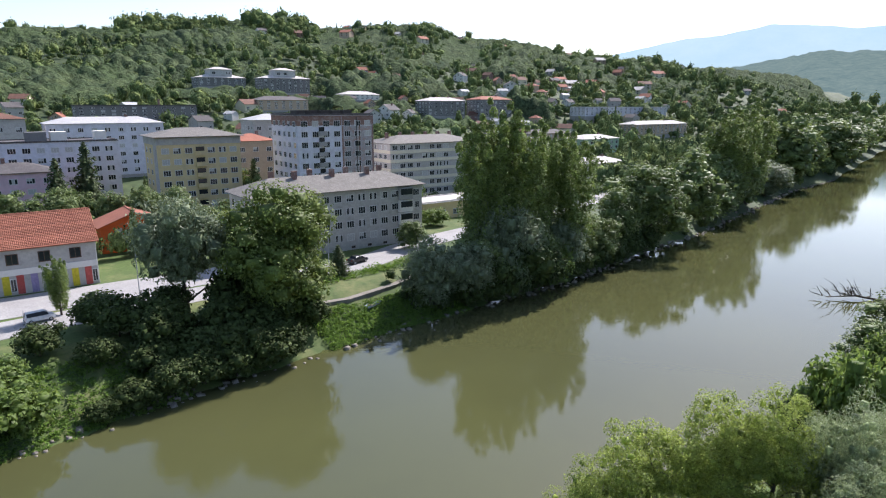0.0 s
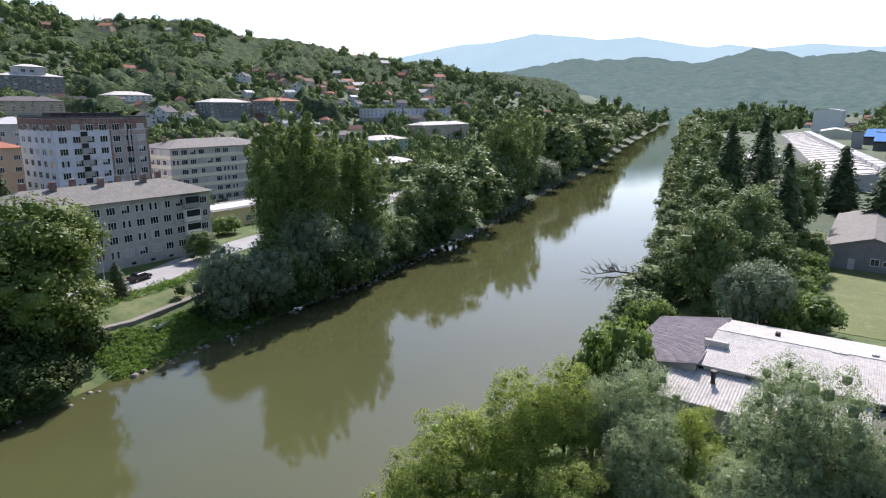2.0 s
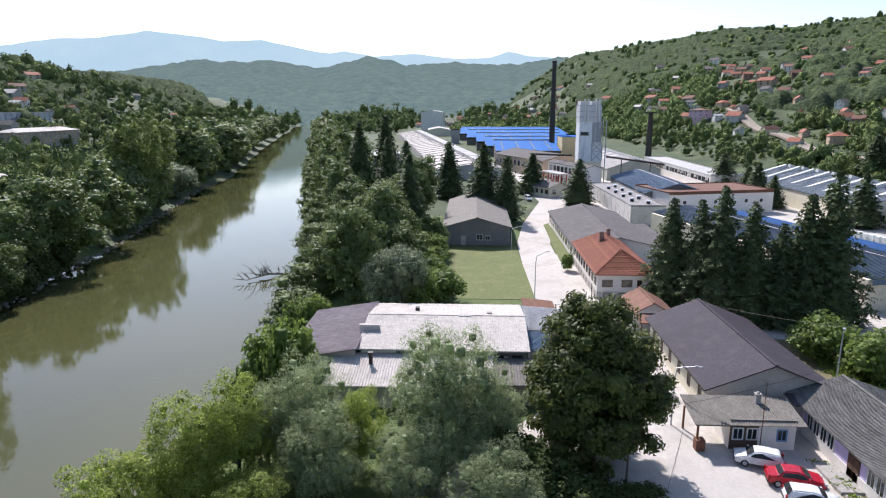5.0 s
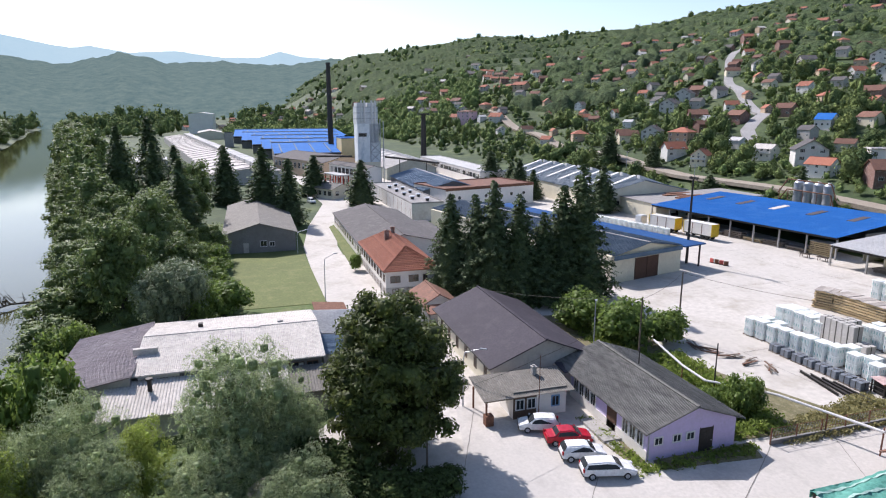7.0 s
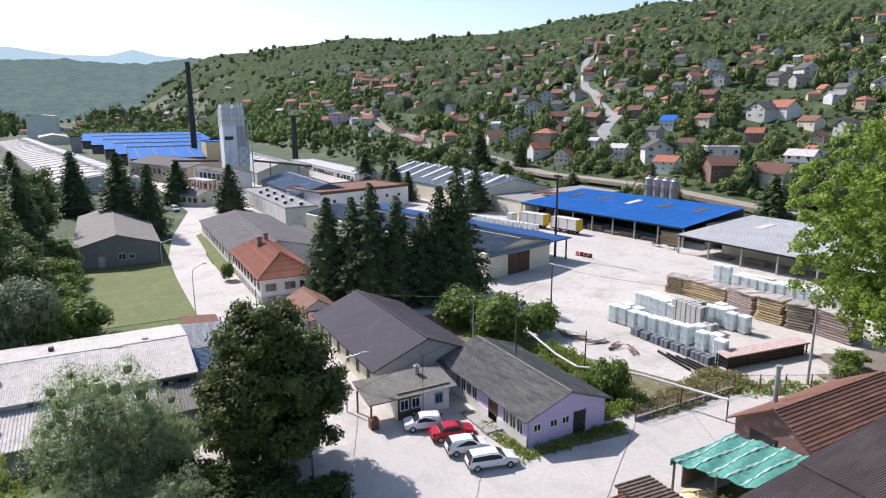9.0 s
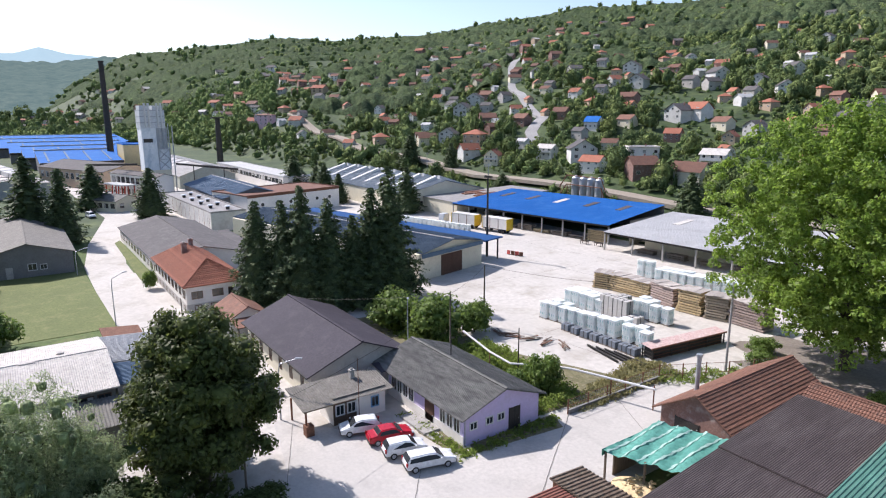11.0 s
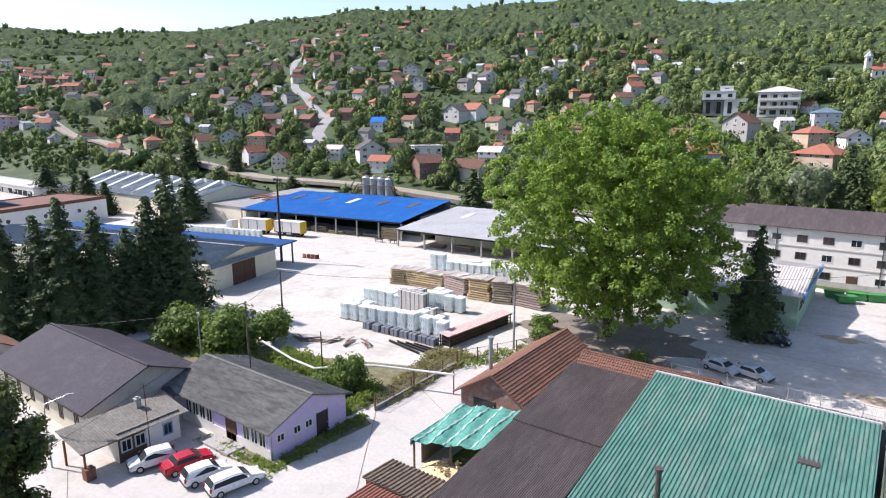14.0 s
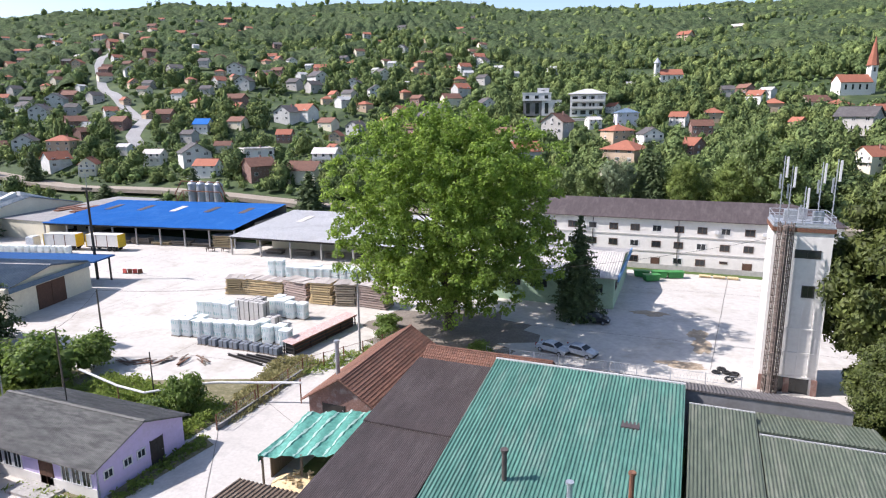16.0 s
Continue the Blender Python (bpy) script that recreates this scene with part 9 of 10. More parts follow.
HOUSE_KINDS = {
    "R": [hill_house("white house with an orange-red tiled gable roof", TILE_RED, WALL_WHITE, 11, 9, 5.4, 8.6, 2), hill_house("pale house with a red tiled roof and gable front", TILE_RED, WALL_CREAM, 9.5, 11, 5.4, 9.2, 2, True, axis="y"),
          hill_house("tan rendered house with a red hipped roof", TILE_RED, WALL_TAN, 11, 10, 4.6, 7.6, 2, style="hip"), hill_house("bare brick house with a red tiled roof", TILE_RED, BRICK, 11, 9, 5.2, 8.6, 2)],
    "G": [hill_house("white house with a dark grey gable roof", ROOF_DARK, WALL_WHITE, 11, 10, 5.6, 8.8, 2, True, axis="y"), hill_house("grey unfinished house with a grey roof", ROOF_DARK, WALL_GREY, 11, 9, 5.4, 8.4, 2), hill_house("pale blue house with a slate-grey hipped roof", ROOF_STEEL, WALL_PALEBLUE, 11, 10, 5.6, 8.0, 2, style="hip")],
    "D": [hill_house("house with a dark red-brown tiled roof", TILE_BROWN, WALL_CREAM, 12, 9, 4.2, 7.2, 1), hill_house("grey house with a brown gable roof", TILE_BROWN, WALL_GREY, 10, 10, 5.2, 8.6, 2, axis="y"), hill_house("brick house with a brown tiled roof", TILE_BROWN, BRICK, 11, 9, 5.0, 8.0, 2)],
    "W": [hill_house("white house with a pale sheet roof", ROOF_WHITE, WALL_WHITE, 10, 9, 5.2, 7.4, 2, True)],
    "M": [hill_house("modern white flat-roofed house with dark grey parts", ROOF_WHITE, WALL_WHITE, 13, 10, 6.2, 6.6, 2, style="flat", frame_mat=METAL_DARK)],
    "N": [hill_house("new red-brown three-storey house", TILE_BROWN, WALL_PINK, 12, 10, 8.2, 9.6, 3, style="hip")],
    "T": [hill_house("large tan house with a red hipped roof", TILE_RED, WALL_TAN, 12, 10, 5.6, 8.4, 2, style="hip")],
    "B": [hill_house("house under a bright blue tarpaulin roof", ROOF_BLUE, WALL_WHITE, 10, 9, 4.6, 8.0, 1)],
}
HOUSE_KINDS_FAR = {
    "R": [hill_house("white house with an orange-red tiled gable roof", TILE_RED, WALL_HILL, 11, 9, 4.6, 8.0, 2, lod=True), hill_house("pale house with a red tiled roof and gable front", TILE_RED, WALL_TAN, 9.5, 11, 4.8, 8.6, 2, axis="y", lod=True), hill_house("tan rendered house with a red hipped roof", TILE_RED, WALL_TAN, 11, 10, 4.6, 7.6, 1, style="hip", lod=True)],
    "G": [hill_house("white house with a dark grey gable roof", ROOF_DARK, WALL_HILL, 11, 10, 4.9, 8.4, 2, axis="y", lod=True), hill_house("grey unfinished house with a grey roof", ROOF_DARK, WALL_GREY, 11, 9, 5.4, 8.4, 1, lod=True)],
    "D": [hill_house("house with a dark red-brown tiled roof", TILE_BROWN, WALL_CREAM, 12, 9, 4.2, 7.2, 1, lod=True), hill_house("brick house with a brown tiled roof", TILE_BROWN, BRICK, 11, 9, 5.0, 8.0, 1, lod=True)],
    "W": [hill_house("white house with a pale sheet roof", ROOF_LIGHTGREY, WALL_HILL, 10, 9, 4.6, 7.0, 2, lod=True)],
}
HOUSE_SPOTS = []
HOUSE_USED = {}


HOUSE_PLAN = []


def put_house(kind, x, y, w, plain=False):
    """Notes a house; the houses are built together once all places are known."""
    rnd = random.Random(int(x * 7 + y * 13))
    face = math.degrees(math.atan2(y, x)) - 90 + rnd.choice((-28, -18, 12, 24, 36, -40))
    s = min(1.08, max(0.66, w / 15.5 * rnd.uniform(0.93, 1.05)))
    m = pose(x, y, ground_z(x, y) + 0.3, 0, 0, face) @ Matrix.Diagonal((s, s, min(s, 0.95), 1))
    HOUSE_PLAN.append((math.hypot(x, y), kind, plain, m, rnd.random()))
    HOUSE_SPOTS.append((x, y, 8.0 * s))


def build_houses(most=292):
    """The nearer houses one by one; those far up the slopes, specks each, in one mesh."""
    rows = sorted(HOUSE_PLAN, key=lambda h: h[0])
    for r, kind, plain, m, _ in rows[:most]:
        far = (plain or r > 285) and kind in HOUSE_KINDS_FAR
        k = HOUSE_USED[kind, far] = HOUSE_USED.get((kind, far), -1) + 1
        shapes = (HOUSE_KINDS_FAR if far else HOUSE_KINDS)[kind]
        if k < len(shapes):
            shapes[k].matrix_basis = m
        else:
            copy_thing(shapes[k % len(shapes)], m)
    mats = [WALL_WHITE, WALL_CREAM, WALL_TAN, WALL_GREY, BRICK, TILE_RED, TILE_BROWN, ROOF_DARK, ROOF_WHITE, GLASS_DARK]
    roof_of = {"R": 5, "D": 6, "G": 7, "W": 8}
    verts, faces, index = [], [], []

    def add(m, pts, quads, mi):
        off = len(verts)
        verts.extend(m @ Vector(p) for p in pts)
        faces.extend([tuple(off + q for q in f) for f in quads])
        index.extend([mi] * len(quads))

    for r, kind, plain, m, u in rows[most:]:
        hx, hy, h, hr = 4.6 + 1.6 * u, 4.4 + u, 4.4 + 1.2 * ((u * 7) % 1), 7.2 + 1.4 * ((u * 3) % 1)
        prism = [(sx * hx, sy, z) for sx in (-1, 1) for sy, z in ((-hy, -4.5), (hy, -4.5), (hy, h), (0, hr), (-hy, h))]
        add(m, prism, [(0, 1, 2, 3, 4), (9, 8, 7, 6, 5), (0, 4, 9, 5), (1, 6, 7, 2)], int(u * 50) % 5)
        k = (hr - h) / hy
        for q in (-1, 1):
            a, b = (q * (hy + 0.7), h - 0.7 * k + 0.1), (0, hr + 0.1)
            top = [(sx * (hx + 0.6), *c) for sx in (-1, 1) for c in (a, b)]
            add(m, [*top, *[(x, y, z + 0.2) for x, y, z in top]], [(0, 1, 3, 2), (4, 6, 7, 5), (0, 2, 6, 4), (0, 4, 5, 1), (2, 3, 7, 6)], roof_of.get(kind, 5))
        for wx in (-0.5, 0.5):
            for wz in (0.9, 3.2):
                add(m, [(wx * hx + a * 0.8, -hy - 0.04, wz + b) for a, b in ((-1, 0), (1, 0), (1, 1.3), (-1, 1.3))], [(0, 1, 2, 3)], 9)
        add(m, [(1.2 + a, 0.8 + b, z) for z in (h, hr + 1.0) for a, b in ((0, 0), (0.7, 0), (0.7, 0.7), (0, 0.7))], [(0, 1, 5, 4), (1, 2, 6, 5), (2, 3, 7, 6), (3, 0, 4, 7), (4, 5, 6, 7)], 4)
    me = bpy.data.meshes.new("far_houses")
    me.from_pydata(verts, [], faces)
    for q in mats:
        me.materials.append(q)
    me.polygons.foreach_set("material_index", index)
    tagged(new("far_houses", me), "scattered small houses with tiled roofs high on the slopes", "houses", kind="stuff")


RED_A = [(1241, -128, 20), (946, -193, 20), (738, -201, 19), (697, -203, 20), (727, -225, 20), (468, -187, 16), (542, -206, 16), (716, -282, 15), (571, -253, 17), (665, -274, 13), (1413, -188, 20), (469, -231, 16), (408, -230, 12), (334, -186, 16), (209, -171, 16), (274, -240, 10), (579, -505, 15), (451, -370, 17), (618, -448, 20), (741, -476, 19), (560, -342, 18), (319, -298, 15), (423, -382, 13)]
RED_B = [(262, -275, 11), (237, -262, 15), (156, -174, 20), (301, -355, 11), (260, -347, 8), (299, -404, 11), (248, -397, 14), (171, -258, 15), (161, -227, 13), (126, -208, 10), (471, -504, 12), (530, -515, 19), (506, -454, 14), (131, -278, 12), (130, -261, 12), (32, -281, 8), (5, -268, 14), (-7, -277, 8), (26, -245, 12), (20, -217, 18), (0, -220, 8), (-26, -321, 12), (-31, -304, 13)]
RED_C = [(-55, -304, 16), (-35, -258, 8), (-64, -277, 14), (143, -435, 12), (142, -402, 12), (152, -398, 10), (11, -611, 16), (-47, -206, 10), (-22, -198, 8), (619, 437, 19), (439, 355, 13), (233, 360, 12), (201, 349, 14), (360, 674, 17), (411, 595, 20)]
GREY_A = [(1108, -154, 20), (804, -192, 13), (682, -189, 20), (795, -282, 15), (866, -314, 20), (1024, -288, 20), (1374, -117, 20), (266, -188, 13), (330, -254, 15), (316, -234, 14), (304, -257, 12), (560, -362, 18), (195, -208, 8), (298, -368, 16), (248, -313, 14), (225, -330, 14), (212, -330, 14), (219, -347, 15), (176, -251, 15), (325, -339, 17), (162, -314, 13), (191, -342, 13)]
GREY_B = [(93, -295, 13), (42, -279, 14), (25, -265, 12), (14, -240, 11), (-14, -329, 8), (-51, -246, 16), (74, -450, 8), (370, 339, 11), (179, 374, 14), (406, 340, 10), (264, 686, 15)]
DARK_A = [(299, -193, 12), (276, -221, 15), (175, -205, 12), (228, -280, 16), (189, -232, 12), (407, -400, 20), (-3, -253, 10), (49, -248, 15), (-22, -337, 11), (-48, -316, 16), (20, -189, 10), (752, 500, 20), (547, 401, 18), (171, 381, 13), (310, 693, 16), (124, 348, 17)]
WHITE_A = [(1178, -207, 20), (190, -184, 14), (120, -193, 12), (37, -259, 8), (-32, -338, 12), (33, -366, 10), (82, -398, 13), (-37, -760, 20), (-7, -880, 13), (241, 347, 14), (411, 646, 10), (585, 491, 20)]
OTHERS = {"N": [(504, -175, 20)], "T": [(240, -185, 12)], "B": [(198, -220, 10)], "M": [(149, -192, 13)]}
for kind, rows in (("R", RED_A + RED_B + RED_C), ("G", GREY_A + GREY_B), ("D", DARK_A), ("W", WHITE_A), *OTHERS.items()):
    for px, py, pw in rows:
        put_house(kind, px, py, pw)

church("small white church with a red roof and short tower", 14.1, -399.7, 200, TILE_RED, False, 0.8)
church("pale church with a tall red spire", -70.5, -364.0, 22, TILE_RED, True, 0.95)


def modern_house(label, x, y, rz, wings, s=1.0):
    """White cubes with flat roofs, wide dark glass, terraces and a parapet."""
    b = thing("modern_house", label, "house", x, y, ground_z(x, y) - 0.5, rz)
    b.scale = (s, s, s)
    for x0, y0, z0, x1, y1, z1, m in wings:
        w = part("wing", boxes((x0, y0, z0, x1, y1, z1)), m, b)
        part("parapet", boxes((x0 - 0.15, y0 - 0.15, z1 + 0.004, x1 + 0.15, y1 + 0.15, z1 + 0.35)), m, w)
        n = max(1, int((x1 - x0) / 3.2))
        for k in range(n):
            u = x0 + (x1 - x0) * (k + 0.5) / n
            part("window", boxes((u - 0.8, y0 - 0.06, z0 + 0.9, u + 0.8, y0 - 0.003, z1 - 0.9)), GLASS_DARK, w)
    return b


modern_house("modern white flat-roofed villa with dark grey parts", 63.5, -284, 192, [(-8, -5, 0, 0, 5, 6.4, WALL_DARKGREY), (-8.4, -6, 6.45, 4, 4, 9.6, FRAME_WHITE), (0.02, -5.5, 0, 8.5, 5, 6.4, FRAME_WHITE), (-2, -3, 10.0, 3, 3, 11.6, FRAME_WHITE)])
o, hx, hy = building("house", "new white three-storey villa with a hipped grey roof", 35.5, -287, 50, -275, 9.0, 11.2, FRAME_WHITE, ROOF_LIGHTGREY, z=28.5, style="hip", over=1.0, rz=8, category="house", below=5)
for _z in (0.6, 3.6, 6.4):
    window_row(o, "+y", hx, hy, -hx + 2, hx - 2, 4, _z, 2.2, 1.7, METAL_DARK, far=True)
    part("balcony", boxes((-hx + 0.5, hy, _z + 2.3, hx - 0.5, hy + 1.5, _z + 2.5), (-hx + 0.5, hy + 1.42, _z + 2.5, hx - 0.5, hy + 1.5, _z + 3.3)), WALL_HILL, o) if _z < 5 else None
_w = thing("retaining_wall", "long grey concrete retaining wall below the villas", "wall", 55.5, -267, 23.0, 3.0)
part("wall", boxes((-15, -0.3, 0, 15, 0.3, 4.4)), CONCRETE, _w)
part("coping", boxes((-15.1, -0.4, 4.404, 15.1, 0.4, 4.6)), WALL_HILL, _w)
HOUSE_SPOTS += [(63.5, -284, 13.0), (42.7, -281, 13.0), (60, -268, 8), (50, -268, 8), (66, -268, 6), (45, -268, 6)]
HOUSE_SPOTS += [(14.1, -399.7, 16.0), (13.5, -380, 12.0), (13, -362, 10.0), (-70.5, -364.0, 20.0), (-66, -342, 12.0), (-62, -322, 9.0)]

_rnd = random.Random(77)
for _k in range(170):
    _t, _r = radians(_rnd.triangular(-80, -10, -36)), math.exp(_rnd.triangular(math.log(300), math.log(1150), math.log(520)))
    _x, _y = _r * math.cos(_t), _r * math.sin(_t)
    if _y < -195 and all(math.hypot(_x - a, _y - b) > c * 1.6 + 6 for a, b, c in HOUSE_SPOTS):
        put_house(_rnd.choice("RRRGGDDW"), _x, _y, _rnd.uniform(9, 13))
for _k in range(62):
    _t, _r = radians(_rnd.uniform(24, 62)), math.exp(_rnd.uniform(math.log(380), math.log(900)))
    _x, _y = _r * math.cos(_t), _r * math.sin(_t)
    if _y > 260 and all(math.hypot(_x - a, _y - b) > c * 1.6 + 6 for a, b, c in HOUSE_SPOTS):
        put_house(_rnd.choice("RGGDW"), _x, _y, _rnd.uniform(9, 13))


for _k in range(75):
    _t, _r = radians(_rnd.uniform(-42, -11)), _rnd.uniform(400, 850)
    _x, _y = _r * math.cos(_t), _r * math.sin(_t)
    if _y < -175 and all(math.hypot(_x - a, _y - b) > c * 1.3 + 8 for a, b, c in HOUSE_SPOTS):
        put_house(_rnd.choice("RRRGDDWG"), _x, _y, _rnd.uniform(10, 14), True)
for _k in range(60):
    _t, _r = radians(_rnd.uniform(-76, -24)), _rnd.uniform(205, 330)
    _x, _y = _r * math.cos(_t), _r * math.sin(_t)
    if _y < -172 and all(math.hypot(_x - a, _y - b) > c * 1.3 + 7 for a, b, c in HOUSE_SPOTS):
        put_house(_rnd.choice("RRGDDRGW"), _x, _y, _rnd.uniform(10, 14), True)
for _k in range(190):
    _t, _r = radians(_rnd.uniform(-74, -22)), math.exp(_rnd.triangular(math.log(215), math.log(640), math.log(330)))
    _x, _y = _r * math.cos(_t), _r * math.sin(_t)
    if _y < -172 and all(math.hypot(_x - a, _y - b) > c * 1.2 + 6 for a, b, c in HOUSE_SPOTS):
        put_house(_rnd.choice("RRGDDRGW"), _x, _y, _rnd.uniform(10, 14), True)
for _k in range(60):
    _t, _r = radians(_rnd.uniform(-24, -5)), _rnd.uniform(420, 900)
    _x, _y = _r * math.cos(_t), _r * math.sin(_t)
    if _y < -172 and all(math.hypot(_x - a, _y - b) > c * 1.2 + 6 for a, b, c in HOUSE_SPOTS):
        put_house(_rnd.choice("RRGDDRGW"), _x, _y, _rnd.uniform(11, 15), True)
for _k in range(60):
    _x, _y = _rnd.uniform(-30, 330), _rnd.uniform(228, 400)
    if ground_z(_x, _y) < 32 and all(math.hypot(_x - a, _y - b) > c * 1.3 + 7 for a, b, c in HOUSE_SPOTS) and not any(x0 - 9 < _x < x1 + 9 and y0 - 9 < _y < y1 + 9 for x0, y0, x1, y1 in BLOCK_PLANS):
        put_house(_rnd.choice("RGGDDGW"), _x, _y, _rnd.uniform(12, 17), True)


for _k in range(75):
    _t, _r = radians(_rnd.uniform(27, 52)), _rnd.uniform(345, 640)
    _x, _y = _r * math.cos(_t), _r * math.sin(_t)
    if ground_z(_x, _y) > 9 and all(math.hypot(_x - a, _y - b) > c * 1.2 + 6 for a, b, c in HOUSE_SPOTS) and not any(x0 - 9 < _x < x1 + 9 and y0 - 9 < _y < y1 + 9 for x0, y0, x1, y1 in BLOCK_PLANS):
        put_house(_rnd.choice("RGGDWGW"), _x, _y, _rnd.uniform(13, 17), True)
for _k in range(70):
    _x, _y = _rnd.uniform(850, 1560), _rnd.uniform(-190, 120)
    if (_y < -40 or _x > 1050) and not np.interp(_x, RX, RY) - 25 < _y < np.interp(_x, LX, LY) + 25 and all(math.hypot(_x - a, _y - b) > c * 1.3 + 8 for a, b, c in HOUSE_SPOTS):
        put_house(_rnd.choice("RRRGDW"), _x, _y, _rnd.uniform(13, 17), True)
build_houses()

# ---- woods on the hills ----
for x0, y0, x1, y1 in BLOCK_PLANS:
    for f in (0.0, 0.5, 1.0):
        HOUSE_SPOTS.append((x0 + (x1 - x0) * f, y0, 11.0))
def ico_tris(level):
    bm = bmesh.new()
    bmesh.ops.create_icosphere(bm, subdivisions=level, radius=1.0)
    v = np.array([p.co[:] for p in bm.verts])
    f = np.array([[q.index for q in p.verts] for p in bm.faces])
    bm.free()
    return v, f


def clump_shape(seed, tall=1.0, cone=False, n=60, tip=0.06, level=2, heart=0.97):
    """A small far tree: a heart of several rounded lobes under ragged leaf tips, in triangles; about 1 wide, standing on 0."""
    g = np.random.default_rng(seed)
    v, f = ico_tris(level)
    bumps = g.normal(0, 1, (9, 3))
    bumps[:, 2] = np.abs(bumps[:, 2]) * 0.8 - 0.15
    bumps /= np.linalg.norm(bumps, axis=1, keepdims=True)
    size = g.uniform(0.6, 1.0, 9)

    def shape(u):
        if cone:
            k = (u[:, 2] + 1) / 2
            return np.stack([u[:, 0] * (1.02 - k) * 0.5, u[:, 1] * (1.02 - k) * 0.5, (k - 0.5) * 1.0], -1)
        near = np.clip((u @ bumps.T) - 0.62, 0, 1) * size
        rad = 0.58 + 1.35 * near.max(1)
        return u * rad[:, None] * 0.54

    body = shape(v) * heart * g.uniform(0.84, 1.12, (len(v), 1))
    u = g.normal(0, 1, (n * 2, 3))
    u /= np.linalg.norm(u, axis=1, keepdims=True)
    u = u[u[:, 2] > -0.5][:n]
    n = len(u)
    c = shape(u) * g.uniform(heart - 0.02, 1.1, (n, 1))
    a = g.normal(0, 1, (n, 3))
    a -= 0.6 * (a * u).sum(1, keepdims=True) * u
    a /= np.linalg.norm(a, axis=1, keepdims=True)
    b = np.cross(u, a)
    a, b = a * tip, b * tip * g.uniform(0.6, 1.0, (n, 1))
    tips = np.stack([c + a, c - a * 0.6 + b, c - a * 0.6 - b], 1).reshape(-1, 3)
    vv = np.concatenate([body, tips])
    ff = np.concatenate([f, np.arange(3 * n).reshape(-1, 3) + len(v)])
    vv[:, 2] = (vv[:, 2] + 0.42) * tall
    return vv, ff


TALLS = (1.0, 1.3, 0.8, 1.55, 1.1)
CLUMPS = {q: [clump_shape(seed + k, t, False, n, tip, level, heart) for k, t in enumerate(TALLS)] + [clump_shape(seed + 10 + k, t, True, n // 2, tip * 1.3, 1) for k, t in enumerate((1.9, 2.3))]
          for q, seed, n, tip, level, heart in (("near", 131, 150, 0.085, 1, 0.8), ("mid", 161, 44, 0.1, 1, 0.86), ("far", 191, 10, 0.12, 1, 0.97), ("scrub", 211, 22, 0.14, 1, 0.85))}
HILL_ROADS = [((205, -192), (221, -203), (242, -231), (277, -252), (295, -264), (351, -303), (430, -370), (447, -388), (554, -512)), ((-120, -162), (102, -157.5), (200, -157), (375, -180), (520, -200))]


def scatter(name, label, n, th0, th1, r0, r1, rule, size, seed, cones=0.06, material=FAR_LEAF, detail="near", gardens=True):
    g = np.random.default_rng(seed)
    th = np.radians(g.uniform(th0, th1, n))
    r = np.exp(g.uniform(math.log(r0), math.log(r1), n))
    x, y = r * np.cos(th), r * np.sin(th)
    z = height(x, y)
    ok = rule(x, y, z, r)
    w = size(r, g.uniform(0, 1, n))
    spots = np.array([s for s in HOUSE_SPOTS])
    d = np.hypot(x[:, None] - spots[:, 0], y[:, None] - spots[:, 1])
    ok &= (d > spots[:, 2] * 0.68 + w[:, None] * 0.4).all(1)
    # the fronts of the houses are gardens, open towards the valley
    u = spots[:, :2] / np.linalg.norm(spots[:, :2], axis=1, keepdims=True)
    for step, clear in ((10, 3.5), (19, 1.5)) if gardens else ():
        fx, fy = spots[:, 0] - u[:, 0] * step, spots[:, 1] - u[:, 1] * step
        ok &= (np.hypot(x[:, None] - fx, y[:, None] - fy) > clear + w[:, None] * 0.35).all(1)
    for road in HILL_ROADS:
        for (ax, ay), (bx, by) in zip(road, road[1:]):
            t = np.clip(((x - ax) * (bx - ax) + (y - ay) * (by - ay)) / ((bx - ax) ** 2 + (by - ay) ** 2), 0, 1)
            ok &= np.hypot(x - ax - t * (bx - ax), y - ay - t * (by - ay)) > 4.0 + w * 0.5
    x, y, z, r, w = x[ok], y[ok], z[ok], r[ok], w[ok]
    kind = g.integers(0, 5, len(r))
    cone = g.uniform(0, 1, len(r)) < cones
    ang = g.uniform(0, 6.28, len(r))
    vs, fs, off = [], [], 0
    for k, (tv, tf) in enumerate(CLUMPS[detail]):
        sel = np.where(((kind == k) & ~cone) if k < 5 else (cone & (kind % 2 == k - 5)))[0]
        if not len(sel):
            continue
        c, s = np.cos(ang[sel])[:, None], np.sin(ang[sel])[:, None]
        ww = w[sel][:, None] * (0.75 if k >= 5 else 1)
        px = (tv[:, 0] * c - tv[:, 1] * s) * ww + x[sel][:, None]
        py = (tv[:, 0] * s + tv[:, 1] * c) * ww + y[sel][:, None]
        pz = tv[:, 2] * ww + z[sel][:, None] - 0.06 * ww
        vs.append(np.stack([px, py, pz], -1).reshape(-1, 3))
        fs.append((tf[None] + (np.arange(len(sel)) * len(tv))[:, None, None]).reshape(-1, 3) + off)
        off += len(sel) * len(tv)
    me = mesh_np(name, np.concatenate(vs), np.concatenate(fs))
    me.shade_smooth()
    me.materials.append(material)
    return tagged(new(name, me), label, "woods", kind="stuff")


def patchy(x, y, scale, level):
    v = np.sin(x * scale) * np.sin(y * scale * 1.3 + 1) + np.sin(x * scale * 0.43 + y * scale * 0.61 + 2) + 0.5 * np.sin(x * scale * 2.3 - y * scale * 1.9)
    return v > level


HILL_R = lambda x, y, z, r: ((y < -150) | ((r > 650) & (z > 8))) & (z > 2.5)


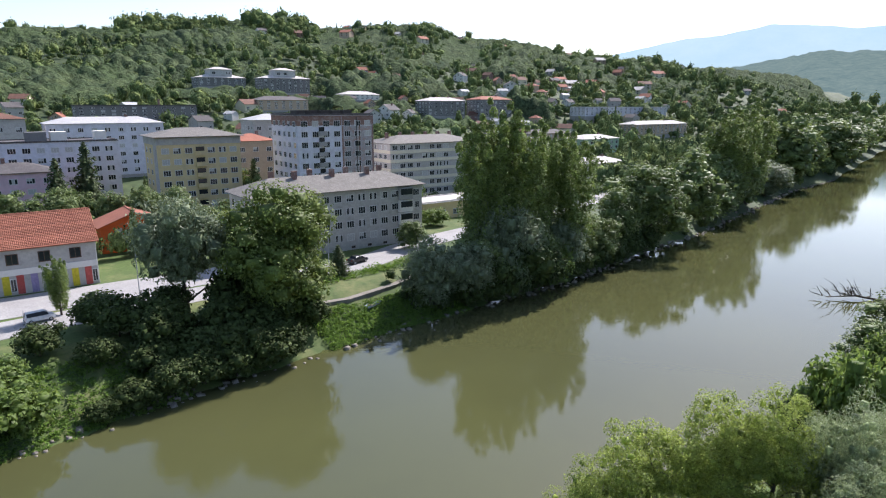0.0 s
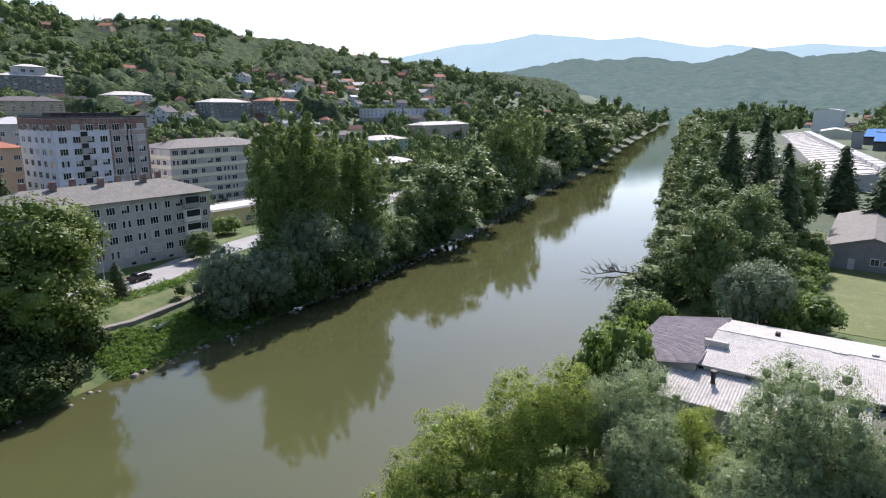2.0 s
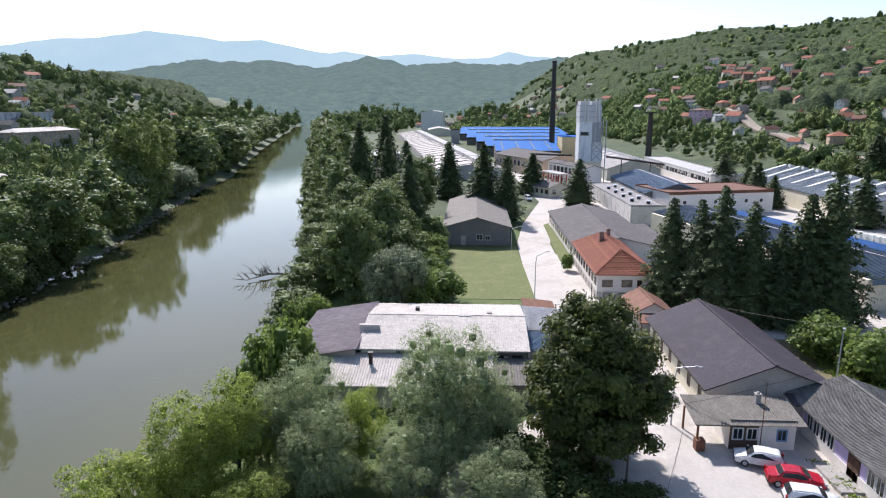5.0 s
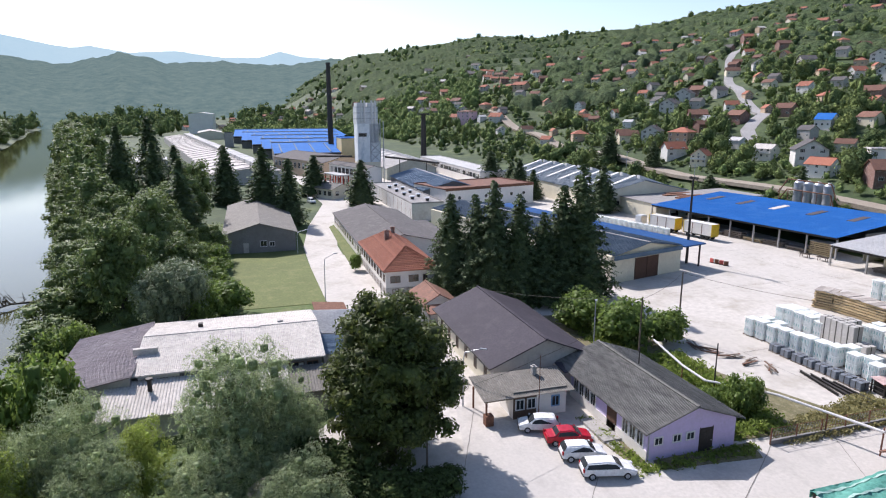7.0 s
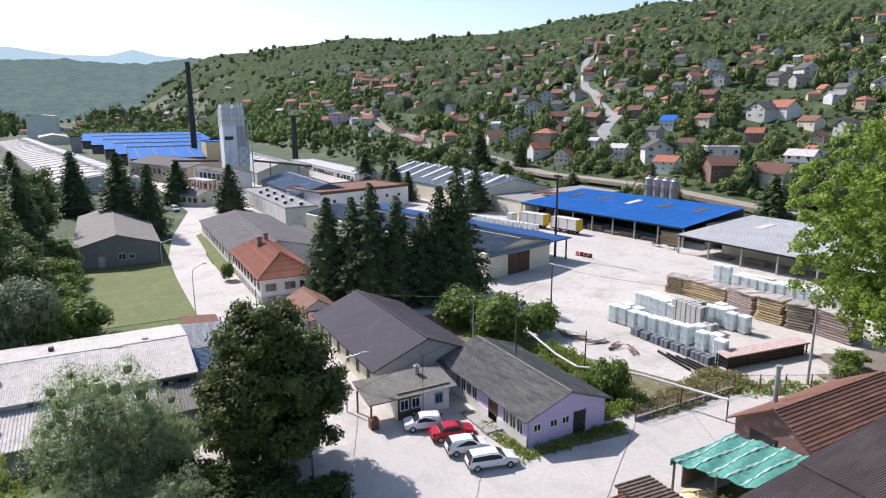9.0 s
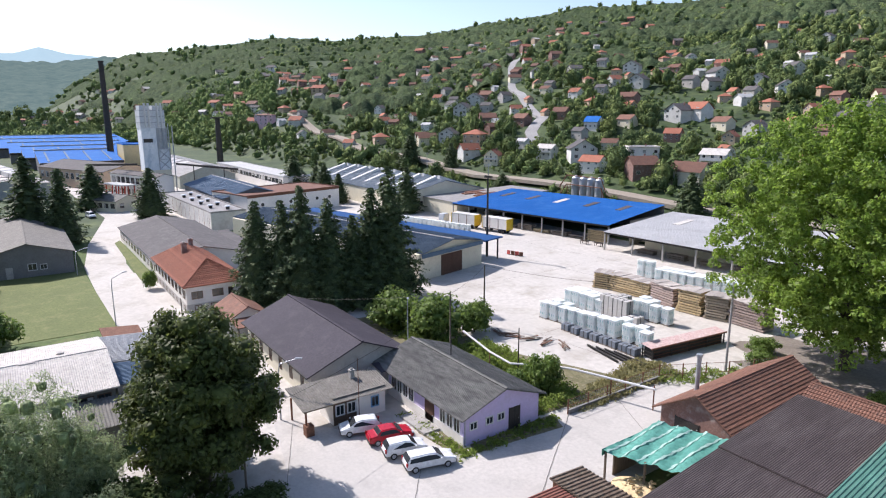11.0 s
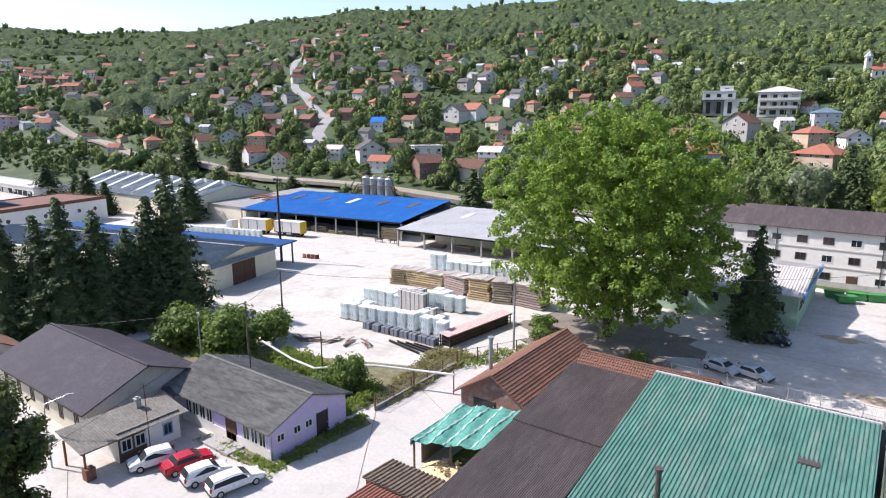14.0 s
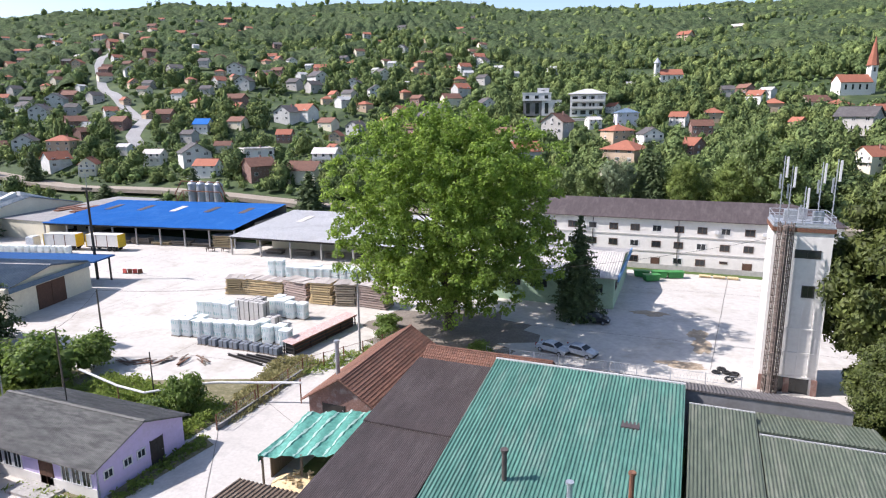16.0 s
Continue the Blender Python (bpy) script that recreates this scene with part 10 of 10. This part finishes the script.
def cell_crowns(x, y, cell, seed):
    """Crowns side by side, one in each cell of a jittered grid: 0 in the gaps to about 1 on the tops."""
    best = np.zeros_like(x)
    ix, iy = np.floor(x / cell), np.floor(y / cell)
    for dx in (-1, 0, 1):
        for dy in (-1, 0, 1):
            cx, cy = ix + dx, iy + dy
            h = [np.modf(np.abs(np.sin(cx * a + cy * b + seed) * 43758.5453))[0] for a, b in ((127.1, 311.7), (269.5, 183.3), (74.7, 246.1))]
            d = np.hypot(x - (cx + 0.15 + 0.7 * h[0]) * cell, y - (cy + 0.15 + 0.7 * h[1]) * cell) / (cell * (0.5 + 0.35 * h[2]))
            best = np.maximum(best, np.sqrt(np.clip(1 - d * d, 0, 1)) * (0.5 + 0.65 * h[2]))
    return best


def canopy(label, th0, th1, dth, r0, r1, ratio, rule, tall, seed):
    """Closed woods seen from far off: one lumpy sheet of crowns that follows the slope, open where fields and houses are."""
    ths = np.radians(np.arange(th0, th1, dth))
    rs = r0 * ratio ** np.arange(0, int(math.log(r1 / r0) / math.log(ratio)))
    rr, tt = np.meshgrid(rs, ths, indexing="ij")
    x, y = rr * np.cos(tt), rr * np.sin(tt)
    z = height(x, y)
    ok = rule(x, y, z, rr)
    for sx, sy, c in HOUSE_SPOTS:
        ok &= np.hypot(x - sx, y - sy) > c * 0.8 + 4
    for road in HILL_ROADS:
        for (ax, ay), (bx, by) in zip(road, road[1:]):
            t = np.clip(((x - ax) * (bx - ax) + (y - ay) * (by - ay)) / ((bx - ax) ** 2 + (by - ay) ** 2), 0, 1)
            ok &= np.hypot(x - ax - t * (bx - ax), y - ay - t * (by - ay)) > 8.0
    big = cell_crowns(x + 3 * np.sin(y * 0.07), y + 3 * np.sin(x * 0.06), 9.0, seed)
    small = cell_crowns(x, y, 4.6, seed + 5)
    stand = 0.75 + 0.35 * np.sin(x * 0.011 + 1) * np.sin(y * 0.013) + 0.2 * np.sin(x * 0.031 - y * 0.027)
    edge = ok.astype(float)
    for _ in range(4):
        edge = (2 * edge + np.roll(edge, 1, 0) + np.roll(edge, -1, 0) + np.roll(edge, 1, 1) + np.roll(edge, -1, 1)) / 6
    edge = 0.2 + 0.8 * np.clip(2 * edge - 0.9, 0, 1)
    zz = np.where(ok, z + tall * stand * edge * (0.1 + np.maximum(big, 0.5 * small)), z - 1.0)
    v = np.stack([x, y, zz], -1).reshape(-1, 3)
    n, m = rr.shape
    i, j = np.meshgrid(np.arange(n - 1), np.arange(m - 1), indexing="ij")
    f = np.stack([i * m + j, (i + 1) * m + j, (i + 1) * m + j + 1, i * m + j + 1], -1).reshape(-1, 4)
    f = f[ok.ravel()[f].any(1)]
    used = np.unique(f)
    back = np.zeros(len(v), np.int64)
    back[used] = np.arange(len(used))
    me = mesh_np("hillside_woods", v[used], back[f])
    me.shade_smooth()
    me.materials.append(FAR_CANOPY)
    return tagged(new("hillside_woods", me), label, "woods", kind="stuff")


CREST_R = lambda x, y, r: r < np.interp(np.degrees(np.arctan2(y, x)), (-60, -40, -20, -5, 5), (1250, 1250, 1500, 1900, 2200)) + 60
CREST_L = lambda x, y, r: r < np.interp(np.degrees(np.arctan2(y, x)), (20, 40, 90), (1050, 850, 800)) + 50
canopy("closed mixed woods on the upper hillside", -108, 0, 0.125, 480, 2260, 1.0084, lambda x, y, z, r: HILL_R(x, y, z, r) & CREST_R(x, y, r) & patchy(x, y, 0.017, np.interp(z, (20, 60, 110), (0.9, -0.5, -1.5))), 9.5, 3)
canopy("closed mixed woods on the hill above the town", 17, 93, 0.135, 380, 1090, 1.009, lambda x, y, z, r: (y > 215) & (z > 14) & CREST_L(x, y, r) & patchy(x, y, 0.021, np.interp(z, (14, 40, 70), (0.6, -0.6, -1.2))), 9.5, 8)
scatter("hillside_woods", "mixed green trees and orchards among the houses", 3800, -108, -8, 175, 330, lambda x, y, z, r: HILL_R(x, y, z, r) & patchy(x, y, 0.045, -0.7), lambda r, u: 3.0 + 5.0 * u ** 1.5, 51, 0.07)
scatter("garden_shrubs", "hedges, shrubs and fruit bushes in the gardens", 6000, -108, -8, 172, 520, lambda x, y, z, r: HILL_R(x, y, z, r), lambda r, u: 1.3 + 2.2 * u, 67, 0.03, FAR_SCRUB, "scrub", False)
scatter("hillside_woods", "mixed green trees and orchards on the middle slope", 6500, -108, -8, 310, 640, lambda x, y, z, r: HILL_R(x, y, z, r) & patchy(x, y, 0.04, -0.8), lambda r, u: 3.4 + 6.0 * u ** 1.5, 60, 0.06, FAR_LEAF, "mid")
scatter("hillside_woods", "single trees and groves on the upper hillside", 8000, -108, 16, 560, 2250, lambda x, y, z, r: HILL_R(x, y, z, r) & CREST_R(x, y, r), lambda r, u: np.clip(3.5 + 0.0055 * r, 6, 16) * (0.5 + 0.8 * u ** 1.6), 68, 0.04, FAR_LEAF, "far")
scatter("hillside_woods", "mixed green trees on the slope above the town", 6500, 16, 93, 300, 900, lambda x, y, z, r: (y > 200) & (z > 6) & CREST_L(x, y, r) & patchy(x, y, 0.03, -0.8), lambda r, u: np.clip(4 + 0.006 * r, 5, 10) * (0.5 + 0.9 * u ** 1.4), 52, 0.05, FAR_LEAF, "mid")
for _th, _n, _w in ((77.5, 34, 15), (74, 20, 12), (68, 12, 16), (66.5, 8, 13), (56, 9, 13), (43.5, 6, 12), (34.5, 9, 14), (39, 7, 11), (31, 8, 11)):
    scatter("crest_grove", "grove of dark trees standing out on the crest", _n * 3, _th - 2.2, _th + 2.2, 740, 860, lambda x, y, z, r: CREST_L(x, y, r), lambda r, u: _w * (0.7 + 0.5 * u), int(_th * 10), 0.0, FAR_LEAF, "mid")
scatter("valley_woods", "belts of trees along the river and the fields", 3400, -10, 30, 240, 1900, lambda x, y, z, r: (z < 25) & (z > -5.2) & (((y > np.interp(x, LX, LY) + 4) & (y < np.interp(x, LX, LY) + 120)) | ((y < np.interp(x, RX, RY) - 3) & (y > np.interp(x, RX, RY) - 26)) | ((x > 800) & ((y > 95) | (y < 20)))), lambda r, u: np.clip(6 + 0.008 * r, 5, 18) * (0.6 + 0.8 * u), 53, 0.04, FAR_LEAF, "mid")
scatter("valley_woods", "lush trees on the slope beyond the river bend", 2200, 12, 46, 230, 950, lambda x, y, z, r: (y > np.interp(x, LX, LY) + 20) & (z < 70) & (x > 170), lambda r, u: 5 + 6 * u, 64, 0.04, FAR_LEAF, "mid")
scatter("hedge", "bright green belt of scrub behind the blue halls", 3600, -20, 2, 600, 900, lambda x, y, z, r: ((x > 722) & (y < 30)) | (y < -140), lambda r, u: 5 + 5 * u, 59, 0.0, FAR_SCRUB, "scrub")
scatter("hedge", "trees and scrub along the foot of the hill", 800, -34, -9, 330, 640, lambda x, y, z, r: (y < -138) & (y > -205), lambda r, u: 3 + 5 * u ** 1.5, 69, 0.03, FAR_LEAF, "mid")
scatter("railway_scrub", "bright green bushes and small trees along the railway", 5000, -100, -14, 146, 640, lambda x, y, z, r: (y < -143) & (y > -184) & patchy(x, y, 0.08, -0.6), lambda r, u: 1.5 + 2.4 * u, 54, 0.03, FAR_SCRUB, "mid")
scatter("town_trees", "small trees and bushes between the apartment blocks", 650, 30, 92, 135, 460, lambda x, y, z, r: (y > 132) & (z < 25), lambda r, u: 3 + 4 * u, 55, 0.12)
scatter("bank_scrub", "dense bushes and weeds along the river banks", 1500, -2, 96, 62, 420, lambda x, y, z, r: (z > -4.9) & (z < -0.4) & (((y > np.interp(x, LX, LY)) & (((x < 34) & (x > 17)) | (x > 55))) | (y < np.interp(x, RX, RY))), lambda r, u: 1.4 + 2.6 * u, 57, 0.0, LEAF_THICKET_SHADED)
LEAF_WEED = mat("yellow_green_weeds", (0.27, 0.345, 0.07), (0.165, 0.225, 0.05), 0.3, 2.5, leaf=0.4)


def weed_patch(label, n, box4, rule, tall, seed, material=LEAF_WEED):
    """Weeds and brambles growing into one another: clumps of upright and arching leaves."""
    g = np.random.default_rng(seed)
    x, y = g.uniform(box4[0], box4[2], n), g.uniform(box4[1], box4[3], n)
    ok = rule(x, y)
    x, y = x[ok], y[ok]
    h = tall * (0.35 + 0.65 * g.uniform(0, 1, len(x))) * (0.6 + 0.5 * np.sin(x * 0.9 + 1) * np.sin(y * 1.1))
    p, d, size = [], [], []
    for k in range(9):
        u = g.uniform(0.1, 1.0, len(x))
        p.append(np.stack([x + g.normal(0, 0.22, len(x)), y + g.normal(0, 0.22, len(x)), height(x, y) + 0.06 + u * np.abs(h)], -1))
        d.append(np.stack([g.normal(0, 0.5, len(x)), g.normal(0, 0.5, len(x)), 0.6 + 0 * x], -1))
    v, f = leaf_tris(np.concatenate(p), np.concatenate(d), 0.5, 0.2, 0.6, 0.6)
    me = mesh_np("weeds", v, f)
    me.materials.append(material)
    tagged(new("weeds", me), label, "weeds", kind="stuff")


LEAF_DRY = mat("dry_grass_blades", (0.36, 0.32, 0.15), (0.25, 0.235, 0.10), 0.4, 2.5, leaf=0.3)
weed_patch("tall weeds and brambles behind the lilac office", 3400, (42.5, -51, 80, -41.2), lambda x, y: (y < -41.3) & (y > -43.5 - 0.11 * (x - 42) - 4.5 * (x < 62)), 1.5, 58)
weed_patch("dry weeds and grass along the yard fence", 1500, (40.5, -62, 50, -45), lambda x, y: (x < 42.8 + (-45 - y) * 0.22), 0.8, 61, LEAF_DRY)
weed_patch("green weeds along the yard fence", 700, (34, -73, 47, -58), lambda x, y: np.abs((y + 58.5) - 2.1 * (x - 41.0)) < 4.0, 0.9, 62)
weed_patch("low weeds in the dry ground beside the office", 700, (39.8, -42.2, 50.5, -29.7), lambda x, y: ((y > -31.0) & (x > 41)) | ((x < 41.7) & (x > 40.1)), 0.4, 66)
LEAF_BANK = mat("bright_bank_leaf", (0.17, 0.28, 0.05), (0.11, 0.19, 0.035), 0.3, 2.5, leaf=0.4)
weed_patch("bright green leafy plants covering the sunny bank", 4600, (38, 78, 66, 97), lambda x, y: (y > np.interp(x, LX, LY) + 0.6) & (y < np.interp(x, LX, LY) + 8.5), 0.8, 63, LEAF_BANK)
weed_patch("green plants and grass on the sloping bank", 2200, (-8, 70, 18, 92), lambda x, y: (y > np.interp(x, LX, LY) + 0.6) & (y < np.interp(x, LX, LY) + 12), 0.55, 64, LEAF_BANK)
weed_patch("row of low bushes between the path and the street", 1500, (40, 90, 72, 104), lambda x, y: np.abs(y - 94.5 - 0.16 * (x - 40)) < 1.6, 1.5, 65, LEAF_BANK)
